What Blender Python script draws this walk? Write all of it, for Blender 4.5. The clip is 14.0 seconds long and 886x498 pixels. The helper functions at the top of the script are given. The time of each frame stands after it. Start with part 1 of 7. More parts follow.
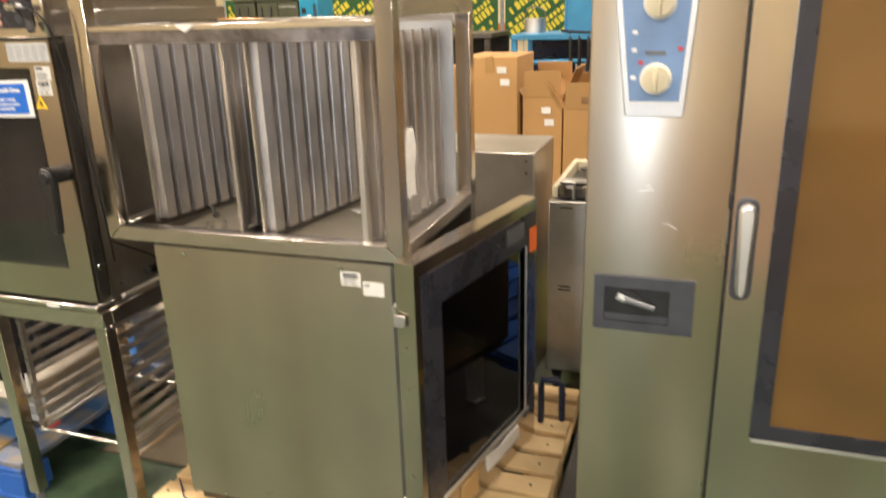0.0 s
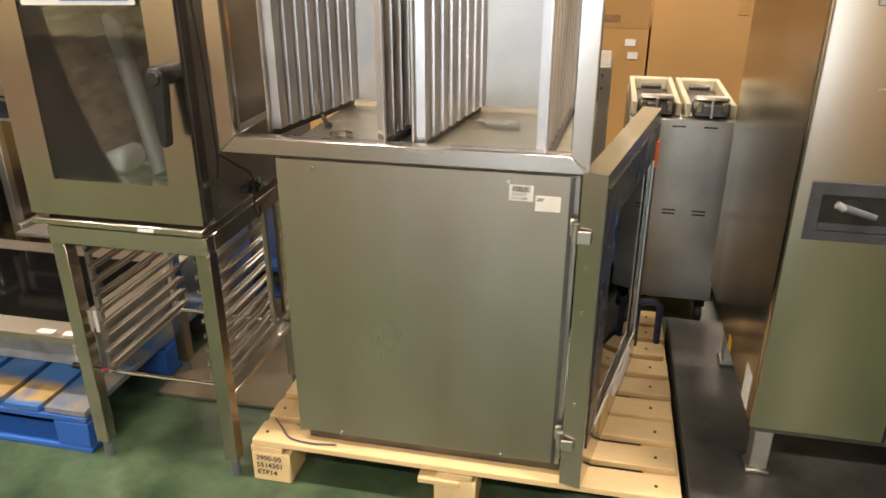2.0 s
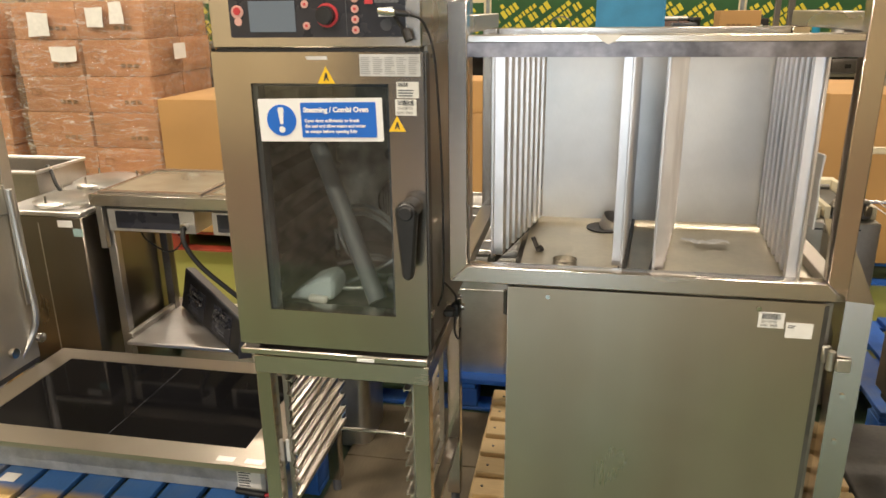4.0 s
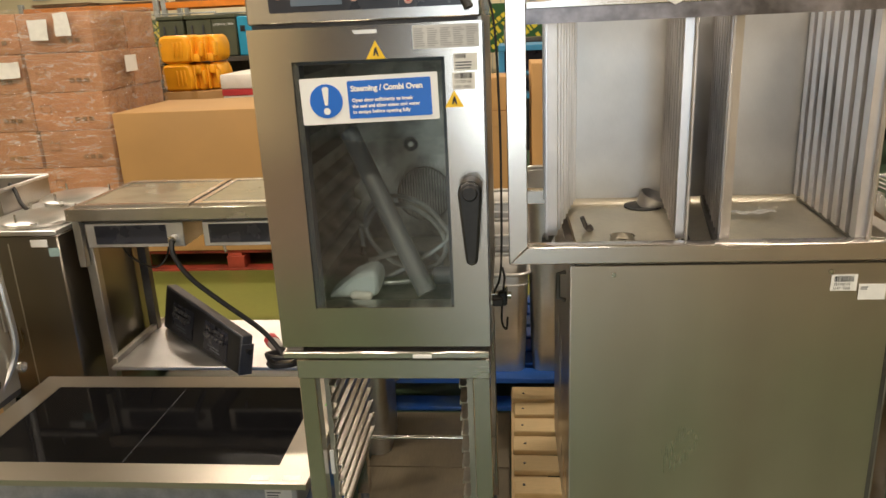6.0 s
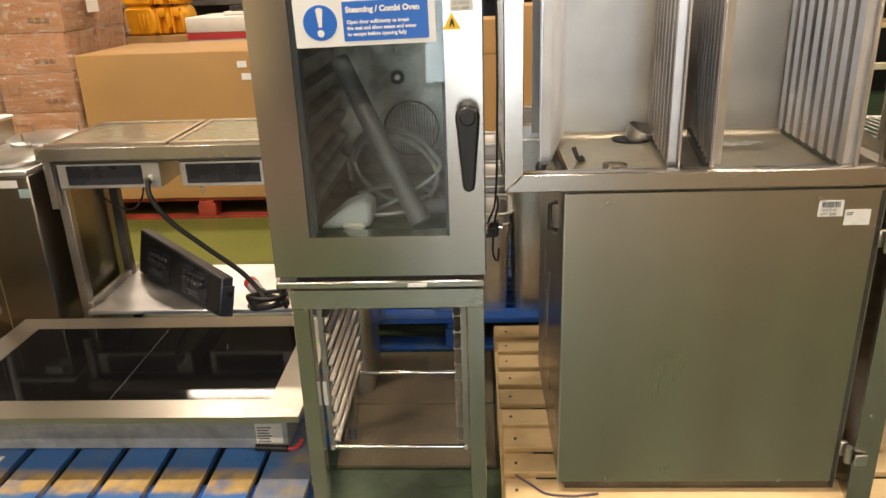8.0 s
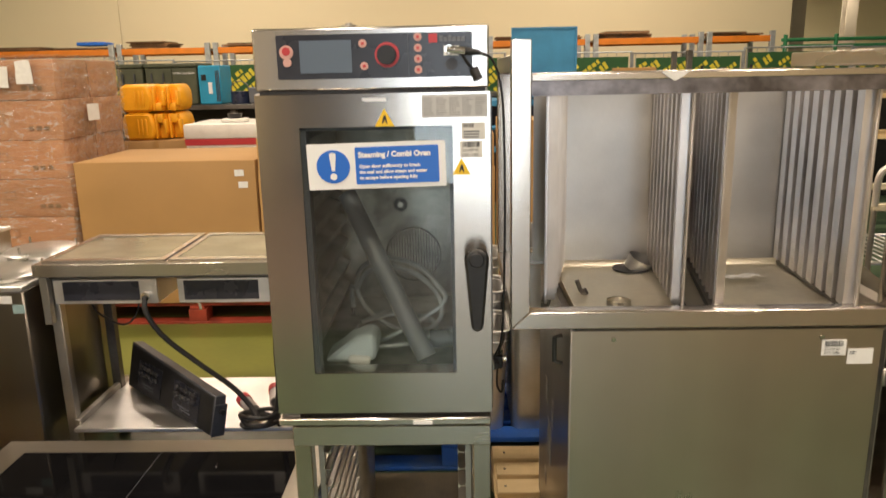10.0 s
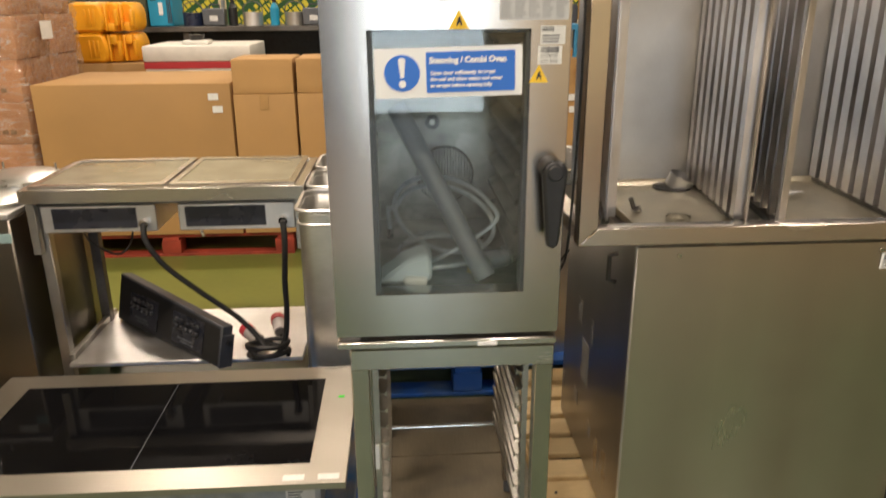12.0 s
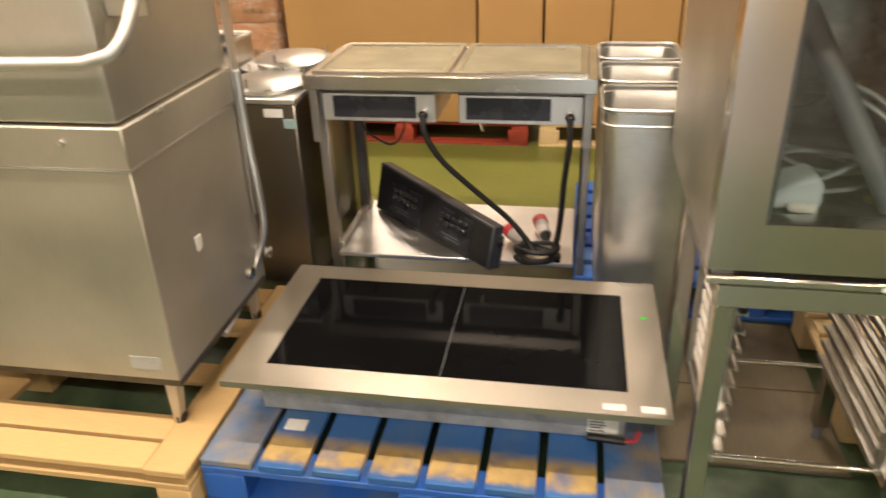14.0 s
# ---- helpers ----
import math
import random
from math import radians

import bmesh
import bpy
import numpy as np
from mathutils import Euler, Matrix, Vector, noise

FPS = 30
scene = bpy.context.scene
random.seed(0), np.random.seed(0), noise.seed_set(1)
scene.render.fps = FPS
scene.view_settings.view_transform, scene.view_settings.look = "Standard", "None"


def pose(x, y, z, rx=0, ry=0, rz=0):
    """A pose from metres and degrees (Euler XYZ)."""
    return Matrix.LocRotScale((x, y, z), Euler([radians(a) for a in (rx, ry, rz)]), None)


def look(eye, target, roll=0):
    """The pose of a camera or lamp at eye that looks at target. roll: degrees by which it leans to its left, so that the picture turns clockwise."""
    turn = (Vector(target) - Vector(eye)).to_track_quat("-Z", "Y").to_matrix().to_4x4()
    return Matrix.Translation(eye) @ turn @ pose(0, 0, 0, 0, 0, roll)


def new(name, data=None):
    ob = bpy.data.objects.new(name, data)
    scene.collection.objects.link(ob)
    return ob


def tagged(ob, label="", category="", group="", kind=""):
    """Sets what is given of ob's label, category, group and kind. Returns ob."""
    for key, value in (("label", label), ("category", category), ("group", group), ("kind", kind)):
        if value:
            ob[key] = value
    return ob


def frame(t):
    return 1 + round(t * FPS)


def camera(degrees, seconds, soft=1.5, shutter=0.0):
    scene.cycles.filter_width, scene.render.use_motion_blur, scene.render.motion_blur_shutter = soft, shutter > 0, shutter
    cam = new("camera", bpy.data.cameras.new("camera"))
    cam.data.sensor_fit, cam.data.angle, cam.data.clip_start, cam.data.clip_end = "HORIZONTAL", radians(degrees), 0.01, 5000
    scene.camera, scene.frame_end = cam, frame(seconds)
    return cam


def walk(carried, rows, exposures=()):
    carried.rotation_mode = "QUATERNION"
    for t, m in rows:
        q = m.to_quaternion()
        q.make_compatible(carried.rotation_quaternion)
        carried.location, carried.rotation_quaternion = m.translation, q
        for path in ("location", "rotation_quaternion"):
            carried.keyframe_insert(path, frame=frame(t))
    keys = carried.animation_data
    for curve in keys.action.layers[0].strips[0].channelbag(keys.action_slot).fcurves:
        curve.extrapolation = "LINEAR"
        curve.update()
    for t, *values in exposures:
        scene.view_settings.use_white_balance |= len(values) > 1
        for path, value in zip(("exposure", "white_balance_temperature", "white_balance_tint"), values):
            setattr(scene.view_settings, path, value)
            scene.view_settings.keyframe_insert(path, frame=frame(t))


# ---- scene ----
cam = camera(62.0, 14.0, 1.5, 0.4)
PATH = [
    (0, (-0.078, 0.043, 1.628), (-0.707, 1.833, 0.995), -1.8),
    (0.5, (-0.278, -0.015, 1.687), (-0.895, 1.82, 1.184), -2.9),
    (1, (-0.436, -0.057, 1.67), (-0.98, 1.794, 1.143), -2.3),
    (1.5, (-0.583, -0.02, 1.587), (-1.037, 1.808, 0.915), -1.2),
    (2, (-0.732, 0.014, 1.528), (-1.117, 1.806, 0.728), -0.0),
    (2.5, (-0.911, -0.002, 1.535), (-1.255, 1.786, 0.707), 0.8),
    (3, (-1.104, -0.056, 1.599), (-1.451, 1.768, 0.855), 0.4),
    (3.5, (-1.235, -0.052, 1.66), (-1.61, 1.802, 1.011), -0.4),
    (6, (-1.641, -0.004, 1.565), (-1.832, 1.898, 0.976), -2.6),
    (6.5, (-1.67, -0.012, 1.524), (-1.811, 1.871, 0.866), -2.6),
    (7, (-1.693, -0.013, 1.483), (-1.811, 1.846, 0.754), -2.5),
    (9.5, (-1.739, -0.045, 1.578), (-1.81, 1.877, 1.028), -1.3),
    (10, (-1.765, -0.002, 1.609), (-1.816, 1.942, 1.139), -1.2),
    (10.5, (-1.801, 0.053, 1.638), (-1.824, 2.008, 1.216), -1.1),
    (11, (-1.841, 0.097, 1.64), (-1.826, 2.049, 1.207), -1.1),
    (11.5, (-1.931, 0.092, 1.603), (-1.859, 2.021, 1.078), -0.9),
    (12, (-2.049, 0.066, 1.552), (-1.942, 1.958, 0.91), -0.4),
    (12.5, (-2.165, 0.038, 1.524), (-2.057, 1.873, 0.734), -0.1),
    (13, (-2.231, 0.091, 1.518), (-2.239, 1.876, 0.617), -0.6),
    (13.5, (-2.355, 0.199, 1.504), (-2.497, 1.958, 0.564), -0.9),
    (14, (-2.478, 0.265, 1.538), (-2.809, 2.012, 0.623), -2.0),
]
# the camera's own exposure and white balance on the way
EXPOSURES = [(0, 0.38, 6300, 10), (0.5, 0.15, 6850, 10), (1, 0.1, 7200, 11), (1.5, 0.1, 6850, 10), (2, 0.1, 6500, 10), (3.5, 0.05, 6500, 8), (6, -0.28, 6550, 7), (7, -0.2, 6750, 9), (9.5, -0.2, 6550, 9), (10, -0.25, 6700, 10), (10.5, -0.35, 6300, 8), (11.5, -0.45, 5400, 9), (12, -0.25, 6450, 9), (12.7, -0.1, 6700, 10), (14, 0.0, 6750, 10)]
walk(cam, [(t, look(eye, target, roll)) for t, eye, target, roll in PATH], EXPOSURES)

# ---- light ----
WARM = (1.0, 0.84, 0.68)
BACK_ROW = 0.55
# The first two are unseen, added to brighten the dishwasher and left wall.
LAMPS = [(-7.5, -3.2), (-11.0, 1.0), (-7.5, 1.0), (-3.2, 1.0), (1.2, 1.0), (-7.5, 5.5), (-3.2, 5.5), (1.2, 5.5), (-5.4, 9.6), (0.5, 9.6), (-3.2, -3.2), (1.2, -3.2)]
LAMP_Z, LAMP_W = 5.2, 195.0
world = bpy.data.worlds.new("world")
scene.world = world
world.use_nodes = True
world.node_tree.nodes["Background"].inputs[0].default_value = (0.80, 0.90, 1.0, 1)
world.node_tree.nodes["Background"].inputs[1].default_value = 0.6

day = bpy.data.lights.new("doorway_daylight", "AREA")
day.shape, day.size, day.size_y, day.energy, day.color = "RECTANGLE", 1.5, 3.3, 112.0, (0.80, 0.90, 1.0)
new("doorway_daylight", day).matrix_basis = look((-1.65, -7.15, 1.72), (-1.65, 0, 1.72))


# ---- materials ----
def mat(name, color, rough=0.6, metal=0.0, vary=0.15, scale=6.0, stretch=(1, 1, 1), bump=0.1, fine=90.0, second=None, spot=0.55, rand=0.0, coat=0.0, rvary=0.12, aniso=0.0):
    """A surface with a coarse stain pattern, a fine grain, a bump and a roughness that follows them."""
    m = bpy.data.materials.new(name)
    m.use_nodes = True
    n, l = m.node_tree.nodes, m.node_tree.links
    b = n["Principled BSDF"]
    b.inputs["Metallic"].default_value = metal
    b.inputs["Coat Weight"].default_value = coat
    if aniso:
        tg = n.new("ShaderNodeTangent")
        tg.direction_type, tg.axis = "RADIAL", "Z"
        l.new(tg.outputs[0], b.inputs["Tangent"])
        b.inputs["Anisotropic"].default_value, b.inputs["Anisotropic Rotation"].default_value = aniso, 0.25
    tc = n.new("ShaderNodeTexCoord")
    mp = n.new("ShaderNodeMapping")
    mp.inputs["Scale"].default_value = stretch
    l.new(tc.outputs["Object"], mp.inputs["Vector"])
    big, small = n.new("ShaderNodeTexNoise"), n.new("ShaderNodeTexNoise")
    big.inputs["Scale"].default_value, big.inputs["Detail"].default_value = scale, 5
    small.inputs["Scale"].default_value, small.inputs["Detail"].default_value = fine, 3
    l.new(tc.outputs["Object"], big.inputs["Vector"])
    l.new(mp.outputs["Vector"], small.inputs["Vector"])
    ramp = n.new("ShaderNodeValToRGB")
    c2 = second or tuple(c * (1 - 2.2 * vary) for c in color)
    ramp.color_ramp.elements[0].color, ramp.color_ramp.elements[1].color = (*c2, 1), (*color, 1)
    ramp.color_ramp.elements[0].position, ramp.color_ramp.elements[1].position = spot - 0.22, spot + 0.1
    l.new(big.outputs["Fac"], ramp.inputs["Fac"])
    mix = n.new("ShaderNodeMix")
    mix.data_type, mix.blend_type = "RGBA", "MULTIPLY"
    mix.inputs["Factor"].default_value = 1.0
    fr = n.new("ShaderNodeMapRange")
    fr.inputs["To Min"].default_value, fr.inputs["To Max"].default_value = 1 - vary, 1 + vary * 0.6
    l.new(small.outputs["Fac"], fr.inputs["Value"])
    l.new(ramp.outputs["Color"], mix.inputs[6])
    l.new(fr.outputs["Result"], mix.inputs[7])
    out = mix.outputs[2]
    if rand:
        oi, hv = n.new("ShaderNodeObjectInfo"), n.new("ShaderNodeHueSaturation")
        rr = n.new("ShaderNodeMapRange")
        rr.inputs["To Min"].default_value, rr.inputs["To Max"].default_value = 1 - rand, 1 + rand * 0.6
        l.new(oi.outputs["Random"], rr.inputs["Value"])
        l.new(rr.outputs["Result"], hv.inputs["Value"])
        l.new(out, hv.inputs["Color"])
        out = hv.outputs["Color"]
    l.new(out, b.inputs["Base Color"])
    r2 = n.new("ShaderNodeMapRange")
    r2.inputs["To Min"].default_value, r2.inputs["To Max"].default_value = max(0.02, rough - rvary), min(1, rough + rvary)
    l.new(big.outputs["Fac"], r2.inputs["Value"])
    l.new(r2.outputs["Result"], b.inputs["Roughness"])
    if bump:
        bp = n.new("ShaderNodeBump")
        bp.inputs["Strength"].default_value, bp.inputs["Distance"].default_value = bump, 0.002
        l.new(small.outputs["Fac"], bp.inputs["Height"])
        l.new(bp.outputs["Normal"], b.inputs["Normal"])
    return m


def plain(name, color, rough=0.5, metal=0.0):
    m = bpy.data.materials.new(name)
    m.use_nodes = True
    b = m.node_tree.nodes["Principled BSDF"]
    b.inputs["Base Color"].default_value = (*color, 1)
    b.inputs["Roughness"].default_value, b.inputs["Metallic"].default_value = rough, metal
    return m


def glass_mat(name, color, rough=0.03, weight=0.75):
    """A thin pane: clear tint with a mirror-like gloss by Fresnel."""
    m = bpy.data.materials.new(name)
    m.use_nodes = True
    n, l = m.node_tree.nodes, m.node_tree.links
    n.remove(n["Principled BSDF"])
    t, g, x, f = n.new("ShaderNodeBsdfTransparent"), n.new("ShaderNodeBsdfGlossy"), n.new("ShaderNodeMixShader"), n.new("ShaderNodeFresnel")
    t.inputs["Color"].default_value = (*color, 1)
    g.inputs["Roughness"].default_value = rough
    f.inputs["IOR"].default_value = 1.0 + weight
    l.new(f.outputs["Fac"], x.inputs["Fac"])
    l.new(t.outputs[0], x.inputs[1])
    l.new(g.outputs[0], x.inputs[2])
    l.new(x.outputs[0], n["Material Output"].inputs["Surface"])
    return m


def glow(name, color, power):
    m = plain(name, (0.8, 0.8, 0.8))
    b = m.node_tree.nodes["Principled BSDF"]
    b.inputs["Emission Color"].default_value, b.inputs["Emission Strength"].default_value = (*color, 1), power
    return m


def steel(name, color, rough, grain=(1, 1, 60), wipe=(9, 9, 0.8), dirt=0.5, aniso=0.4, gloss=0.10):
    """Brushed stainless sheet: fine brushing, wiped streaks and cloudy smears."""
    m = bpy.data.materials.new(name)
    m.use_nodes = True
    n, l = m.node_tree.nodes, m.node_tree.links
    b = n["Principled BSDF"]
    b.inputs["Metallic"].default_value = 1.0
    tg = n.new("ShaderNodeTangent")
    tg.direction_type, tg.axis = "RADIAL", "Z"
    l.new(tg.outputs[0], b.inputs["Tangent"])
    b.inputs["Anisotropic"].default_value, b.inputs["Anisotropic Rotation"].default_value = aniso, 0.25
    tc = n.new("ShaderNodeTexCoord")

    def cloud(stretch, scale, detail, lo, hi, warp=0.0):
        mp, nz, mr = n.new("ShaderNodeMapping"), n.new("ShaderNodeTexNoise"), n.new("ShaderNodeMapRange")
        mp.inputs["Scale"].default_value = stretch
        nz.inputs["Scale"].default_value, nz.inputs["Detail"].default_value, nz.inputs["Distortion"].default_value = scale, detail, warp
        mr.inputs["From Min"].default_value, mr.inputs["From Max"].default_value = lo, hi
        l.new(tc.outputs["Object"], mp.inputs["Vector"])
        l.new(mp.outputs["Vector"], nz.inputs["Vector"])
        l.new(nz.outputs["Fac"], mr.inputs["Value"])
        return mr.outputs["Result"]

    def calc(op, x, y):
        k = n.new("ShaderNodeMath")
        k.operation = op
        for i, v in enumerate((x, y)):
            if isinstance(v, (int, float)):
                k.inputs[i].default_value = v
            else:
                l.new(v, k.inputs[i])
        return k.outputs[0]

    brush = cloud(grain, 9.0, 3, 0.3, 0.7)
    streak = cloud(wipe, 1.0, 1, 0.35, 0.85, 0.0)
    smear = cloud((1, 1, 1), 3.0, 2, 0.35, 0.85, 0.3)
    soil = calc("MULTIPLY", calc("MINIMUM", calc("ADD", calc("MULTIPLY", streak, 0.75), calc("MULTIPLY", smear, 0.5)), 1.0), dirt)
    tone = n.new("ShaderNodeMix")
    tone.data_type = "RGBA"
    tone.inputs[6].default_value = (*color, 1)
    tone.inputs[7].default_value = (color[0] * 0.60, color[1] * 0.54, color[2] * 0.46, 1)
    l.new(soil, tone.inputs["Factor"])
    fine = n.new("ShaderNodeMix")
    fine.data_type, fine.blend_type = "RGBA", "MULTIPLY"
    fine.inputs["Factor"].default_value = 1.0
    l.new(tone.outputs[2], fine.inputs[6])
    l.new(calc("ADD", calc("MULTIPLY", brush, 0.012), 0.99), fine.inputs[7])
    l.new(fine.outputs[2], b.inputs["Base Color"])
    r = calc("ADD", calc("MULTIPLY", brush, gloss * 0.1), rough - gloss * 0.4)
    r = calc("ADD", r, calc("MULTIPLY", calc("ADD", streak, smear), gloss))
    l.new(r, b.inputs["Roughness"])
    return m


STEEL_H = steel("brushed_steel", (0.63, 0.60, 0.57), 0.28, (60, 1, 60), (8, 2, 8), 0.35, 0.0, 0.05)
STEEL_V = steel("brushed_steel_upright", (0.57, 0.53, 0.485), 0.17, (1.5, 1.5, 70), (6, 6, 0.7), 0.6, 0.45, 0.06)
STEEL_X = steel("brushed_steel_along", (0.61, 0.58, 0.545), 0.24, (1.2, 60, 60), (3, 6, 9), 0.4, 0.2, 0.05)
PANEL_STEEL = steel("wiped_steel_sheet", (0.56, 0.505, 0.43), 0.30, (45, 45, 1.0), (5, 5, 0.5), 0.8, 0.0, 0.09)
# Darker copy of the wiped sheet: shade on side faces put into the colour.
SIDE_STEEL = steel("shaded_steel_sheet", (0.33, 0.31, 0.285), 0.30, (45, 45, 1.0), (4, 4, 0.6), 0.6, 0.0, 0.09)
# Roof sheet: the reflected cream wall is put into its warm colour.
ROOF_STEEL = mat("warm_reflection_steel", (0.76, 0.71, 0.58), 0.36, 0.9, 0.10, 4.0, (1, 1, 1), 0.03, 60, rvary=0.12)
STEEL_DULL = mat("dull_steel", (0.54, 0.52, 0.48), 0.42, 1.0, 0.12, 4.0, (1, 1, 1), 0.08, 120, rvary=0.12)
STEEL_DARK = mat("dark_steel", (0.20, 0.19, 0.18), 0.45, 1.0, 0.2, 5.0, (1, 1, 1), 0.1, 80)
STEEL_PALE = mat("pale_sheet_steel", (0.84, 0.83, 0.82), 0.45, 1.0, 0.12, 3.0, (30, 30, 1), 0.06, 50)
CHROME = mat("polished_steel", (0.66, 0.65, 0.63), 0.14, 1.0, 0.06, 5.0, (1, 1, 1), 0.04, 60, rvary=0.06)
GALV = mat("galvanised_steel", (0.50, 0.53, 0.54), 0.45, 0.55, 0.15, 14.0, (1, 1, 1), 0.05, 120)
BLACK = mat("black_plastic", (0.018, 0.018, 0.02), 0.42, 0, 0.25, 30, bump=0.08, fine=220)
PANEL_BLACK = mat("black_panel_film", (0.03, 0.032, 0.045), 0.28, 0, 0.15, 12, bump=0.02, fine=300)
BLACK_GLASS = mat("black_ceramic_glass", (0.006, 0.006, 0.007), 0.06, 0, 0.2, 3, bump=0.0, fine=60, rvary=0.04)
BLACK_GLASS.node_tree.nodes["Principled BSDF"].inputs["Specular IOR Level"].default_value = 0.06
GREY_PLASTIC = mat("grey_plastic", (0.13, 0.14, 0.16), 0.4, 0, 0.12, 20, bump=0.05, fine=200)
SLATE = mat("slate_plastic", (0.055, 0.06, 0.075), 0.45, 0, 0.12, 20, bump=0.05, fine=200)
PIPE_GREY = mat("grey_waste_pipe", (0.13, 0.145, 0.165), 0.45, 0, 0.1, 10, bump=0.03)
CABLE = mat("black_cable", (0.012, 0.012, 0.013), 0.5, 0, 0.1, 30, bump=0.04)
BLUE_FILM = mat("blue_control_film", (0.16, 0.27, 0.50), 0.33, 0, 0.08, 8, bump=0.02)
CREAM = mat("cream_plastic", (0.62, 0.56, 0.40), 0.4, 0, 0.06, 20, bump=0.03)
WHITE_PLASTIC = mat("white_plastic", (0.75, 0.73, 0.68), 0.4, 0, 0.06, 10, bump=0.03)
PAPER = mat("white_paper", (0.78, 0.78, 0.76), 0.7, 0, 0.05, 30, bump=0.03)
INK = plain("black_ink", (0.03, 0.03, 0.035), 0.6)
SIGN_BLUE = plain("sign_blue", (0.012, 0.14, 0.62), 0.35)
SIGN_WHITE = plain("sign_white", (0.82, 0.83, 0.84), 0.35)
YELLOW = plain("warning_yellow", (0.85, 0.55, 0.02), 0.45)
RED = plain("red_plastic", (0.50, 0.04, 0.05), 0.4)
PINK = plain("pale_red_button", (0.62, 0.36, 0.32), 0.4)
SCREEN = plain("dark_screen", (0.13, 0.17, 0.23), 0.16)
GREEN_DOT = plain("green_sticker", (0.05, 0.75, 0.05), 0.5)
ORANGE_TAG = plain("orange_sticker", (0.85, 0.18, 0.03), 0.5)
OVEN_GLASS = glass_mat("oven_door_glass", (0.87, 0.91, 0.88), 0.02, 0.56)
# a thin diffuse film on the door glass: grime and the pale haze of reflections
_n, _l = OVEN_GLASS.node_tree.nodes, OVEN_GLASS.node_tree.links
_gr, _mx, _pt, _mr, _tc = _n.new("ShaderNodeBsdfDiffuse"), _n.new("ShaderNodeMixShader"), _n.new("ShaderNodeTexNoise"), _n.new("ShaderNodeMapRange"), _n.new("ShaderNodeTexCoord")
_gr.inputs["Color"].default_value = (0.60, 0.58, 0.54, 1)
_pt.inputs["Scale"].default_value, _pt.inputs["Detail"].default_value = 7, 5
_mr.inputs["To Min"].default_value, _mr.inputs["To Max"].default_value = 0.0, 0.022
_l.new(_tc.outputs["Object"], _pt.inputs["Vector"])
_l.new(_pt.outputs["Fac"], _mr.inputs["Value"])
_l.new(_mr.outputs["Result"], _mx.inputs["Fac"])
_l.new(_n["Mix Shader"].outputs[0], _mx.inputs[1])
_l.new(_gr.outputs[0], _mx.inputs[2])
_l.new(_mx.outputs[0], _n["Material Output"].inputs["Surface"])
TALL_GLASS = glass_mat("bronze_reflection_glass", (0.42, 0.30, 0.15), 0.06, 0.7)
# Diffuse brown patches in the pane stand for reflections and light from inside.
_n, _l = TALL_GLASS.node_tree.nodes, TALL_GLASS.node_tree.links
_tint, _mix, _pat = _n.new("ShaderNodeBsdfDiffuse"), _n.new("ShaderNodeMixShader"), _n.new("ShaderNodeTexNoise")
_ramp, _tc = _n.new("ShaderNodeValToRGB"), _n.new("ShaderNodeTexCoord")
_pat.inputs["Scale"].default_value = 2.5
_l.new(_tc.outputs["Object"], _pat.inputs["Vector"])
_l.new(_pat.outputs["Fac"], _ramp.inputs["Fac"])
_ramp.color_ramp.elements[0].color, _ramp.color_ramp.elements[1].color = (0.10, 0.065, 0.025, 1), (0.38, 0.20, 0.06, 1)
_l.new(_ramp.outputs["Color"], _tint.inputs["Color"])
_mix.inputs["Fac"].default_value = 0.62
_l.new(_n["Transparent BSDF"].outputs[0], _mix.inputs[1])
_l.new(_tint.outputs[0], _mix.inputs[2])
_l.new(_mix.outputs[0], _n["Mix Shader"].inputs[1])
DARK_GLASS = glass_mat("dark_door_glass", (0.30, 0.31, 0.30), 0.03, 0.6)
FILM = glass_mat("stretch_film", (0.95, 0.93, 0.92), 0.10, 0.95)
_n, _l = FILM.node_tree.nodes, FILM.node_tree.links
_w, _b, _tc = _n.new("ShaderNodeTexNoise"), _n.new("ShaderNodeBump"), _n.new("ShaderNodeTexCoord")
_w.inputs["Scale"].default_value, _w.inputs["Detail"].default_value, _w.inputs["Distortion"].default_value = 9, 4, 2.5
_b.inputs["Strength"].default_value, _b.inputs["Distance"].default_value = 1.0, 0.03
_l.new(_tc.outputs["Object"], _w.inputs["Vector"])
_l.new(_w.outputs["Fac"], _b.inputs["Height"])
_l.new(_b.outputs["Normal"], _n["Glossy BSDF"].inputs["Normal"])
_l.new(_b.outputs["Normal"], _n["Fresnel"].inputs["Normal"])
# highlights along the film's creases, painted as thin white diffuse lines
_mp, _cr, _rp, _wh, _mx = _n.new("ShaderNodeMapping"), _n.new("ShaderNodeTexNoise"), _n.new("ShaderNodeValToRGB"), _n.new("ShaderNodeBsdfDiffuse"), _n.new("ShaderNodeMixShader")
_mp.inputs["Scale"].default_value = (1.6, 1.6, 9.0)
_mp.inputs["Rotation"].default_value = (0, 0.5, 0)
_cr.inputs["Scale"].default_value, _cr.inputs["Detail"].default_value, _cr.inputs["Distortion"].default_value = 2.6, 5, 0.8
_wh.inputs["Color"].default_value = (0.85, 0.83, 0.80, 1)
_e = _rp.color_ramp.elements
_e[0].position, _e[0].color, _e[1].position, _e[1].color = 0.50, (0.03, 0.03, 0.03, 1), 0.513, (0.62, 0.62, 0.62, 1)
_k = _e.new(0.528)
_k.color = (0.03, 0.03, 0.03, 1)
_l.new(_tc.outputs["Object"], _mp.inputs["Vector"])
_l.new(_mp.outputs["Vector"], _cr.inputs["Vector"])
_l.new(_cr.outputs["Fac"], _rp.inputs["Fac"])
_l.new(_rp.outputs["Color"], _mx.inputs["Fac"])
_l.new(_n["Mix Shader"].outputs[0], _mx.inputs[1])
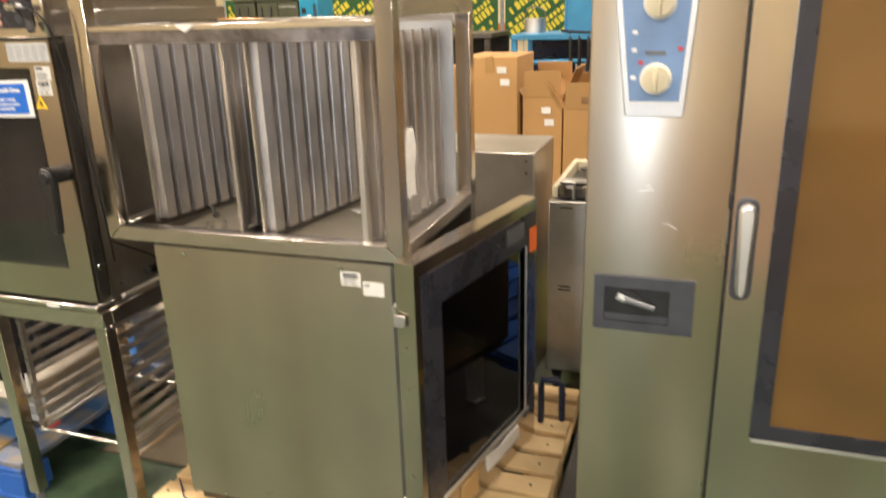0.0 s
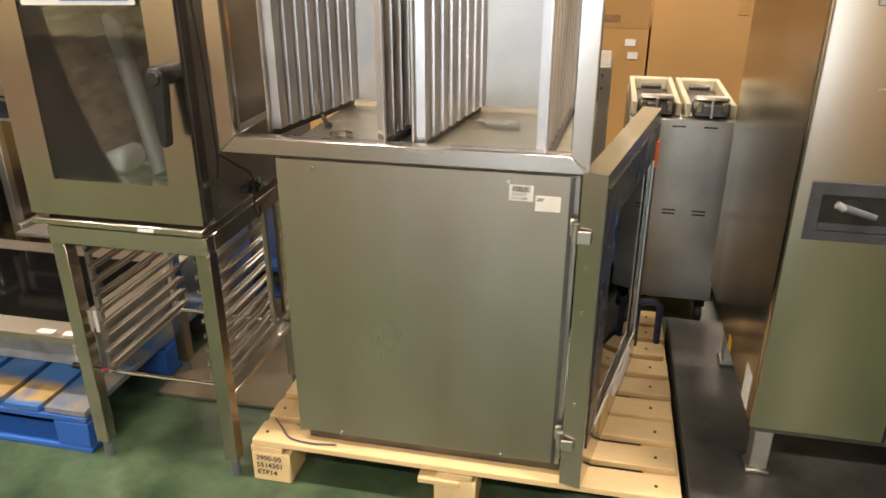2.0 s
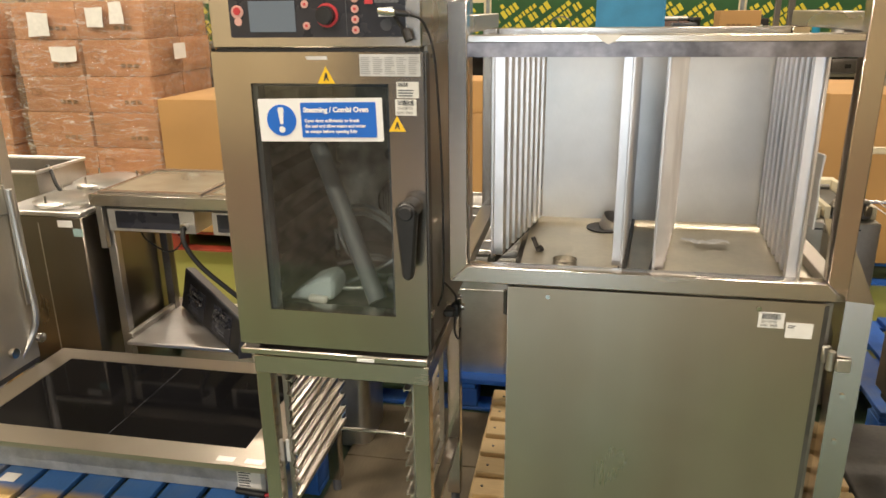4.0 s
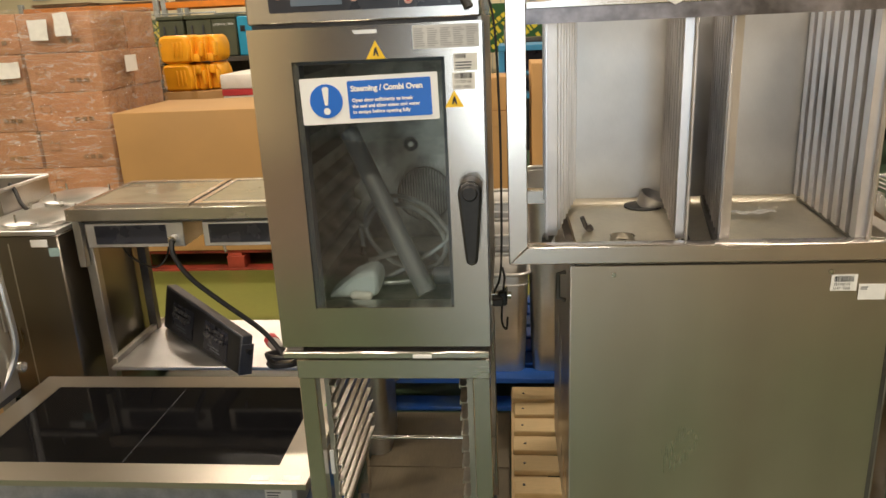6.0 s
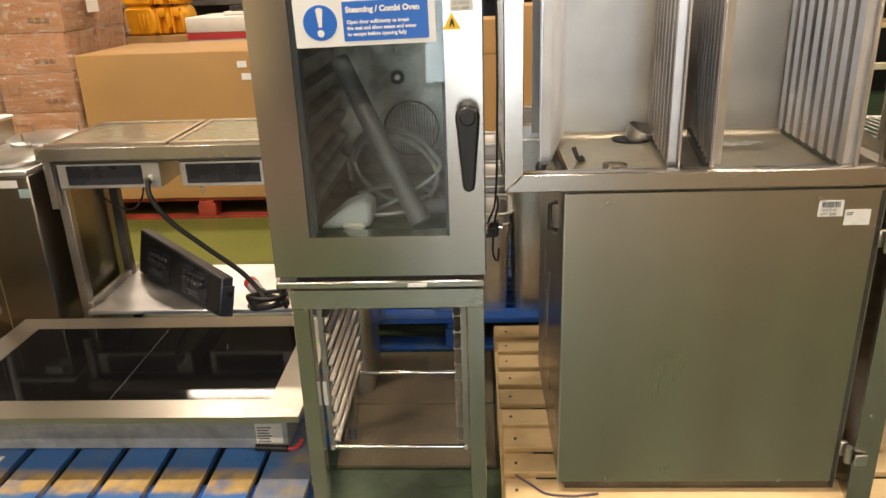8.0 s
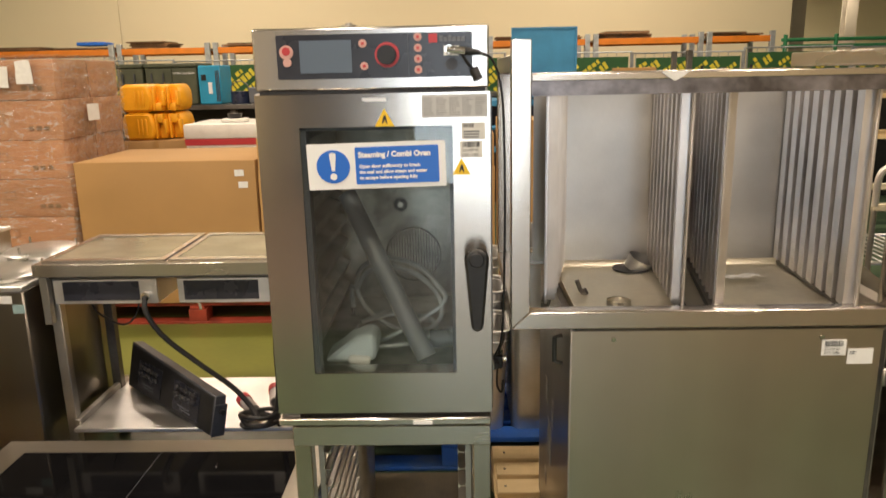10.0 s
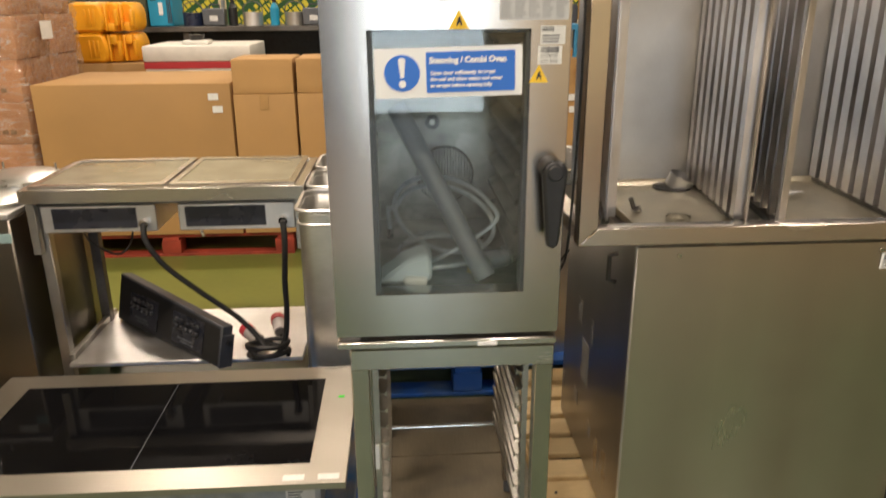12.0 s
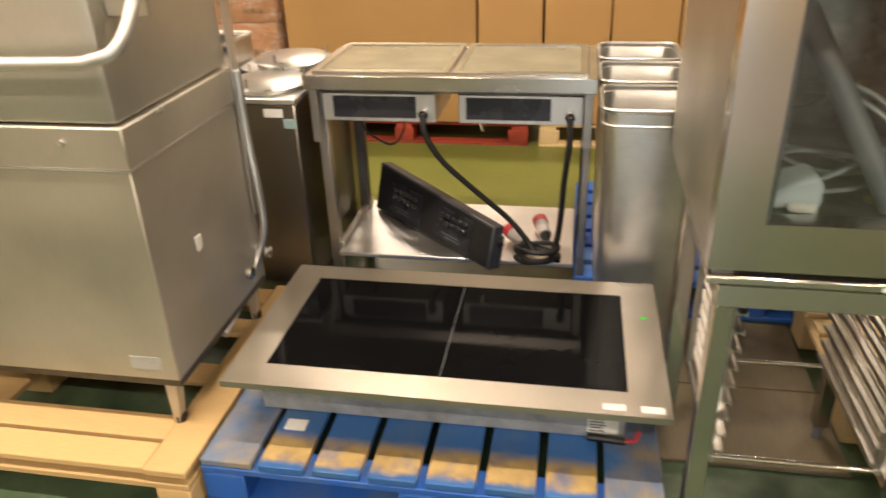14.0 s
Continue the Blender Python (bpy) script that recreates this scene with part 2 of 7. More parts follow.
_l.new(_wh.outputs[0], _mx.inputs[2])
_l.new(_mx.outputs[0], _n["Material Output"].inputs["Surface"])
CAVITY = mat("sooty_oven_steel", (0.47, 0.44, 0.40), 0.34, 0.95, 0.3, 9, bump=0.1, rvary=0.16)
PINE = mat("pallet_pine", (0.76, 0.57, 0.31), 0.75, 0, 0.16, 5, (1, 14, 14), 0.3, 22, second=(0.55, 0.36, 0.16), spot=0.40, rand=0.18)
PINE_NEW = mat("fresh_pine", (0.60, 0.40, 0.18), 0.7, 0, 0.14, 4, (1, 12, 12), 0.25, 20, second=(0.55, 0.36, 0.16), spot=0.4, rand=0.14)
PINE_OLD = mat("grey_old_wood", (0.36, 0.29, 0.21), 0.8, 0, 0.2, 4, (1, 12, 12), 0.3, 20, rand=0.2)
BLUE_WOOD = mat("worn_blue_paint", (0.022, 0.12, 0.50), 0.55, 0, 0.2, 5, (10, 1, 10), 0.3, 24, second=(0.12, 0.19, 0.27), spot=0.40, rand=0.2)


def worn_planks():
    """Blue paint rubbed to bare wood in a band just behind the front edge."""
    m = mat("blue_planks_rubbed_bare", (0.04, 0.16, 0.47), 0.5, 0, 0.2, 6, (10, 1, 10), 0.3, 24, second=(0.10, 0.19, 0.33), spot=0.42, rand=0.25)
    n, l = m.node_tree.nodes, m.node_tree.links
    b = n["Principled BSDF"]
    paint = b.inputs["Base Color"].links[0].from_socket
    tc, sep, nz, add = n.new("ShaderNodeTexCoord"), n.new("ShaderNodeSeparateXYZ"), n.new("ShaderNodeTexNoise"), n.new("ShaderNodeMath")
    l.new(tc.outputs["Object"], sep.inputs[0])
    l.new(tc.outputs["Object"], nz.inputs["Vector"])
    nz.inputs["Scale"].default_value, nz.inputs["Detail"].default_value = 22, 7
    add.operation = "MULTIPLY_ADD"
    add.inputs[1].default_value, add.inputs[2].default_value = 0.034, -0.017
    l.new(nz.outputs["Fac"], add.inputs[0])
    s2 = n.new("ShaderNodeMath")
    l.new(sep.outputs["Y"], s2.inputs[0])
    l.new(add.outputs[0], s2.inputs[1])
    band = n.new("ShaderNodeValToRGB")
    mr = n.new("ShaderNodeMapRange")
    mr.inputs["From Min"].default_value, mr.inputs["From Max"].default_value = -0.52, -0.27
    l.new(s2.outputs[0], mr.inputs["Value"])
    l.new(mr.outputs["Result"], band.inputs["Fac"])
    e = band.color_ramp.elements
    e[0].position, e[0].color, e[1].position, e[1].color = 0.13, (0, 0, 0, 1), 0.22, (1, 1, 1, 1)
    for p_, v in ((0.50, 1), (0.66, 0)):
        k = e.new(p_)
        k.color = (v, v, v, 1)
    wood = n.new("ShaderNodeMix")
    wood.data_type = "RGBA"
    l.new(nz.outputs["Fac"], wood.inputs["Factor"])
    wood.inputs[6].default_value, wood.inputs[7].default_value = (0.22, 0.14, 0.06, 1), (0.62, 0.44, 0.18, 1)
    fin = n.new("ShaderNodeMix")
    fin.data_type = "RGBA"
    patch, pr, pm = n.new("ShaderNodeTexNoise"), n.new("ShaderNodeMapRange"), n.new("ShaderNodeMath")
    patch.inputs["Scale"].default_value, patch.inputs["Detail"].default_value = 11, 5
    l.new(tc.outputs["Object"], patch.inputs["Vector"])
    pr.inputs["From Min"].default_value, pr.inputs["From Max"].default_value = 0.34, 0.52
    pr.inputs["To Min"].default_value = 0.5
    l.new(patch.outputs["Fac"], pr.inputs["Value"])
    pm.operation = "MULTIPLY"
    l.new(band.outputs["Color"], pm.inputs[0])
    l.new(pr.outputs["Result"], pm.inputs[1])
    l.new(pm.outputs[0], fin.inputs["Factor"])
    l.new(paint, fin.inputs[6])
    l.new(wood.outputs[2], fin.inputs[7])
    l.new(fin.outputs[2], b.inputs["Base Color"])
    return m


BLUE_WORN = worn_planks()
RED_WOOD = mat("red_painted_wood", (0.42, 0.06, 0.03), 0.6, 0, 0.25, 6, bump=0.2, fine=30, rand=0.2)
CARD = mat("brown_cardboard", (0.50, 0.29, 0.11), 0.8, 0, 0.07, 1.5, (40, 40, 1), 0.06, 30, rand=0.10)
CARD_RED = mat("reddish_cardboard", (0.45, 0.225, 0.105), 0.75, 0, 0.08, 2.0, (40, 40, 1), 0.06, 30, rand=0.14)
CARD_DARK = mat("flat_cardboard", (0.26, 0.15, 0.07), 0.8, 0, 0.2, 6, bump=0.2, fine=40, rand=0.3)
TAPE = mat("parcel_tape", (0.46, 0.27, 0.10), 0.35, 0, 0.06, 8, bump=0.03)
FLOOR_M = mat("green_painted_floor", (0.080, 0.125, 0.070), 0.34, 0, 0.34, 5.5, (1, 1, 1), 0.14, 30, second=(0.024, 0.048, 0.030), spot=0.5, rvary=0.14)
FLOOR_LIGHT = mat("yellow_green_floor_paint", (0.17, 0.185, 0.045), 0.34, 0, 0.15, 1.5, (1, 1, 1), 0.1, 26, second=(0.11, 0.125, 0.04), spot=0.42)
# Unseen floor colours that tint the steel's reflections; the pale lane holds daylight.
REFLECTED_BROWN = mat("brown_reflected_floor", (0.26, 0.17, 0.105), 0.6, 0, 0.15, 1.5, bump=0.2, fine=40)
DIM_BROWN = mat("dim_reflected_floor", (0.15, 0.11, 0.085), 0.6, 0, 0.15, 1.5, bump=0.2, fine=40)
PALE_LANE = mat("daylit_reflected_lane", (0.22, 0.215, 0.205), 0.45, 0, 0.12, 1.5, bump=0.15, fine=40)
DISH_STEEL = mat("dull_hood_steel", (0.58, 0.545, 0.47), 0.48, 0.8, 0.08, 3.0, (8, 8, 1), 0.04, 30, rvary=0.1)
DARK_PATCH = mat("stained_plywood_board", (0.19, 0.155, 0.10), 0.6, 0, 0.2, 5, (14, 1, 14), 0.2, 20, second=(0.085, 0.068, 0.05), spot=0.42)
CONCRETE = mat("worn_concrete", (0.13, 0.115, 0.095), 0.6, 0, 0.2, 2.5, bump=0.2, fine=40)
WALL_M = mat("cream_painted_wall", (0.82, 0.73, 0.50), 0.7, 0, 0.03, 0.5, bump=0.06, fine=60, spot=0.35)
CEIL_M = mat("pale_ceiling_sheet", (0.50, 0.47, 0.40), 0.7, 0, 0.05, 0.8, bump=0.05)
COLUMN_M = mat("painted_steel_column", (0.40, 0.36, 0.28), 0.5, 0.2, 0.1, 2)
ORANGE = mat("orange_moulded_plastic", (0.93, 0.42, 0.015), 0.4, 0, 0.08, 5, bump=0.05)
OLIVE = mat("olive_plastic", (0.075, 0.085, 0.05), 0.5, 0, 0.12, 8, bump=0.08)
BLUE_PAINT = mat("blue_painted_steel", (0.05, 0.28, 0.52), 0.45, 0.1, 0.10, 5, bump=0.05)
BLUE_CASE = mat("bright_blue_casing", (0.02, 0.32, 0.55), 0.4, 0, 0.08, 5)
NAVY = mat("navy_plastic", (0.018, 0.026, 0.062), 0.3, 0, 0.1, 20, bump=0.05)
BROWN_CASE = mat("brown_painted_casing", (0.13, 0.075, 0.06), 0.4, 0.2, 0.12, 6)
RACK_ORANGE = mat("orange_racking_beam", (0.80, 0.24, 0.02), 0.45, 0.1, 0.08, 6)
GREEN_STEEL = mat("green_painted_rail", (0.03, 0.22, 0.09), 0.5, 0.1, 0.1, 6)
BANNER_G = mat("green_banner_cloth", (0.03, 0.12, 0.035), 0.7, 0, 0.1, 4)
BANNER_Y = plain("yellow_banner_print", (0.72, 0.62, 0.05), 0.7)
BLACK_PALLET = mat("black_recycled_plastic", (0.115, 0.112, 0.105), 0.42, 0, 0.3, 6, bump=0.15, fine=60, second=(0.05, 0.05, 0.05))
WRAP_BLUE = mat("pale_blue_plastic_bag", (0.55, 0.62, 0.66), 0.4, 0, 0.08, 9, bump=0.1, fine=20)
LAMP_GLOW = glow("lamp_tube", WARM, 14.0)


# ---- building helpers ----
ORIGIN = {}


def thing(name, at, label, category, group="", m=None):
    """A top-level Empty; parts are given in world metres unless it has a pose m of its own."""
    e = new(name)
    e.empty_display_size = 0.1
    e.matrix_basis = m or Matrix.Translation(at)
    ORIGIN[e.name] = None if m else Vector(at)
    return tagged(e, label, category, group)


def root(ob):
    while ob.parent:
        ob = ob.parent
    return ob


def smooth(me, angle=40):
    me.shade_smooth()
    me.set_sharp_from_angle(angle=radians(angle))


def part(name, bm, material, parent, label="", sharp=40):
    at = ORIGIN.get(root(parent).name) if parent else None
    if at is not None:
        bmesh.ops.translate(bm, verts=bm.verts, vec=-at)
    me = bpy.data.meshes.new(name)
    bm.to_mesh(me)
    bm.free()
    me.materials.append(material)
    smooth(me, sharp)
    ob = new(name, me)
    ob.parent = parent
    if label:
        ob["label"] = label
    return ob


def solo(name, bm, material, label, category, at=(0, 0, 0), group="", kind="", sharp=40):
    ob = new(name)
    scene.collection.objects.unlink(ob)
    bpy.data.objects.remove(ob)
    bmesh.ops.translate(bm, verts=bm.verts, vec=-Vector(at))
    me = bpy.data.meshes.new(name)
    bm.to_mesh(me)
    bm.free()
    me.materials.append(material)
    smooth(me, sharp)
    ob = new(name, me)
    ob.location = at
    ORIGIN[name] = Vector(at)
    return tagged(ob, label, category, group, kind)


def box(x0, x1, y0, y1, z0, z1, bev=0.0, bm=None, m=None, seg=1):
    """A box, bevelled, added to bm or to a new bmesh."""
    b = bmesh.new()
    bmesh.ops.create_cube(b, size=1, matrix=Matrix.Translation(((x0 + x1) / 2, (y0 + y1) / 2, (z0 + z1) / 2)) @ Matrix.Diagonal((abs(x1 - x0), abs(y1 - y0), abs(z1 - z0), 1)))
    if bev:
        bmesh.ops.bevel(b, geom=b.edges[:], offset=min(bev, 0.45 * min(abs(x1 - x0), abs(y1 - y0), abs(z1 - z0))), segments=seg, affect="EDGES", profile=0.5)
    if m:
        bmesh.ops.transform(b, matrix=m, verts=b.verts)
    return join(bm, b)


def join(bm, b):
    if bm is None:
        return b
    me = bpy.data.meshes.new("tmp")
    b.to_mesh(me)
    b.free()
    bm.from_mesh(me)
    bpy.data.meshes.remove(me)
    return bm


def boxes(*specs, bev=0.0):
    bm = bmesh.new()
    for s in specs:
        box(*s, bev=bev, bm=bm)
    return bm


def rod(p0, p1, r, bm=None, seg=12, r2=None, caps=True):
    b = bmesh.new()
    d = Vector(p1) - Vector(p0)
    bmesh.ops.create_cone(b, cap_ends=caps, segments=seg, radius1=r, radius2=r if r2 is None else r2, depth=d.length,
                          matrix=Matrix.Translation((Vector(p0) + Vector(p1)) / 2) @ d.to_track_quat("Z", "Y").to_matrix().to_4x4())
    return join(bm, b)


def spline(pts, steps=6):
    """Points of a smooth line through pts."""
    P = [Vector(p) for p in pts]
    P = [P[0] * 2 - P[1]] + P + [P[-1] * 2 - P[-2]]
    out = []
    for i in range(1, len(P) - 2):
        for k in range(steps):
            t = k / steps
            a, b, c, d = P[i - 1:i + 3]
            out.append(0.5 * ((2 * b) + (c - a) * t + (2 * a - 5 * b + 4 * c - d) * t * t + (3 * b - a - 3 * c + d) * t ** 3))
    return out + [P[-2]]


def tube(pts, r, bm=None, seg=8, steps=6, curved=True):
    line = spline(pts, steps) if curved else [Vector(p) for p in pts]
    b = bmesh.new()
    rings, up = [], None
    for i, p in enumerate(line):
        d = (line[min(i + 1, len(line) - 1)] - line[max(i - 1, 0)]).normalized()
        if up is None:
            up = d.orthogonal().normalized()
        up = (up - d * up.dot(d)).normalized()
        s = d.cross(up)
        rings.append([b.verts.new(p + (up * math.cos(2 * math.pi * k / seg) + s * math.sin(2 * math.pi * k / seg)) * r) for k in range(seg)])
    for A, B in zip(rings, rings[1:]):
        for k in range(seg):
            b.faces.new((A[k], A[(k + 1) % seg], B[(k + 1) % seg], B[k]))
    b.faces.new(rings[0][::-1])
    b.faces.new(rings[-1])
    return join(bm, b)


def prism(outline, depth, m=None, bm=None, bev=0.0):
    """An outline in x, z pushed back along y by depth."""
    b = bmesh.new()
    A = [b.verts.new((x, 0, z)) for x, z in outline]
    B = [b.verts.new((x, depth, z)) for x, z in outline]
    b.faces.new(A)
    b.faces.new(B[::-1])
    k = len(A)
    for i in range(k):
        b.faces.new((A[(i + 1) % k], A[i], B[i], B[(i + 1) % k]))
    bmesh.ops.recalc_face_normals(b, faces=b.faces)
    if bev:
        bmesh.ops.bevel(b, geom=b.edges[:], offset=bev, segments=1, affect="EDGES")
    if m:
        bmesh.ops.transform(b, matrix=m, verts=b.verts)
    return join(bm, b)


def disc(x, z, r, y, depth, seg=28):
    return prism([(x + r * math.cos(2 * math.pi * k / seg), z + r * math.sin(2 * math.pi * k / seg)) for k in range(seg)], depth, Matrix.Translation((0, y, 0)))


def rounded(x0, x1, z0, z1, r, seg=5):
    out = []
    for cx, cz, a in ((x1 - r, z1 - r, 0), (x0 + r, z1 - r, 90), (x0 + r, z0 + r, 180), (x1 - r, z0 + r, 270)):
        out += [(cx + r * math.cos(radians(a + 90 * k / seg)), cz + r * math.sin(radians(a + 90 * k / seg))) for k in range(seg + 1)]
    return out


def lettering(text, x, z, y, size, material, parent, align="LEFT", bold=0.0, m=None, name="lettering"):
    """Raised words that face -y."""
    cu = bpy.data.curves.new("words", "FONT")
    cu.body, cu.size, cu.extrude, cu.offset, cu.align_x, cu.resolution_u = text, size, 0.0002, bold, align, 3
    ob = bpy.data.objects.new("words", cu)
    scene.collection.objects.link(ob)
    me = bpy.data.meshes.new_from_object(ob.evaluated_get(bpy.context.evaluated_depsgraph_get()))
    bpy.data.objects.remove(ob)
    b = bmesh.new()
    b.from_mesh(me)
    bpy.data.meshes.remove(me)
    bmesh.ops.transform(b, matrix=(m or Matrix.Identity(4)) @ pose(x, y, z, 90, 0, 0), verts=b.verts)
    return part(name, b, material, parent)


def crumple(bm, amount, scale, cuts=0):
    if cuts:
        bmesh.ops.subdivide_edges(bm, edges=bm.edges[:], cuts=cuts, use_grid_fill=True)
    for v in bm.verts:
        v.co += noise.noise_vector(v.co * scale) * amount
    return bm


# ---- the hall ----
X0, X1, Y0, Y1, ZC = -13.0, 16.0, -7.0, 12.6, 6.0
GX0, GX1, GZ = -2.4, -0.9, 3.4
solo("floor", box(X0, X1, Y0, 20.0, -0.15, 0.0), FLOOR_M, "green painted warehouse floor with scuffs and stains", "floor", kind="structure")
solo("floor_strip", box(X0, X1, 3.3, 5.1, 0.0, 0.004), FLOOR_LIGHT, "yellow-green painted walkway strip on the floor", "floor", kind="structure")
# Slabs added out of view, brown in place of goods that the steel mirrors.
for fx0, fx1, fm, fl_ in ((X0, -2.602, DIM_BROWN, "unseen brown floor across the aisle, added to colour the steel's reflections"), (-2.6, -0.402, PALE_LANE, "unseen pale lane to the doorway, daylight in its colour, added for reflections"), (-0.4, X1, REFLECTED_BROWN, "unseen brown floor across the aisle, added to colour the steel's reflections")):
    solo("reflected_floor", box(fx0, fx1, Y0, -1.25, 0.0, 0.004), fm, fl_, "floor", kind="structure")
solo("wall_north", boxes((X0, -7.36, Y1, Y1 + 0.25, 0, ZC), (-7.352, 3.62, Y1, Y1 + 0.25, 0, ZC)), WALL_M, "cream painted warehouse wall with a vertical panel joint", "wall", kind="structure")
solo("wall_return", box(3.42, 3.62, Y1 + 0.25, 20.0, 0, ZC), WALL_M, "cream painted return wall of the hall", "wall", kind="structure")
solo("wall_far", box(3.62, X1, 19.8, 20.0, 0, ZC), WALL_M, "cream wall of the far bay", "wall", kind="structure")
solo("wall_west", box(X0 - 0.2, X0, Y0, Y1 + 0.25, 0, ZC), WALL_M, "cream painted side wall of the hall", "wall", kind="structure")
solo("wall_east", box(X1, X1 + 0.2, Y0, 20.0, 0, ZC), WALL_M, "cream painted side wall of the hall", "wall", kind="structure")
solo("wall_south", boxes((X0, GX0, Y0 - 0.2, Y0, 0, ZC), (GX1, X1, Y0 - 0.2, Y0, 0, ZC), (GX0, GX1, Y0 - 0.2, Y0, GZ, ZC)), WALL_M, "cream painted wall behind the aisle with a loading doorway", "wall", kind="structure")
solo("door_frame", boxes((GX0 - 0.1, GX0, Y0, Y0 + 0.06, 0, GZ), (GX1, GX1 + 0.1, Y0, Y0 + 0.06, 0, GZ), (GX0 - 0.1, GX1 + 0.1, Y0, Y0 + 0.25, GZ, GZ + 0.3), bev=0.01), COLUMN_M, "grey steel frame of the loading doorway", "door frame", kind="structure")
# Unseen leaf, added so that the compact oven's left stile mirrors something dark.
leaf = solo("reflected_dark_leaf", box(GX0 - 2.15, GX0 - 0.11, Y0 + 0.02, Y0 + 0.07, 0.03, GZ, 0.006), SLATE, "unseen dark grey leaf added beside the doorway to darken the steel's reflections", "door", kind="structure")
solo("ground", box(-60, 60, -80, Y0 - 0.2, -0.16, -0.01), CONCRETE, "grey yard outside the loading doorway", "ground", kind="structure")
solo("ceiling", box(X0 - 0.2, X1 + 0.2, Y0 - 0.2, 20.2, ZC, ZC + 0.1), CEIL_M, "pale sheet metal warehouse ceiling", "ceiling", kind="structure")
solo("wall_panel_frame", boxes((1.95, 3.40, Y1 - 0.02, Y1, 2.66, 2.69), (1.95, 1.98, Y1 - 0.02, Y1, 2.69, 4.4)), WALL_M, "pale trim strips on the cream wall", "trim", kind="structure")


def column(x, y):
    c = thing("steel_column", (x, y, 0), "painted steel roof column with flanges", "column", "roof columns")
    part("web", box(x - 0.006, x + 0.006, y - 0.1, y + 0.1, 0, ZC), COLUMN_M, c)
    for dy in (-0.1, 0.1):
        part("flange", box(x - 0.11, x + 0.11, y + dy - 0.008, y + dy + 0.008, 0, ZC), COLUMN_M, c)


for cx, cy in ((4.05, 13.4), (6.0, 15.5), (-12.4, 12.3)):
    column(cx, cy)
solo("roof_beam", boxes((3.62, X1, 15.4, 15.6, 3.2, 3.5), (3.62, X1, 13.3, 13.5, 3.6, 3.75), bev=0.01), COLUMN_M, "painted steel roof beams of the far bay", "beam", kind="structure")


def strip_lamp(x, y, z=LAMP_Z, power=LAMP_W):
    f = thing("strip_light", (x, y, z), "hanging fluorescent strip light with white housing", "ceiling light", "strip lights")
    part("housing", box(x - 0.75, x + 0.75, y - 0.09, y + 0.09, z, z + 0.07, 0.01), WHITE_PLASTIC, f)
    part("tube", rod((x - 0.72, y, z - 0.02), (x + 0.72, y, z - 0.02), 0.018), LAMP_GLOW, f, "glowing fluorescent tube")
    for s in (-0.6, 0.6):
        part("hanger", rod((x + s, y, z + 0.07), (x + s, y, ZC), 0.004, seg=6), STEEL_DARK, f)
    if power:
        d = bpy.data.lights.new("strip_glow", "AREA")
        d.shape, d.size, d.size_y, d.energy, d.color = "RECTANGLE", 1.5, 0.16, power, WARM
        lamp = new("strip_glow", d)
        lamp.matrix_basis = Matrix.Translation((x, y, z - 0.06))


for lx, ly in LAMPS:
    strip_lamp(lx, ly, power=LAMP_W * (BACK_ROW if 5 < ly < 6 else 1.0))
for lx, ly, lz in ((5.2, 15.0, 3.15), (5.6, 17.5, 3.15), (4.6, 17.0, 3.4)):
    strip_lamp(lx, ly, lz, 60.0)


# ---- pallets ----
PINE_GREY = mat("bare_plank_blue_traces", (0.30, 0.25, 0.17), 0.8, 0, 0.2, 7, (12, 1, 12), 0.3, 22, second=(0.04, 0.14, 0.36), spot=0.56)
def pallet(name, x0, x1, y0, y1, top, wood, label, boards=7, along="x", block_mat=None, group="pallets", gap=0.25, worn=None, slabs=True):
    """A timber pallet; the top boards run along y when along is 'y'."""
    p = thing(name, ((x0 + x1) / 2, (y0 + y1) / 2, 0), label, "pallet", group)
    bm_ = block_mat or wood
    n, rng = boards, random.Random(int(abs(x0) * 100))
    if along == "y":
        pitch = (x1 - x0) / n
        for k in range(n):
            w = pitch * (1 - gap) if 0 < k < n - 1 else pitch * (1 - gap * 0.3)
            a = x0 + k * pitch + (pitch - w) / 2 if 0 < k < n - 1 else (x0 if k == 0 else x1 - w)
            e = rng.uniform(-0.004, 0.004)
            part("plank", box(a, a + w, y0 + abs(e), y1, top - 0.022, top + e * 0.3, 0.003), PINE_GREY if worn and k in (0, n - 1) else worn or wood, p)
        for y in (y0, (y0 + y1) / 2 - 0.045, y1 - 0.09):
            part("stringer", box(x0, x1, y, y + 0.09, top - 0.044, top - 0.023, 0.003), bm_, p)
    else:
        pitch = (y1 - y0) / n
        for k in range(n):
            w = pitch * (1 - gap) * rng.uniform(0.92, 1.05)
            a = y0 + k * pitch
            part("plank", box(x0 + rng.uniform(0, 0.012), x1 - rng.uniform(0, 0.012), a, a + w, top - 0.022, top + rng.uniform(-0.0015, 0.0015), 0.003), wood, p)
        for x in (x0, (x0 + x1) / 2 - 0.05, x1 - 0.1):
            part("stringer", box(x, x + 0.1, y0, y1, top - 0.044, top - 0.023, 0.003), bm_, p)
    for x in (x0, (x0 + x1) / 2 - 0.06, x1 - 0.12):
        for y in (y0, (y0 + y1) / 2 - 0.06, y1 - 0.12):
            part("block", box(x, x + 0.12, y, y + 0.12, 0.02 if slabs else 0.0, top - 0.045, 0.004), bm_, p)
    if slabs:
        for y in (y0, (y0 + y1) / 2 - 0.05, y1 - 0.1):
            part("bottom_board", box(x0, x1, y, y + 0.1, 0.0, 0.0195, 0.003), bm_, p)
    return p


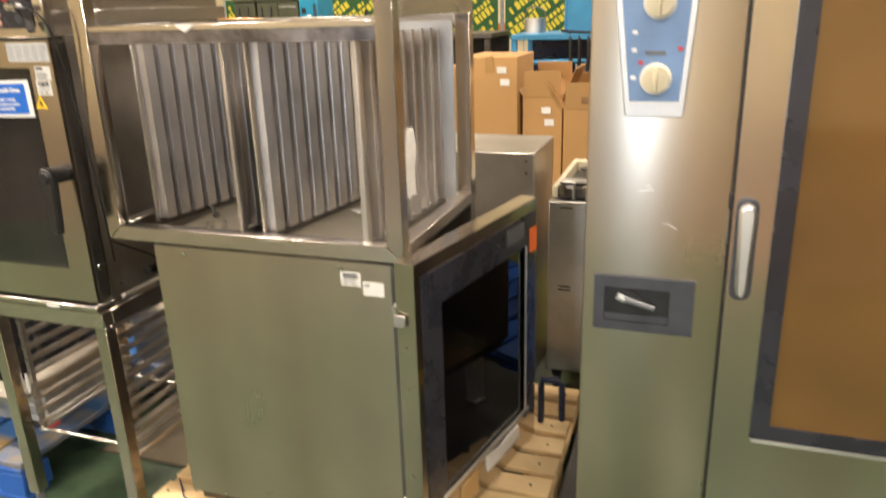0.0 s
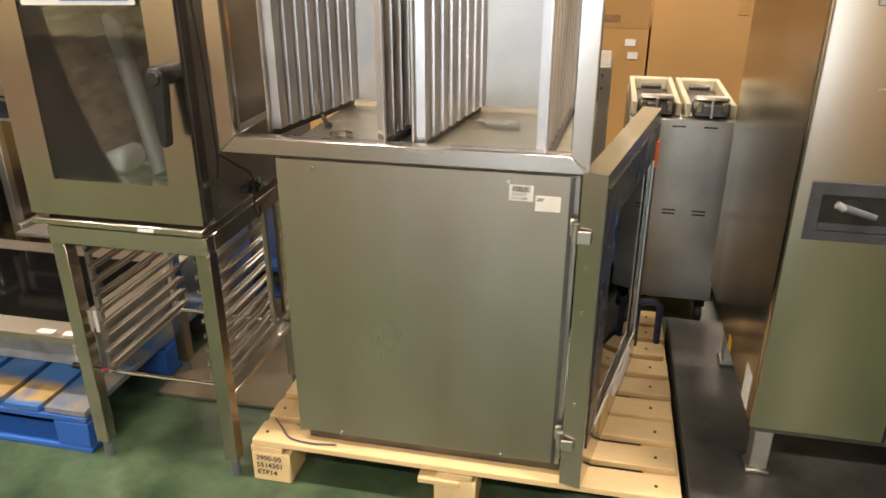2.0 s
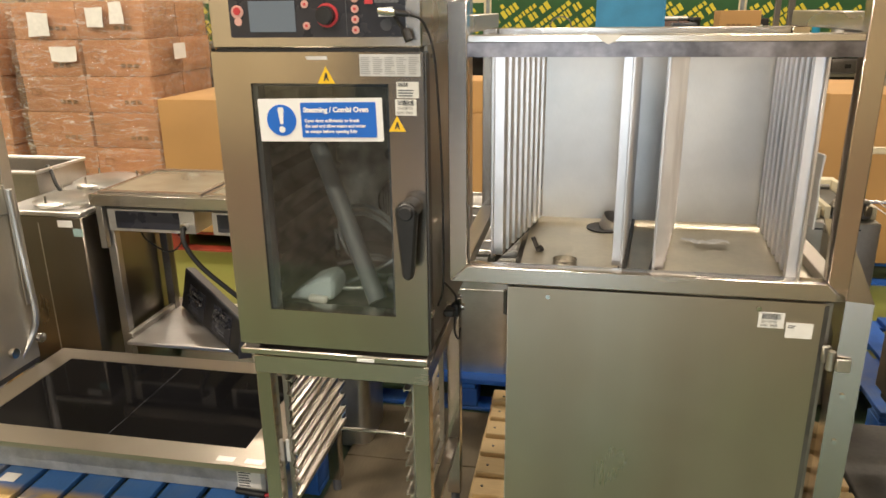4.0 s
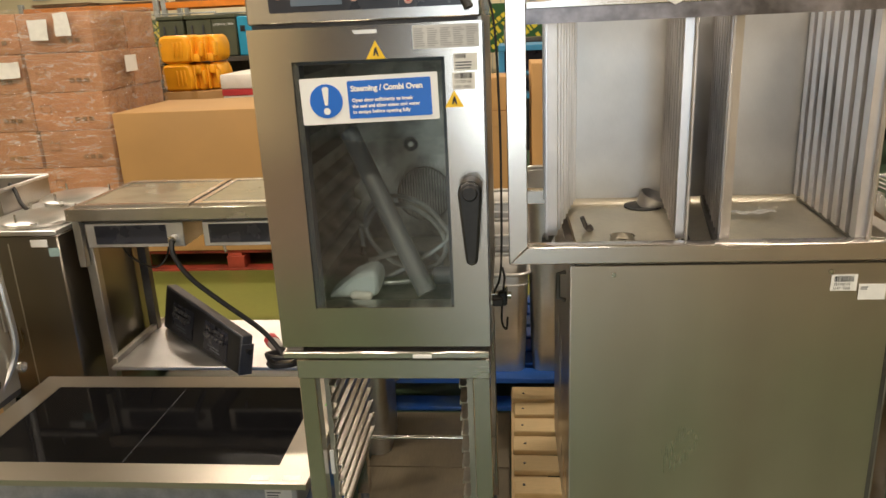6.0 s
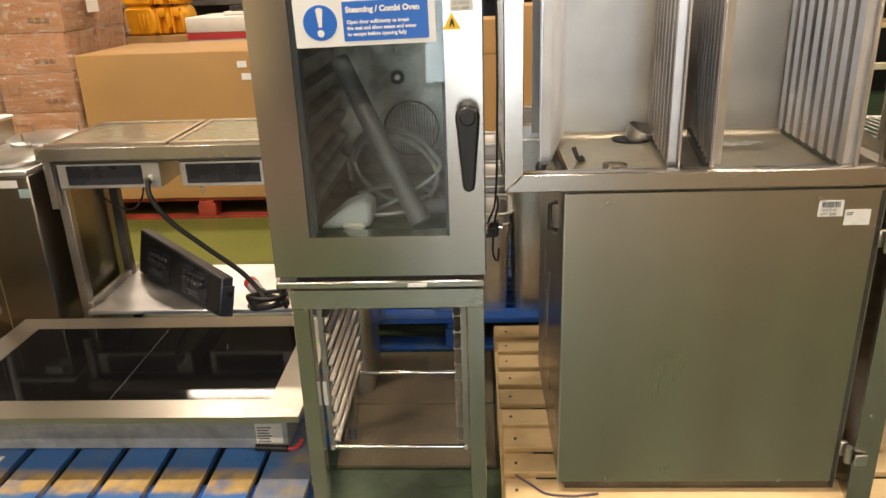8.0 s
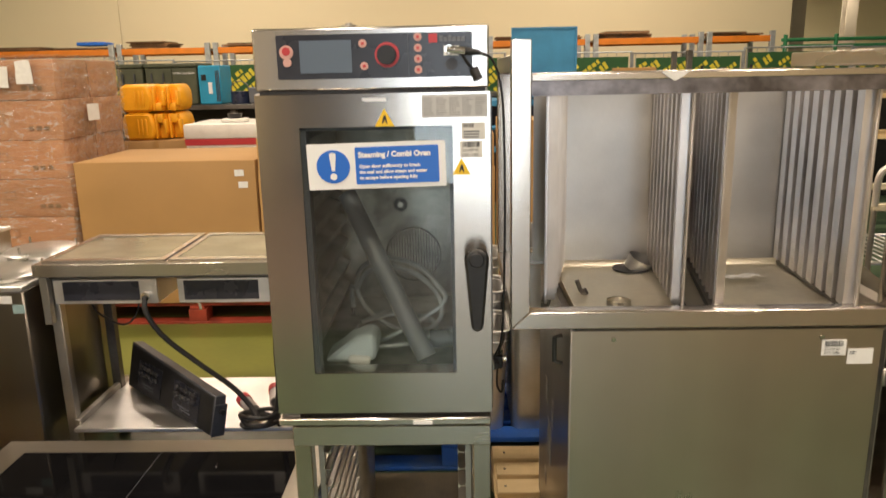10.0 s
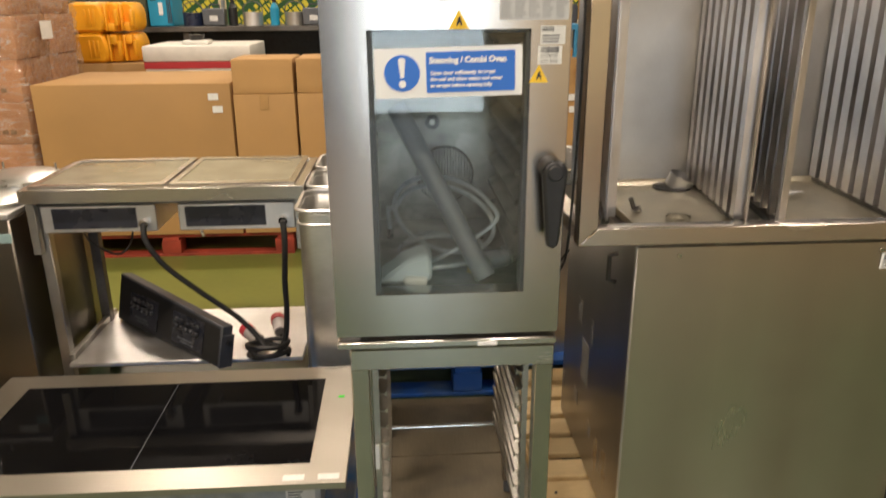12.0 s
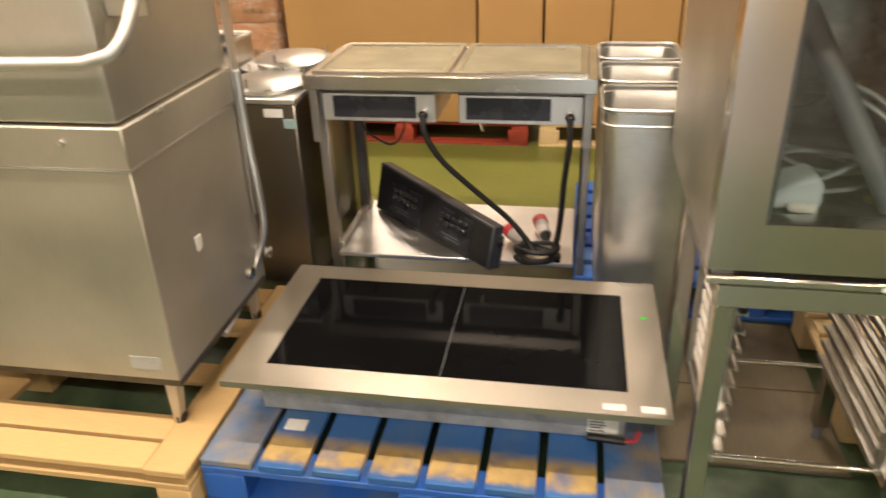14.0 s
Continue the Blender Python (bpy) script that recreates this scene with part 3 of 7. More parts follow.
wood_pallet = pallet("wooden_pallet", -1.66, -0.43, 1.62, 2.70, 0.15, PINE, "worn pine pallet under the wide oven", 9, gap=0.2, slabs=False)
part("stray_board_end", box(-1.15, -1.03, 1.612, 1.70, 0.085, 0.104, 0.003), PINE, wood_pallet)
for i, words in enumerate(("3900-00", "5514301", "ETP14")):
    lettering(words, -1.645, 0.078 - 0.026 * i, 1.6185, 0.024, INK, wood_pallet, bold=0.0004, name="stencil")
LBX, LBY = -3.235, 1.765
blue_pallet = pallet("blue_pallet", -3.42, -2.21, 1.62, 2.62, 0.155, BLUE_WOOD, "worn blue painted pallet with paint rubbed to bare wood", 8, "y", gap=0.16, worn=BLUE_WORN)
part("label", box(LBX, LBX + 0.06, LBY, LBY + 0.045, 0.1565, 0.158, m=None), PAPER, blue_pallet, "white barcode label on the boards")
np_ = thing("new_pallet", (-4.1, 2.1, 0), "fresh pale pine pallet under the dishwasher", "pallet", "pallets")
for y0_, y1_ in ((1.575, 1.675), (1.69, 1.79), (2.22, 2.31), (2.42, 2.52)):
    part("plank", box(-4.75, -3.56, y0_, y1_, 0.128, 0.149, 0.003), PINE_NEW, np_)
for x0_, x1_ in ((-3.558, -3.435), (-4.28, -4.15), (-4.88, -4.755)):
    part("cross_plank", box(x0_, x1_, 1.57, 2.55, 0.1285, 0.1505 if x0_ > -4 or x0_ < -4.5 else 0.127, 0.003) if x0_ != -4.28 else box(x0_, x1_, 1.57, 2.55, 0.106, 0.1275, 0.003), PINE_NEW, np_)
for y0_ in (1.57, 2.0, 2.45):
    part("stringer", box(-4.88, -3.435, y0_, y0_ + 0.1, 0.085, 0.1055, 0.003), PINE_NEW, np_)
    for x0_ in (-4.88, -4.27, -3.535):
        part("block", box(x0_, x0_ + 0.1, y0_, y0_ + 0.1, 0.0, 0.0845, 0.004), PINE_NEW, np_)
pallet("blue_pallet", -2.45, -1.15, 2.745, 3.745, 0.15, BLUE_WOOD, "blue pallet under the steel bins", 7, "x")
pallet("blue_pallet", -0.16, 0.9, 2.75, 3.75, 0.145, BLUE_WOOD, "blue pallet beyond the tall oven", 7, "y")
pallet("red_pallet", -4.3, -2.75, 4.62, 5.62, 0.15, RED_WOOD, "red painted pallet under the cardboard boxes", 7, "x", gap=0.2)
pallet("wooden_pallet", -2.68, -1.45, 4.62, 5.62, 0.15, PINE, "worn pine pallet under the cardboard boxes", 7, "x", gap=0.2)
pallet("wooden_pallet", -5.75, -4.45, 4.55, 5.75, 0.15, PINE, "pine pallet under the wrapped boxes", 7, "x", gap=0.2)
pallet("blue_pallet", -1.32, 0.95, 4.62, 5.72, 0.15, BLUE_WOOD, "blue pallet under the open cartons", 7, "x", gap=0.2)

for k in range(9):
    for x in (-1.62, -0.50):
        part("nail_head", rod((x + 0.004 * (k % 3), 1.66 + 0.12 * k, 0.1500), (x + 0.004 * (k % 3), 1.66 + 0.12 * k, 0.1535), 0.0045, seg=8), STEEL_DARK, wood_pallet)

bp = thing("black_pallet", (0.2, 2.15, 0), "black plastic pallet under the tall oven", "pallet", "pallets")
part("deck", boxes((-0.41, 0.85, 1.60, 2.68, 0.10, 0.13), bev=0.006), BLACK_PALLET, bp)
for x in (-0.41, 0.16, 0.70):
    part("skid", box(x, x + 0.14, 1.62, 2.66, 0.0, 0.099, 0.008), BLACK_PALLET, bp)
for y0_, y1_ in ((1.955, 2.318), (2.323, 2.715)):
    solo("floor_board", box(-2.19, -1.668, y0_, y1_, 0.0, 0.012, 0.002), DARK_PATCH, "stained grey-brown board lying on the floor", "board", (-1.93, (y0_ + y1_) / 2, 0.0), "floor boards")


# ---- compact combi oven on its stand ----
OX0, OX1, OY = -2.205, -1.700, 1.600
oven = thing("combi_oven", (-1.95, 2.0, 0.815), "stainless steel compact combi oven with glass door on its stand", "oven")
body = boxes((OX0 + 0.005, OX0 + 0.055, 1.662, 2.36, 0.815, 1.60), (OX1 - 0.055, OX1 - 0.003, 1.662, 2.36, 0.815, 1.60), (OX0 + 0.055, OX1 - 0.055, 2.28, 2.36, 0.815, 1.60),
             (OX0 + 0.055, OX1 - 0.055, 1.662, 2.28, 0.815, 0.90), (OX0 + 0.055, OX1 - 0.055, 1.662, 2.28, 1.53, 1.60))
bmesh.ops.remove_doubles(body, verts=body.verts, dist=0.002)
part("body", body, STEEL_DULL, oven)
part("cavity_lining", boxes((OX0 + 0.056, OX0 + 0.060, 1.67, 2.27, 0.902, 1.528), (OX1 - 0.060, OX1 - 0.056, 1.67, 2.27, 0.902, 1.528), (OX0 + 0.06, OX1 - 0.06, 2.268, 2.276, 0.902, 1.528), (OX0 + 0.06, OX1 - 0.06, 1.67, 2.268, 0.901, 0.905)), CAVITY, oven)
hood = boxes((OX0 + 0.003, OX1 - 0.002, 1.604, 2.36, 1.573, 1.702), bev=0.004)
part("top_casing", hood, STEEL_X, oven)
part("lower_lip", box(OX0, OX1 - 0.002, 1.590, 1.70, 0.797, 0.8145, 0.003), STEEL_X, oven)
part("lip_slot", box(-1.885, -1.84, 1.588, 1.592, 0.800, 0.808), SIGN_WHITE, oven)
part("gasket_strip", box(OX0 + 0.01, OX1 - 0.01, 1.61, 1.66, 1.5655, 1.5725), BLACK, oven)
part("vent_knob", rod((-2.0, 1.64, 1.702), (-2.0, 1.64, 1.708), 0.016, rod((-2.0, 1.64, 1.708), (-2.0, 1.64, 1.712), 0.008)), STEEL_DULL, oven)
for k in range(8):
    z = 0.965 + 0.07 * k
    for sx, x in ((1, OX0 + 0.062), (-1, OX1 - 0.062)):
        part("rack_rail", prism([(0, 0), (sx * 0.028, -0.006), (sx * 0.028, 0.006), (0, 0.02)], 0.52, Matrix.Translation((x, 1.70, z))), CAVITY, oven)
fan = bmesh.new()
for k in range(20):
    a = 2 * math.pi * k / 20
    tube([(-1.918 + 0.085 * math.cos(a), 2.255, 1.048 + 0.085 * math.sin(a)), (-1.918 + 0.085 * math.cos(a + 0.32), 2.255, 1.048 + 0.085 * math.sin(a + 0.32))], 0.003, fan, 6, curved=False)
for k in range(-9, 10):
    w = math.sqrt(0.085 ** 2 - (0.0085 * k) ** 2)
    tube([(-1.918 + 0.0085 * k, 2.257, 1.048 - w), (-1.918 + 0.0085 * k, 2.257, 1.048 + w)], 0.0012, fan, 5, curved=False)
part("fan_guard", fan, CHROME, oven, "round wire fan guard")
part("steam_port", disc(-1.954, 1.206, 0.022, 2.262, 0.006), BLACK, oven)
part("steam_nozzle", disc(-1.954, 1.206, 0.008, 2.256, 0.006), STEEL_DULL, oven)

door = bmesh.new()
DW = (-2.113, -1.781, 0.925, 1.495)
for s in ((OX0, DW[0], OY, 1.655, 0.825, 1.565), (DW[1], OX1, OY, 1.655, 0.825, 1.565), (DW[0], DW[1], OY, 1.655, 0.825, DW[2]), (DW[0], DW[1], OY, 1.655, DW[3], 1.565)):
    box(*s, bm=door)
bmesh.ops.remove_doubles(door, verts=door.verts, dist=0.0005)
odoor = part("door", door, STEEL_V, oven, "brushed steel door with tall window", sharp=20)
pane = part("glass", box(DW[0], DW[1], 1.606, 1.611, DW[2], DW[3]), OVEN_GLASS, odoor, "clear door glass")
pane.visible_shadow = False
part("window_gasket", boxes((DW[0], DW[0] + 0.012, 1.612, 1.65, DW[2], DW[3]), (DW[1] - 0.008, DW[1], 1.612, 1.65, DW[2], DW[3]), (DW[0], DW[1], 1.612, 1.65, DW[3] - 0.008, DW[3])), SLATE, odoor)
part("edge_strip", boxes((OX1 + 0.001, OX1 + 0.004, 1.612, 1.650, 0.83, 1.56)), STEEL_DARK, odoor)
hdl = bmesh.new()
rod((-1.733, 1.600, 1.212), (-1.733, 1.555, 1.212), 0.024, hdl, 20)
head = [(-1.733 + 0.0265 * math.cos(radians(k)), 1.212 + 0.0265 * math.sin(radians(k))) for k in range(-10, 200, 15)]
prism(head + [(-1.7465, 1.058), (-1.742, 1.048), (-1.724, 1.048), (-1.7195, 1.058)], 0.026, Matrix.Translation((0, 1.533, 0)), hdl, 0.006)
rod((-1.733, 1.534, 1.212), (-1.733, 1.527, 1.212), 0.018, hdl, 20, 0.014)
part("handle", hdl, BLACK, odoor, "black lever handle")
part("hinge_pin", box(OX1, OX1 + 0.008, 1.62, 1.65, 0.92, 0.935, 0.002), CHROME, odoor)
part("hinge_cover", boxes((OX0 + 0.01, OX0 + 0.05, 1.602, 1.64, 0.8155, 0.8245)), STEEL_DARK, odoor)

cp = part("control_panel", prism(rounded(-2.150, -1.737, 1.597, 1.688, 0.004), 0.004, Matrix.Translation((0, 1.600, 0))), PANEL_BLACK, oven, "black control panel")
part("panel_divider", boxes((-1.872, -1.871, 1.599, 1.60, 1.60, 1.685)), GREY_PLASTIC, cp)
part("screen", box(-2.101, -1.991, 1.598, 1.60, 1.609, 1.676), SCREEN, cp, "blank dark display")
part("dial_ring", disc(-1.916, 1.644, 0.026, 1.597, 0.003), RED, cp, "red ring round the dial")
part("dial", join(disc(-1.916, 1.644, 0.020, 1.578, 0.018), disc(-1.916, 1.644, 0.017, 1.575, 0.003)), BLACK, cp, "black rotary dial")
for x, z, r in [(-1.967, 1.668, 0.0085), (-1.965, 1.622, 0.0085)] + [(-1.851, 1.679 - 0.0222 * k, 0.0085) for k in range(4)]:
    b = part("button", disc(x, z, r, 1.597, 0.003), PINK, cp, "round pale red button")
    part("button_symbol", boxes((x - 0.003, x + 0.003, 1.5962, 1.597, z - 0.003, z + 0.003)), RED, cp)
part("power_button", disc(-2.129, 1.653, 0.0145, 1.597, 0.003), PINK, cp)
part("power_symbol", disc(-2.129, 1.655, 0.0085, 1.5955, 0.0015), RED, cp)
part("lower_button", disc(-2.128, 1.632, 0.009, 1.5965, 0.003), PINK, cp)
part("brand_mark", box(-1.828, -1.810, 1.597, 1.5995, 1.667, 1.689 - 0.004), RED, cp, "plain red square mark")
part("brand_bar", boxes(*[(-1.806 + 0.0092 * k, -1.7985 + 0.0092 * k, 1.598, 1.5998, 1.669, 1.681 if k in (0, 2) else 1.678) for k in range(6)]), GREY_PLASTIC, cp, "plain pale grey wordmark bars")
part("socket_plate", box(-1.797, -1.765, 1.597, 1.5998, 1.640, 1.660), SIGN_WHITE, cp)
part("socket_cap_ring", disc(-1.781, 1.623, 0.013, 1.598, 0.002), SLATE, cp)
plug = rod((-1.79, 1.575, 1.652), (-1.752, 1.572, 1.648), 0.008, rod((-1.785, 1.60, 1.652), (-1.785, 1.572, 1.652), 0.009))
part("probe_plug", plug, CHROME, oven, "metal probe plug")
part("plug_sleeve", rod((-1.752, 1.572, 1.648), (-1.722, 1.572, 1.644), 0.0085, r2=0.005), BLACK, oven)
part("dangling_cap", rod((-1.735, 1.585, 1.612), (-1.725, 1.58, 1.590), 0.010, tube([(-1.76, 1.58, 1.645), (-1.748, 1.58, 1.625), (-1.737, 1.584, 1.612)], 0.003)), BLACK, oven)
part("probe_cable", tube([(-1.722, 1.572, 1.644), (-1.695, 1.585, 1.628), (-1.675, 1.60, 1.56), (-1.668, 1.62, 1.40), (-1.667, 1.64, 1.22), (-1.672, 1.66, 1.0), (-1.69, 1.68, 0.93)], 0.0028), CABLE, oven, "thin black probe cable hanging down the side")
for k in range(5):
    part("vent_slot", box(OX1 - 0.0035, OX1 - 0.0022, 2.02 + 0.045 * k, 2.05 + 0.045 * k, 0.90, 0.906), BLACK, oven)
for y_, z_ in ((1.70, 1.55), (2.32, 1.55), (1.70, 0.85), (2.32, 0.85)):
    part("screw", rod((OX1 - 0.004, y_, z_), (OX1 + 0.0005, y_, z_), 0.005, seg=10), CHROME, oven)
part("side_latch", boxes((OX1, OX1 + 0.03, 1.80, 1.84, 0.845, 0.865), bev=0.004), BLACK, oven)
part("drain_valve", rod((OX1 - 0.005, 1.86, 0.86), (OX1 + 0.05, 1.86, 0.855), 0.010, rod((OX1 + 0.035, 1.86, 0.84), (OX1 + 0.035, 1.86, 0.88), 0.006)), CHROME, oven)

# sign and labels on the door
tilt = Matrix.Translation((0, 0, -0.0505)) @ Matrix.Translation((-1.948, 0, 1.462)) @ Matrix.Rotation(radians(-1.1), 4, "Y") @ Matrix.Translation((1.948, 0, -1.462))
sign = part("safety_sign", prism(rounded(-2.099, -1.797, 1.412, 1.512, 0.003), 0.0025, tilt @ Matrix.Translation((0, 1.6005, 0))), SIGN_WHITE, odoor, "white and blue warning sign about steam")
b = disc(-2.043, 1.462, 0.0365, 1.5995, 0.001, 40)
bmesh.ops.transform(b, matrix=tilt, verts=b.verts)
part("sign_roundel", b, SIGN_BLUE, sign)
b = prism([(-2.0505, 1.489), (-2.047, 1.4925), (-2.039, 1.4925), (-2.0355, 1.489), (-2.0395, 1.453), (-2.0465, 1.453)], 0.0008, Matrix.Translation((0, 1.5984, 0)))
b = join(b, disc(-2.043, 1.4405, 0.0075, 1.5984, 0.0008, 20))
bmesh.ops.transform(b, matrix=tilt, verts=b.verts)
part("sign_mark", b, SIGN_WHITE, sign)
b = prism(rounded(-1.994, -1.812, 1.4215, 1.5025, 0.003), 0.001, tilt @ Matrix.Translation((0, 1.5995, 0)))
part("sign_panel", b, SIGN_BLUE, sign)
lettering("Steaming / Combi Oven", -1.987, 1.4805, 1.5991, 0.0162, SIGN_WHITE, sign, bold=0.0008, m=tilt)
for i, words in enumerate(("Open door sufficiently to break", "the seal and allow steam and water", "to escape before opening fully")):
    lettering(words, -1.986, 1.4575 - 0.0125 * i, 1.5991, 0.0104, SIGN_WHITE, sign, bold=0.0004, m=tilt)


def triangle(x, z, s, y, parent):
    t = part("warning_triangle", prism([(x - s, z - 0.8 * s), (x + s, z - 0.8 * s), (x, z + s)], 0.0008, Matrix.Translation((0, y - 0.001, 0))), YELLOW, parent, "yellow warning triangle sticker")
    part("triangle_symbol", prism([(x - 0.28 * s, z - 0.5 * s), (x - 0.14 * s, z - 0.5 * s), (x + 0.02 * s, z - 0.15 * s), (x + 0.2 * s, z - 0.5 * s), (x + 0.32 * s, z - 0.5 * s), (x + 0.1 * s, z + 0.35 * s), (x - 0.06 * s, z + 0.3 * s)], 0.0004, Matrix.Translation((0, y - 0.0016, 0))), INK, t)


triangle(-1.927, 1.512, 0.021, OY, odoor)
triangle(-1.763, 1.404, 0.020, OY, odoor)


def bars(x0, x1, z0, z1, y, n, parent, name="print", seed=1, material=None):
    """Upright bars of a barcode."""
    rng, b, x = random.Random(seed), bmesh.new(), x0
    step = (x1 - x0) / n
    for k in range(n):
        box(x0 + k * step, x0 + k * step + step * rng.uniform(0.3, 0.8), y - 0.0005, y, z0, z1, bm=b)
    return part(name, b, material or INK, parent)


def lines(x0, x1, z0, z1, y, n, parent, seed=1, material=None):
    """Rows of unreadable print."""
    rng, b = random.Random(seed), bmesh.new()
    step = (z1 - z0) / n
    for k in range(n):
        box(x0, x0 + (x1 - x0) * rng.uniform(0.6, 1), y - 0.0005, y, z0 + k * step, z0 + k * step + step * 0.45, bm=b)
    return part("print", b, material or INK, parent)


PALE_INK = plain("pale_grey_ink", (0.36, 0.37, 0.39), 0.6)
gl = part("notice_label", box(-1.846, -1.706, OY - 0.001, OY, 1.512, 1.560), mat("grey_label", (0.60, 0.61, 0.62), 0.5, 0, 0.05), odoor, "pale grey multilingual notice label")
for k in range(5):
    lines(-1.843 + 0.0277 * k, -1.819 + 0.0277 * k, 1.517, 1.556, OY - 0.001, 9, gl, k, PALE_INK)
wl = part("rating_label", box(-1.762, -1.711, OY - 0.001, OY, 1.464, 1.500), PAPER, odoor, "small white rating label")
lines(-1.758, -1.72, 1.468, 1.486, OY - 0.001, 3, wl, 5, GREY_PLASTIC)
bars(-1.758, -1.735, 1.490, 1.498, OY - 0.001, 12, wl, seed=3)
bl = part("lot_label", box(-1.766, -1.717, OY - 0.001, OY, 1.425, 1.461), PAPER, odoor, "white barcode lot label")
bars(-1.760, -1.723, 1.448, 1.459, OY - 0.001, 18, bl, seed=4)
lettering("231107 01", -1.761, 1.4385, OY - 0.0012, 0.0085, INK, bl)
lettering("LOT:  0503", -1.762, 1.4285, OY - 0.0012, 0.0078, INK, bl)
part("scuff_patch", crumple(boxes((-1.974, -1.922, OY - 0.0006, OY - 0.0001, 1.548, 1.556)), 0.001, 60, 0), STEEL_PALE, odoor, "pale scratched patch of glue")

# things lying in the oven
solo("waste_pipe", rod((-2.058, 1.87, 1.305), (-1.857, 1.70, 0.925), 0.0245, rod((-1.872, 1.712, 0.958), (-1.855, 1.698, 0.925), 0.026, seg=20), 20), PIPE_GREY, "grey plastic waste pipe leaning inside the oven", "pipe", (-1.858, 1.70, 0.925))
solo("pipe_elbow", tube([(-1.85, 1.80, 0.935), (-1.82, 1.80, 0.935), (-1.795, 1.80, 0.94), (-1.785, 1.80, 0.955)], 0.024, seg=14), PIPE_GREY, "short grey pipe elbow on the oven floor", "pipe", (-1.82, 1.8, 0.935))
ring = [(-1.945 + 0.126 * math.cos(a), 1.945 - 0.10 * math.cos(a), 1.0 + 0.095 * math.sin(a) - 0.004 * a) for a in [math.pi * (0.95 - 0.2 * k) for k in range(16)]]
hose = tube([(-2.085, 2.06, 0.935), (-2.088, 2.06, 1.0)] + ring + [(-1.99, 1.84, 0.915), (-2.06, 1.95, 0.913), (-1.98, 2.1, 0.913), (-1.86, 2.0, 0.915)], 0.0065, steps=6)
hs = thing("braided_hose", (-1.94, 1.95, 0.91), "coiled braided steel water hoses inside the oven", "hose")
part("coil", hose, GALV, hs)
part("coil", tube([(-2.07, 1.85, 0.918), (-2.0, 1.80, 0.916), (-1.9, 1.81, 0.92), (-1.84, 1.86, 0.93), (-1.86, 1.95, 0.94), (-1.96, 2.0, 0.935), (-2.05, 1.95, 0.93)], 0.0065, steps=8), GALV, hs)
part("nut", rod((-2.085, 2.06, 0.94), (-2.085, 2.058, 0.912), 0.010, seg=6), CHROME, hs, "chrome hose nut")
part("nut", rod((-1.885, 1.76, 0.925), (-1.875, 1.745, 0.925), 0.014, seg=6), mat("brass", (0.55, 0.40, 0.16), 0.3, 1.0, 0.1), hs, "brass hose nut")
bag = prism([(-2.115, 0.908), (-2.095, 0.925), (-2.045, 0.962), (-2.005, 0.975), (-1.985, 0.968), (-1.978, 0.940), (-1.985, 0.908)], 0.10, Matrix.Translation((0, 1.715, 0)), bev=0.008)
crumple(bag, 0.006, 22, 2)
bg = solo("plastic_bag", bag, WRAP_BLUE, "folded pale blue plastic bag on the oven floor", "bag", (-2.045, 1.75, 0.91))
part("folded_paper", crumple(box(-2.05, -1.995, 1.69, 1.712, 0.908, 0.928, 0.006), 0.004, 30), PAPER, bg)

# the oven's stand
RUNNER_STEEL = mat("runner_steel", (0.66, 0.63, 0.58), 0.34, 1.0, 0.15, 8.0, (1, 8, 1), 0.05, 40, rvary=0.1)
st = thing("oven_stand", (-1.94, 1.85, 0), "stainless steel oven stand with tray runners", "stand")
SX0, SX1, SY0, SY1 = -2.178, -1.703, 1.612, 2.13
for x in (SX0, SX1 - 0.042):
    for y in (SY0, SY1 - 0.042):
        leg = part("leg", box(x, x + 0.042, y, y + 0.042, 0.06, 0.735, 0.002), STEEL_V, st)
        part("foot", rod((x + 0.021, y + 0.021, 0.0), (x + 0.021, y + 0.021, 0.062), 0.015), GREY_PLASTIC, leg, "adjustable foot")
for s in ((SX0, SX1, SY0 - 0.004, SY0 + 0.036, 0.735, 0.786), (SX0, SX1, SY1 - 0.04, SY1, 0.735, 0.786), (SX0, SX0 + 0.036, SY0 + 0.036, SY1 - 0.04, 0.735, 0.786), (SX1 - 0.036, SX1, SY0 + 0.036, SY1 - 0.04, 0.735, 0.786)):
    part("top_rail", box(*s, bev=0.002), STEEL_X, st)
for k in range(9):
    z = 0.312 + 0.0465 * k
    for sx, x in ((1, SX0 + 0.060), (-1, SX1 - 0.060)):
        part("runner", prism([(0, 0.004), (sx * 0.017, 0.004), (sx * 0.017, 0.0), (sx * 0.020, 0.0), (sx * 0.020, 0.013), (sx * 0.017, 0.013), (sx * 0.017, 0.0065), (sx * 0.002, 0.0065), (sx * 0.002, 0.012), (0, 0.012)], SY1 - SY0 - 0.09, Matrix.Translation((x, SY0 + 0.045, z))), RUNNER_STEEL, st, "bent steel tray runner")
for x in (SX0 + 0.046, SX1 - 0.061):
    for y in (SY0 + 0.06, SY1 - 0.09):
        part("runner_upright", box(x, x + 0.014, y, y + 0.016, 0.285, 0.735), STEEL_DULL, st)
for x in (SX0 + 0.055, SX1 - 0.055):
    part("side_rod", rod((x, SY0 + 0.05, 0.288), (x, SY1 - 0.05, 0.288), 0.006), STEEL_PALE, st)
for y in (SY0 + 0.06, SY1 - 0.06):
    part("cross_rod", rod((SX0 + 0.055, y, 0.288), (SX1 - 0.055, y, 0.288), 0.0065), CHROME, st)
part("side_rail", box(SX1 - 0.040, SX1 - 0.006, SY0 + 0.043, SY1 - 0.043, 0.262, 0.280, 0.002), RUNNER_STEEL, st, "pale lower side rail")
part("runner_clip", box(SX0 + 0.046, SX0 + 0.056, SY0 + 0.045, SY0 + 0.05, 0.43, 0.50), SIGN_WHITE, st)

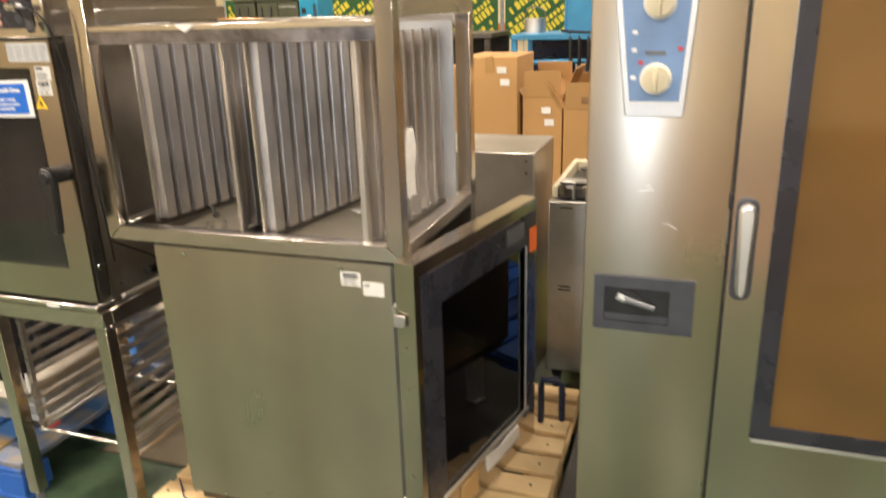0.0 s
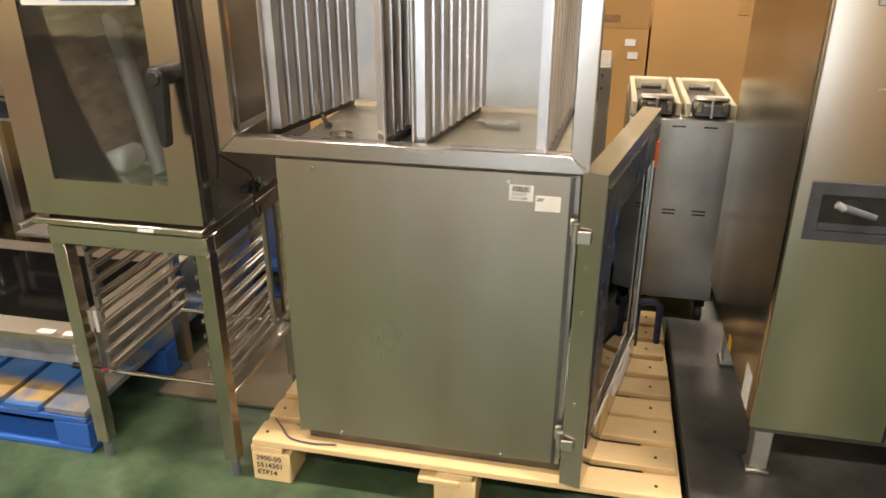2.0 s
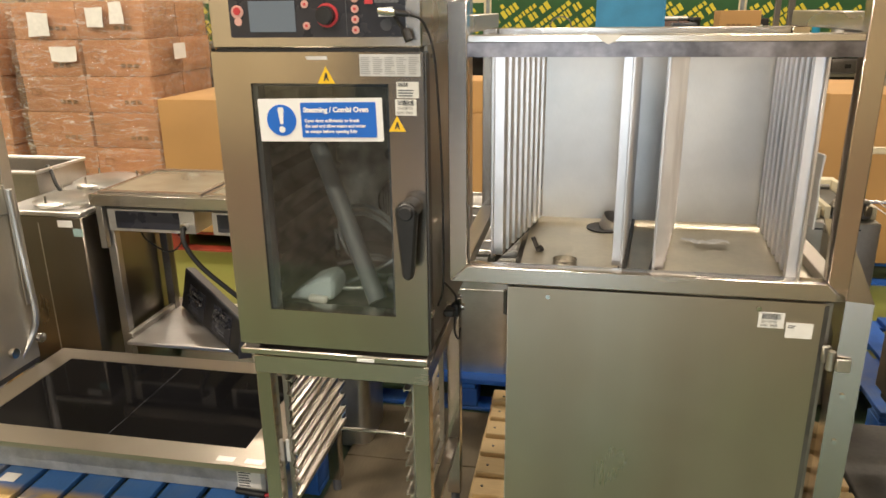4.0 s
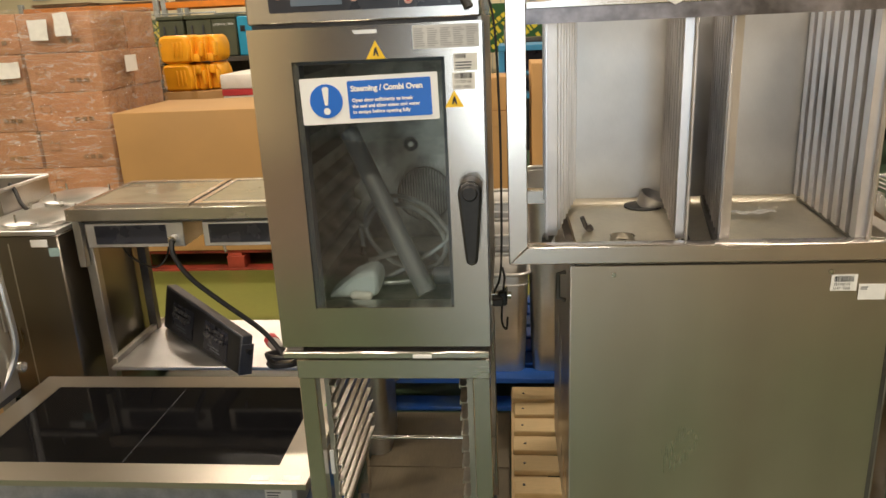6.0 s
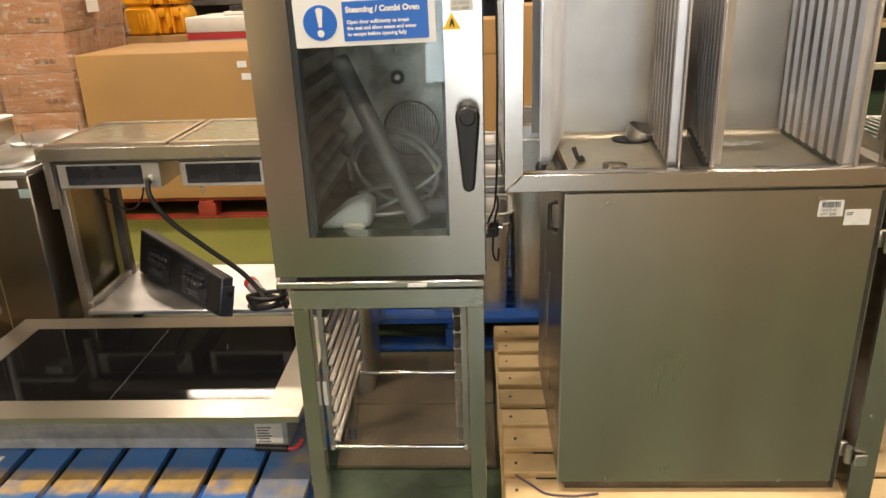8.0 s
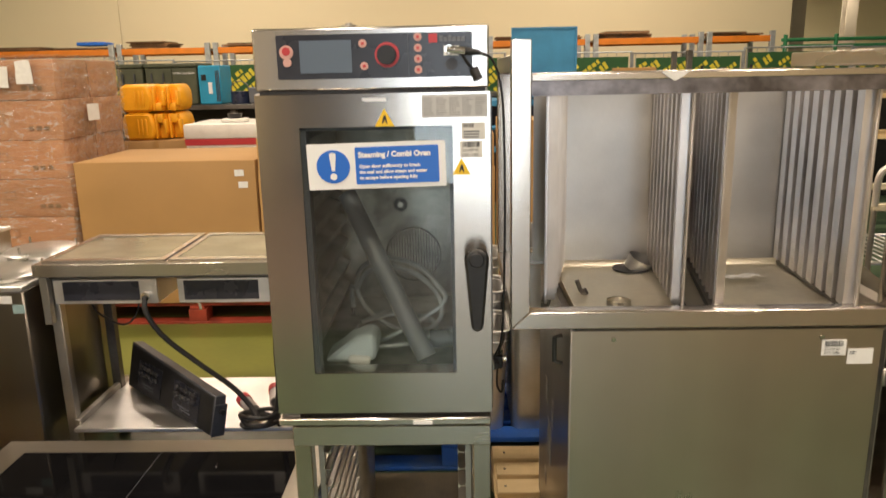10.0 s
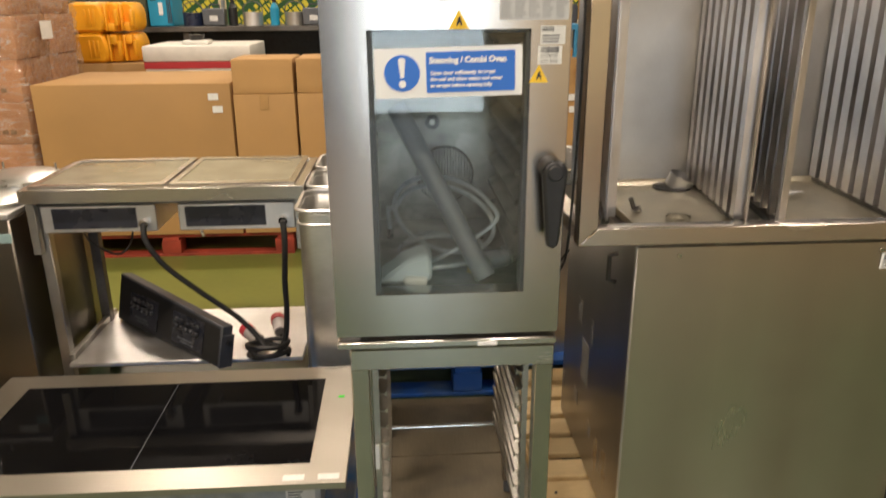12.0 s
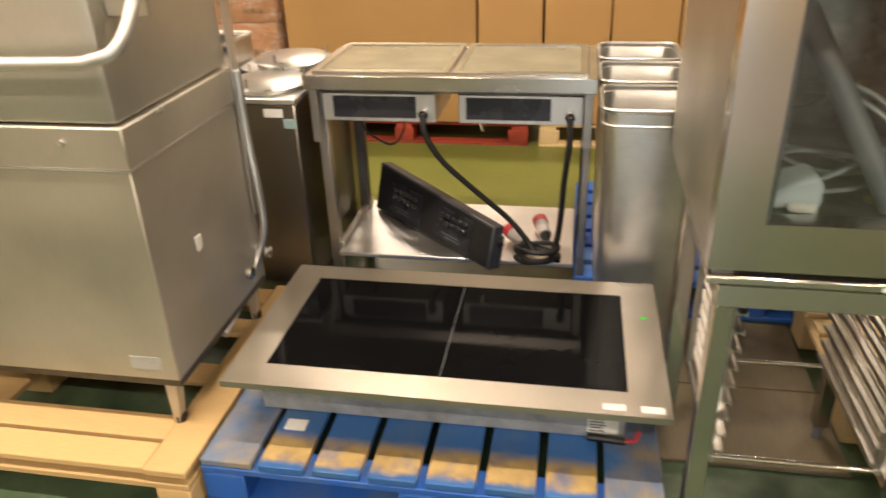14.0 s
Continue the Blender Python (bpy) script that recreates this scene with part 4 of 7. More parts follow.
# ---- wide oven on the pallet, side panel towards the aisle ----
BX0, BX1, BY0, BY1, BZ0, BZ1 = -1.507, -0.762, 1.648, 2.33, 0.178, 1.008
wide = thing("convection_oven", (-1.12, 2.0, 0.15), "large stainless steel oven turned sideways with door ajar", "oven")
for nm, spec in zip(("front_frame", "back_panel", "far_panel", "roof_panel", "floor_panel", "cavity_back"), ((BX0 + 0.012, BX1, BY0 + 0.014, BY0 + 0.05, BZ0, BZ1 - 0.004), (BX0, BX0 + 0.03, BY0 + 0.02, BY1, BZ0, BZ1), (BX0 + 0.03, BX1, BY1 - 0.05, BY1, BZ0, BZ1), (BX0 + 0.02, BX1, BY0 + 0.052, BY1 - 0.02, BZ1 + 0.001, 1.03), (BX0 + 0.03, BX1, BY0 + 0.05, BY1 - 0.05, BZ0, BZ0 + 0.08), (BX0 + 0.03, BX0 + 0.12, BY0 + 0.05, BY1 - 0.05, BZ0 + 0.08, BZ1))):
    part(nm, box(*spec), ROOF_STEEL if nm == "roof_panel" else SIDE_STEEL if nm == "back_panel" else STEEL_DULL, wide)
side = bmesh.new()
bmesh.ops.create_grid(side, x_segments=2, y_segments=2, size=0.5, matrix=Matrix.Translation(((BX0 + BX1 - 0.02) / 2, BY0, (BZ0 + BZ1) / 2 + 0.004)) @ Matrix.Rotation(radians(90), 4, "X") @ Matrix.Diagonal((BX1 - BX0 - 0.02, BZ1 - BZ0 - 0.014, 1, 1)))
ext = bmesh.ops.extrude_face_region(side, geom=side.faces[:])
bmesh.ops.translate(side, verts=[g for g in ext["geom"] if isinstance(g, bmesh.types.BMVert)], vec=(0, 0.005, 0))
bmesh.ops.recalc_face_normals(side, faces=side.faces)
panel = part("side_panel", side, PANEL_STEEL, wide, "large brushed steel side panel with wiped streaks", sharp=30)
for x, z in ((-1.41, 0.985), (-0.925, 0.986), (-1.38, 0.197), (-0.92, 0.196)):
    part("screw", disc(x, z, 0.006, BY0 - 0.005, 0.005, 10), STEEL_DARK if z > 1 and x > -1 else CHROME, panel)
part("edge_fold", box(BX1 - 0.022, BX1 - 0.012, BY0 - 0.001, BY0 + 0.004, BZ0, BZ1 - 0.008), STEEL_DARK, wide)
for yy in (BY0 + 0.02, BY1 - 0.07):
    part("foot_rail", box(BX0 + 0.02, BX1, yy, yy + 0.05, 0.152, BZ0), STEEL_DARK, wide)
l1 = part("lot_label", box(-0.924, -0.867, BY0 - 0.004, BY0 - 0.003, 0.940, 0.979), PAPER, wide, "white barcode lot label")
bars(-0.917, -0.874, 0.962, 0.976, BY0 - 0.004, 18, l1, seed=8)
lettering("231107 01", -0.918, 0.953, BY0 - 0.0045, 0.0085, INK, l1)
lettering("LOT:  0502", -0.918, 0.944, BY0 - 0.0045, 0.0078, INK, l1)
l2 = part("plain_label", box(-0.862, -0.803, BY0 - 0.004, BY0 - 0.003, 0.918, 0.956), PAPER, wide, "white paper label")
lines(-0.858, -0.838, 0.943, 0.952, BY0 - 0.004, 2, l2, 3, GREY_PLASTIC)
FADED = mat("faded_label", (0.34, 0.33, 0.31), 0.5, 0, 0.12, 40, bump=0.02)
for y, z, w, hh, rows in ((2.105, 0.60, 0.06, 0.075, 4), (2.015, 0.44, 0.075, 0.13, 0), (1.975, 0.59, 0.035, 0.075, 3), (2.29, 0.285, 0.03, 0.07, 3), (2.115, 0.315, 0.05, 0.05, 3), (1.945, 0.295, 0.04, 0.05, 3)):
    q = part("side_label", box(BX0 - 0.0008, BX0, y, y + w, z, z + hh), FADED if rows == 0 else SIDE_STEEL, wide, "faded notice label")
    for r_ in range(rows):
        part("print", box(BX0 - 0.0014, BX0 - 0.0008, y + 0.004, y + w - 0.006 - 0.006 * (r_ % 2), z + 0.006 + r_ * (hh - 0.01) / rows, z + r_ * (hh - 0.01) / rows + 0.016), FADED, q)
part("side_handle", tube([(BX0 - 0.002, 1.80, 0.94), (BX0 - 0.022, 1.80, 0.935), (BX0 - 0.022, 1.80, 0.87), (BX0 - 0.002, 1.80, 0.862)], 0.006, curved=False), STEEL_DARK, wide, "small dark hook on the side")
part("side_corner_fold", box(BX0 - 0.003, BX0 + 0.009, BY0 + 0.004, BY0 + 0.018, BZ0, BZ1 - 0.002, 0.002), STEEL_PALE, wide)
# its door, ajar
HX, HY, SW = -0.729, 1.602, -12.1
dm = Matrix.Translation((HX, HY, 0)) @ Matrix.Rotation(radians(SW), 4, "Z")
dr = bmesh.new()
DT, DL = 0.056, 0.725
for s in ((-DT / 2, DT / 2, 0, 0.11, 0.16, 1.030), (-DT / 2, DT / 2, DL - 0.075, DL, 0.16, 1.030), (-DT / 2, DT / 2, 0.11, DL - 0.075, 0.16, 0.30), (-DT / 2, DT / 2, 0.11, DL - 0.075, 0.90, 1.030)):
    box(*s, bm=dr)
bmesh.ops.remove_doubles(dr, verts=dr.verts, dist=0.0005)
bmesh.ops.transform(dr, matrix=dm, verts=dr.verts)
wd = part("door", dr, STEEL_V, wide, "steel oven door with dark window, ajar", sharp=20)
g = part("glass", box(DT / 2 - 0.012, DT / 2 - 0.006, 0.11, DL - 0.075, 0.30, 0.90, m=dm), DARK_GLASS, wd, "dark door glass")
part("inner_glass", box(-DT / 2 + 0.004, -DT / 2 + 0.010, 0.11, DL - 0.075, 0.30, 0.90, m=dm), DARK_GLASS, wd)
for q0, q1, r0, r1 in ((0.03, 0.12, 0.27, 0.99), (DL - 0.085, DL - 0.01, 0.27, 0.99), (0.12, DL - 0.085, 0.89, 0.99)):
    part("black_surround", box(DT / 2, DT / 2 + 0.003, q0, q1, r0, r1, m=dm), PANEL_BLACK, wd, "black glass surround")
part("window_trim", join(box(DT / 2 + 0.003, DT / 2 + 0.007, 0.10, DL - 0.06, 0.292, 0.304, m=dm), box(DT / 2 + 0.003, DT / 2 + 0.007, DL - 0.09, DL - 0.083, 0.30, 0.89, m=dm)), STEEL_PALE, wd)
part("orange_tag", crumple(box(DT / 2 + 0.004, DT / 2 + 0.007, DL - 0.06, DL - 0.01, 0.86, 0.94, m=dm), 0.003, 40), ORANGE_TAG, wd, "torn orange sticker")
part("maker_plate", box(DT / 2 + 0.003, DT / 2 + 0.005, DL - 0.22, DL - 0.10, 0.925, 0.975, m=dm), GREY_PLASTIC, wd)
part("torn_paper", crumple(box(DT / 2 + 0.003, DT / 2 + 0.010, 0.36, 0.58, 0.225, 0.28, 0.002, m=dm), 0.01, 18, 2), PAPER, wd, "torn white paper label")
part("tape_patch", box(DT / 2 + 0.001, DT / 2 + 0.004, 0.20, 0.30, 0.19, 0.27, m=dm), PINE_NEW, wd)
for z in (0.885, 0.30):
    hb = part("hinge", box(-0.778, -0.759, 1.634, 1.646, z - 0.022, z + 0.022, 0.003), STEEL_DULL, wd, "steel hinge block")
    part("hinge_plate", box(-0.759, -0.728, 1.592, 1.5995, z - 0.022, z + 0.010, 0.002), STEEL_DULL, wd)
    part("hinge_pin", rod((-0.764, 1.618, z - 0.028), (-0.764, 1.618, z + 0.018), 0.009), STEEL_DULL, hb)
for z in (0.80, 0.42, 0.68):
    part("rivet", rod(dm @ Vector((-0.004, -0.004, z)), dm @ Vector((-0.004, 0.002, z)), 0.006, seg=8), CHROME, wd)
for k in range(9):
    part("rack_rail", boxes((BX1 - 0.56, BX1 - 0.03, BY1 - 0.10, BY1 - 0.06, 0.32 + 0.065 * k, 0.326 + 0.065 * k)), CAVITY, wide)
# pieces on its roof
flue = bmesh.new()
rod((-1.250, 2.112, 1.031), (-1.238, 2.104, 1.064), 0.038, flue, 28, caps=False)
rod((-1.250, 2.112, 1.033), (-1.238, 2.104, 1.064), 0.0355, flue, 28, caps=False)
fl = solo("flue_stub", flue, STEEL_PALE, "short tilted steel flue stub on the oven roof", "flue", (-1.245, 2.09, 1.03))
part("collar", rod((-1.268, 2.108, 1.0303), (-1.268, 2.108, 1.034), 0.054, seg=28), BLACK, fl)
solo("flue_ring", rod((-1.375, 1.765, 1.031), (-1.375, 1.765, 1.045), 0.030, seg=24, caps=False), CHROME, "small steel pipe ring on the oven roof", "pipe ring", (-1.375, 1.765, 1.03))
solo("pipe_stub", rod((-1.452, 1.87, 1.036), (-1.464, 1.87, 1.066), 0.006, rod((-1.45, 1.865, 1.032), (-1.44, 1.86, 1.04), 0.009)), STEEL_DARK, "small metal pipe stub standing on the oven roof", "pipe", (-1.455, 1.87, 1.03))
for px, py, s_, tw in ((-0.985, 1.985, 0.045, 12), (-1.035, 2.0, 0.03, -30)):
    pp = bmesh.new()
    bmesh.ops.create_grid(pp, x_segments=8, y_segments=5, size=1, matrix=pose(px, py, 1.036, 0, 0, tw) @ Matrix.Diagonal((s_, s_ * 0.42, 1, 1)))
    for v in pp.verts:
        v.co.z += 0.010 * noise.noise(v.co * 45) + 0.004
        v.co.x += 0.006 * noise.noise(v.co * 70)
    solo("paper_scrap", pp, PAPER, "torn scrap of cream paper on the oven roof", "paper", (px, py, 1.036), "paper scraps")

# ---- rack stand lying on the wide oven ----
# Mottled tarnish, darkened further by the ledge's shadow put into the colour.
LEDGE_STEEL = mat("shaded_tarnished_violet_steel", (0.36, 0.34, 0.36), 0.38, 1.0, 0.3, 14.0, (1, 1, 1), 0.08, 60, rvary=0.15)
BACK_STEEL = mat("pale_back_steel", (0.74, 0.73, 0.71), 0.42, 1.0, 0.14, 2.5, (30, 30, 1), 0.06, 50, rvary=0.1)
rk = thing("rack_stand", (-1.17, 1.98, 1.03), "steel tray rack stand with ribbed sides lying on the oven", "stand")
FX0, FX1, FY0, FY1 = -1.652, -0.742, 1.640, 2.27
for y, top_ in ((FY0, 1.672), (FY1 - 0.042, 1.598)):
    part("post", prism([(FX0, 1.014), (FX0 + 0.044, 1.057), (FX0 + 0.044, top_), (FX0, top_)], 0.042, Matrix.Translation((0, y, 0)), bev=0.002), STEEL_V, rk, "worn steel post")
    part("post", prism([(FX1, 1.014), (FX1, top_), (FX1 - 0.046, top_), (FX1 - 0.046, 1.057)], 0.042, Matrix.Translation((0, y, 0)), bev=0.002), STEEL_V, rk, "worn steel post")
    part("bottom_rail", prism([(FX0 + 0.001, 1.014), (FX1 - 0.001, 1.014), (FX1 - 0.046, 1.056), (FX0 + 0.045, 1.056)], 0.042, Matrix.Translation((0, y, 0)), bev=0.002), STEEL_X, rk)
for x in (FX0, FX1 - 0.042):
    part("side_rail", box(x, x + 0.042, FY0 + 0.042, FY1 - 0.042, 1.02, 1.056, 0.002), STEEL_H, rk)
    part("upper_side_rail", box(x, x + 0.042, FY0 + 0.042, FY1, 1.60, 1.64, 0.002), STEEL_H, rk)
part("top_ledge", box(FX0 + 0.044, FX1 - 0.046, FY0 + 0.004, FY0 + 0.05, 1.582, 1.598, 0.002), STEEL_X, rk)
part("ledge_front", box(FX0 + 0.044, FX1 - 0.046, FY0 + 0.006, FY0 + 0.02, 1.551, 1.582), LEDGE_STEEL, rk, "tarnished front edge of the ledge with underside shadow in its colour")
part("back_top_rail", box(FX0 + 0.046, FX1 - 0.048, FY1 - 0.04, FY1 - 0.002, 1.556, 1.598, 0.002), STEEL_X, rk)
part("back_sheet", boxes((FX0 + 0.10, FX1 - 0.03, 2.160, 2.165, 1.045, 1.58)), BACK_STEEL, rk, "pale steel back sheet")


def ribbed(xf, xb, face, y0):
    """A runner panel: vertical ribs bent out of a steel sheet, from xf at the front to xb at the back."""
    prof, n = [], 8
    y1 = 2.155
    w = (y1 - y0) / n
    for k in range(n):
        a = y0 + k * w
        prof += [(a, 0), (a + 0.22 * w, 0), (a + 0.25 * w, face * 0.025), (a + 0.93 * w, face * 0.022), (a + 0.97 * w, 0)]
    prof.append((y1, 0))
    b = bmesh.new()
    A, B = [], []
    for y, d in prof:
        x = xf + (xb - xf) * (y - y0) / (y1 - y0)
        A.append(b.verts.new((x + d, y, 1.050)))
        B.append(b.verts.new((x + d, y, 1.562)))
    for i in range(len(A) - 1):
        b.faces.new((A[i], A[i + 1], B[i + 1], B[i]))
    r_ = bmesh.ops.extrude_face_region(b, geom=b.faces[:])
    bmesh.ops.translate(b, verts=[g_ for g_ in r_["geom"] if isinstance(g_, bmesh.types.BMVert)], vec=(-face * 0.002, 0, 0))
    bmesh.ops.recalc_face_normals(b, faces=b.faces)
    p = part("runner_panel", b, RIB_STEEL, rk, "ribbed steel runner panel", sharp=20)
    part("panel_edge", box(xf - 0.003 + face * 0.002, xf + 0.003 + face * 0.002, y0 - 0.007, y0 + 0.001, 1.045, 1.565, 0.001), RIB_STEEL, p)
    ft = box(-0.010, 0.010, 0, 1, 1.031, 1.049)
    for v in ft.verts:
        v.co = Vector((xf + (xb - xf) * v.co.y + v.co.x, y0 + (y1 - y0) * v.co.y, v.co.z))
    part("foot_strip", ft, STEEL_DARK, p)


RIB_STEEL = mat("rib_steel", (0.77, 0.75, 0.75), 0.33, 1.0, 0.12, 5.0, (30, 30, 1), 0.05, 40, rvary=0.08)
ribbed(-1.562, -1.478, 1, 1.745)
ribbed(-1.237, -1.190, -1, 1.700)
ribbed(-1.166, -1.086, 1, 1.690)
ribbed(-0.845, -0.815, -1, 1.664)
part("torn_film", crumple(box(FX1 - 0.048, FX1 - 0.044, 1.80, 1.86, 1.14, 1.32), 0.008, 25, 2), PAPER, rk, "torn white protective film")
tp = prism([(-1.33, 1.598), (-1.27, 1.598), (-1.285, 1.585), (-1.30, 1.578), (-1.315, 1.586)], 0.002, Matrix.Translation((0, FY0 - 0.002, 0)))
part("paper_tab", tp, PAPER, rk, "torn paper tab hanging over the ledge")

solo("thin_cable", tube([(-1.62, 1.72, 0.155), (-1.58, 1.68, 0.154), (-1.54, 1.642, 0.154), (-1.47, 1.632, 0.154), (-1.40, 1.640, 0.155)], 0.0028), mat("violet_grey_cable", (0.10, 0.08, 0.14), 0.5), "thin violet cable lying on the pallet boards", "cable", (-1.5, 1.65, 0.152))
dp = thing("dangling_plug", (-1.672, 1.84, 0.78), "black plug on a thin cable hanging beside the oven", "plug")
part("cord", tube([(-1.668, 1.66, 1.0), (-1.665, 1.74, 0.95), (-1.668, 1.82, 0.90), (-1.672, 1.84, 0.86), (-1.676, 1.84, 0.79), (-1.664, 1.84, 0.765), (-1.660, 1.84, 0.80)], 0.003), CABLE, dp)
part("plug_body", box(-1.684, -1.660, 1.828, 1.852, 0.835, 0.875, 0.005), BLACK, dp)

# ---- drop-in induction hob on the blue pallet ----
HOB_STEEL = steel("brushed_rim_steel", (0.53, 0.495, 0.44), 0.29, (1.2, 60, 60), (2.2, 5, 9), 0.6, 0.0, 0.07)
hob = thing("induction_hob", (-2.78, 2.0, 0.156), "drop-in induction hob with black glass and steel rim on blue pallet", "hob")
part("casing", box(-3.325, -2.300, 1.848, 2.27, 0.157, 0.366, 0.003), GALV, hob, "galvanised casing under the rim")
rim = boxes((-3.345, -2.212, 1.672, 1.762, 0.366, 0.384), (-3.345, -2.212, 2.226, 2.305, 0.366, 0.384), (-3.345, -3.252, 1.762, 2.226, 0.366, 0.384), (-2.312, -2.212, 1.762, 2.226, 0.366, 0.384))
bmesh.ops.remove_doubles(rim, verts=rim.verts, dist=0.0004)
part("rim", rim, HOB_STEEL, hob, "wide brushed steel rim", sharp=20)
part("underside", box(-3.33, -2.225, 1.69, 2.29, 0.360, 0.3655), GALV, hob)
part("glass", box(-3.2515, -2.785, 1.7625, 2.2255, 0.368, 0.3825), BLACK_GLASS, hob, "black ceramic glass")
part("glass", box(-2.7825, -2.3125, 1.7625, 2.2255, 0.368, 0.3825), BLACK_GLASS, hob, "black ceramic glass")
part("glass_joint", box(-2.7848, -2.7827, 1.7625, 2.2255, 0.368, 0.3815), GREY_PLASTIC, hob)
for x in (-2.375, -2.285):
    q = part("label", box(x, x + 0.055, 1.688, 1.712, 0.3842, 0.385), PAPER, hob, "white paper label")
for x0, x1, z0, z1 in ((-2.400, -2.318, 0.175, 0.245),):
    q = part("rating_plate", box(x0, x1, 1.8465, 1.8478, z0, z1), PAPER, hob, "white rating plate")
    lines(x0 + 0.006, x1 - 0.02, z0 + 0.006, z1 - 0.006, 1.8465, 6, q, 4, GREY_PLASTIC)
part("green_dot", box(-2.262, -2.244, 2.10, 2.112, 0.3842, 0.385), GREEN_DOT, hob, "bright green sticker")
part("cable_gland", rod((-2.40, 1.835, 0.170), (-2.30, 1.830, 0.168), 0.011), BLACK, hob)
part("red_lead", tube([(-2.30, 1.830, 0.168), (-2.275, 1.835, 0.170), (-2.262, 1.86, 0.18)], 0.006), RED, hob, "short red lead")

# ---- servery table with two warming units ----
tb = thing("servery_table", (-2.91, 2.95, 0), "stainless steel servery table with heated glass top panels", "table")
TX0, TX1, TY0, TY1 = -3.415, -2.405, 2.69, 3.20
for s in ((TX0, TX1, TY0, TY0 + 0.03, 0.868, 0.918), (TX0, TX1, TY1 - 0.03, TY1, 0.868, 0.918), (TX0, TX0 + 0.03, TY0 + 0.03, TY1 - 0.03, 0.868, 0.918), (TX1 - 0.03, TX1, TY0 + 0.03, TY1 - 0.03, 0.868, 0.918)):
    part("top_frame", box(*s, bev=0.002), STEEL_X, tb)
part("top_deck", box(TX0 + 0.03, TX1 - 0.03, TY0 + 0.03, TY1 - 0.03, 0.895, 0.912), STEEL_H, tb)
# Beige base colour carries the reflection of cartons and wall in the glass.
TOPGLASS = mat("beige_reflection_glass", (0.27, 0.245, 0.18), 0.14, 0, 0.15, 4, bump=0.02)
for x0, x1 in ((-3.385, -2.905), (-2.89, -2.44)):
    w = part("warming_panel", boxes((x0, x1, TY0 + 0.022, TY0 + 0.055, 0.912, 0.928), (x0, x1, TY1 - 0.05, TY1 - 0.01, 0.912, 0.928), (x0, x0 + 0.022, TY0 + 0.055, TY1 - 0.05, 0.912, 0.928), (x1 - 0.022, x1, TY0 + 0.055, TY1 - 0.05, 0.912, 0.928)), STEEL_X, tb, "pale frame round a glass warming panel")
    part("panel_glass", box(x0 + 0.022, x1 - 0.022, TY0 + 0.055, TY1 - 0.05, 0.912, 0.924), TOPGLASS, w, "grey glass panel with a beige reflection put into its colour")
for x0, x1, s0, s1 in ((-3.362, -2.952, -3.322, -3.022), (-2.872, -2.448, -2.846, -2.555)):
    u = part("heater_unit", box(x0, x1, 2.725, 3.12, 0.748, 0.850, 0.003), STEEL_PALE, tb, "steel heater unit under the top")
    part("black_front", box(s0, s1, 2.7215, 2.7255, 0.763, 0.840), PANEL_BLACK, u, "dark navy blank front")
    part("cable_gland", rod((x1 - 0.042, 2.725, 0.785), (x1 - 0.042, 2.70, 0.782), 0.017), CHROME, u)
part("mount_strip", box(TX0 + 0.04, TX1 - 0.04, 2.73, 3.12, 0.851, 0.868), STEEL_DARK, tb)
for x in (TX0 + 0.01, TX1 - 0.04):
    part("bracket", box(x, x + 0.03, TY0 + 0.02, TY0 + 0.05, 0.67, 0.868, 0.002), STEEL_DULL, tb)
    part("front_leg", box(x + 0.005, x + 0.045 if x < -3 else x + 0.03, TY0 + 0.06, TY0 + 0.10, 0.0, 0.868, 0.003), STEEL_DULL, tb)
    # Rear legs take darker steel, with the shade under the top in its colour.
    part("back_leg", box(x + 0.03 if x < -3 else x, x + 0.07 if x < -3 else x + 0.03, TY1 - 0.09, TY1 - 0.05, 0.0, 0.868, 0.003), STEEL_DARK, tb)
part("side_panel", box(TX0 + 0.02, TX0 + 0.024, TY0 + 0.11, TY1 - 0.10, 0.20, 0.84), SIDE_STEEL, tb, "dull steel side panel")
part("shelf", box(TX0 + 0.06, TX1 - 0.05, TY0 + 0.02, TY1 + 0.02, 0.205, 0.222, 0.003), STEEL_PALE, tb, "bright steel bottom shelf")
part("shelf_rail", boxes((TX0 + 0.05, TX0 + 0.075, TY0 + 0.05, TY1, 0.222, 0.25), bev=0.003), STEEL_DULL, tb)
part("loose_wire", tube([(-3.24, 2.76, 0.75), (-3.22, 2.78, 0.69), (-3.15, 2.82, 0.63), (-3.11, 2.86, 0.66), (-3.10, 2.9, 0.74)], 0.004), CABLE, tb, "thin black wire loop")
part("hook", rod((-2.80, 2.74, 0.748), (-2.79, 2.73, 0.72), 0.006), CHROME, tb)

# loose control box leaning on the shelf
P0, P1 = Vector((-3.31, 3.12, 0.232)), Vector((-2.762, 2.625, 0.226))
xa = (P1 - P0).normalized()
za = (Vector((0.10, 0.20, 1)) - xa * Vector((0.10, 0.20, 1)).dot(xa)).normalized()
ya = za.cross(xa)
cm = Matrix.Translation(P0) @ Matrix(((xa.x, ya.x, za.x, 0), (xa.y, ya.y, za.y, 0), (xa.z, ya.z, za.z, 0), (0, 0, 0, 1)))
GLOSS_BLACK = plain("glossy_black_plastic", (0.035, 0.035, 0.04), 0.10)
PLUG_PALE = mat("pale_plug_plastic", (0.48, 0.43, 0.42), 0.35, 0, 0.1, 20)
cb = thing("control_box", (0, 0, 0), "loose black control box leaning on the steel shelf", "control box", m=cm)
LEN = (P1 - P0).length
part("case", prism([(0, 0), (LEN, 0), (LEN, 0.165), (0, 0.205)], 0.05, bev=0.004), SLATE, cb)
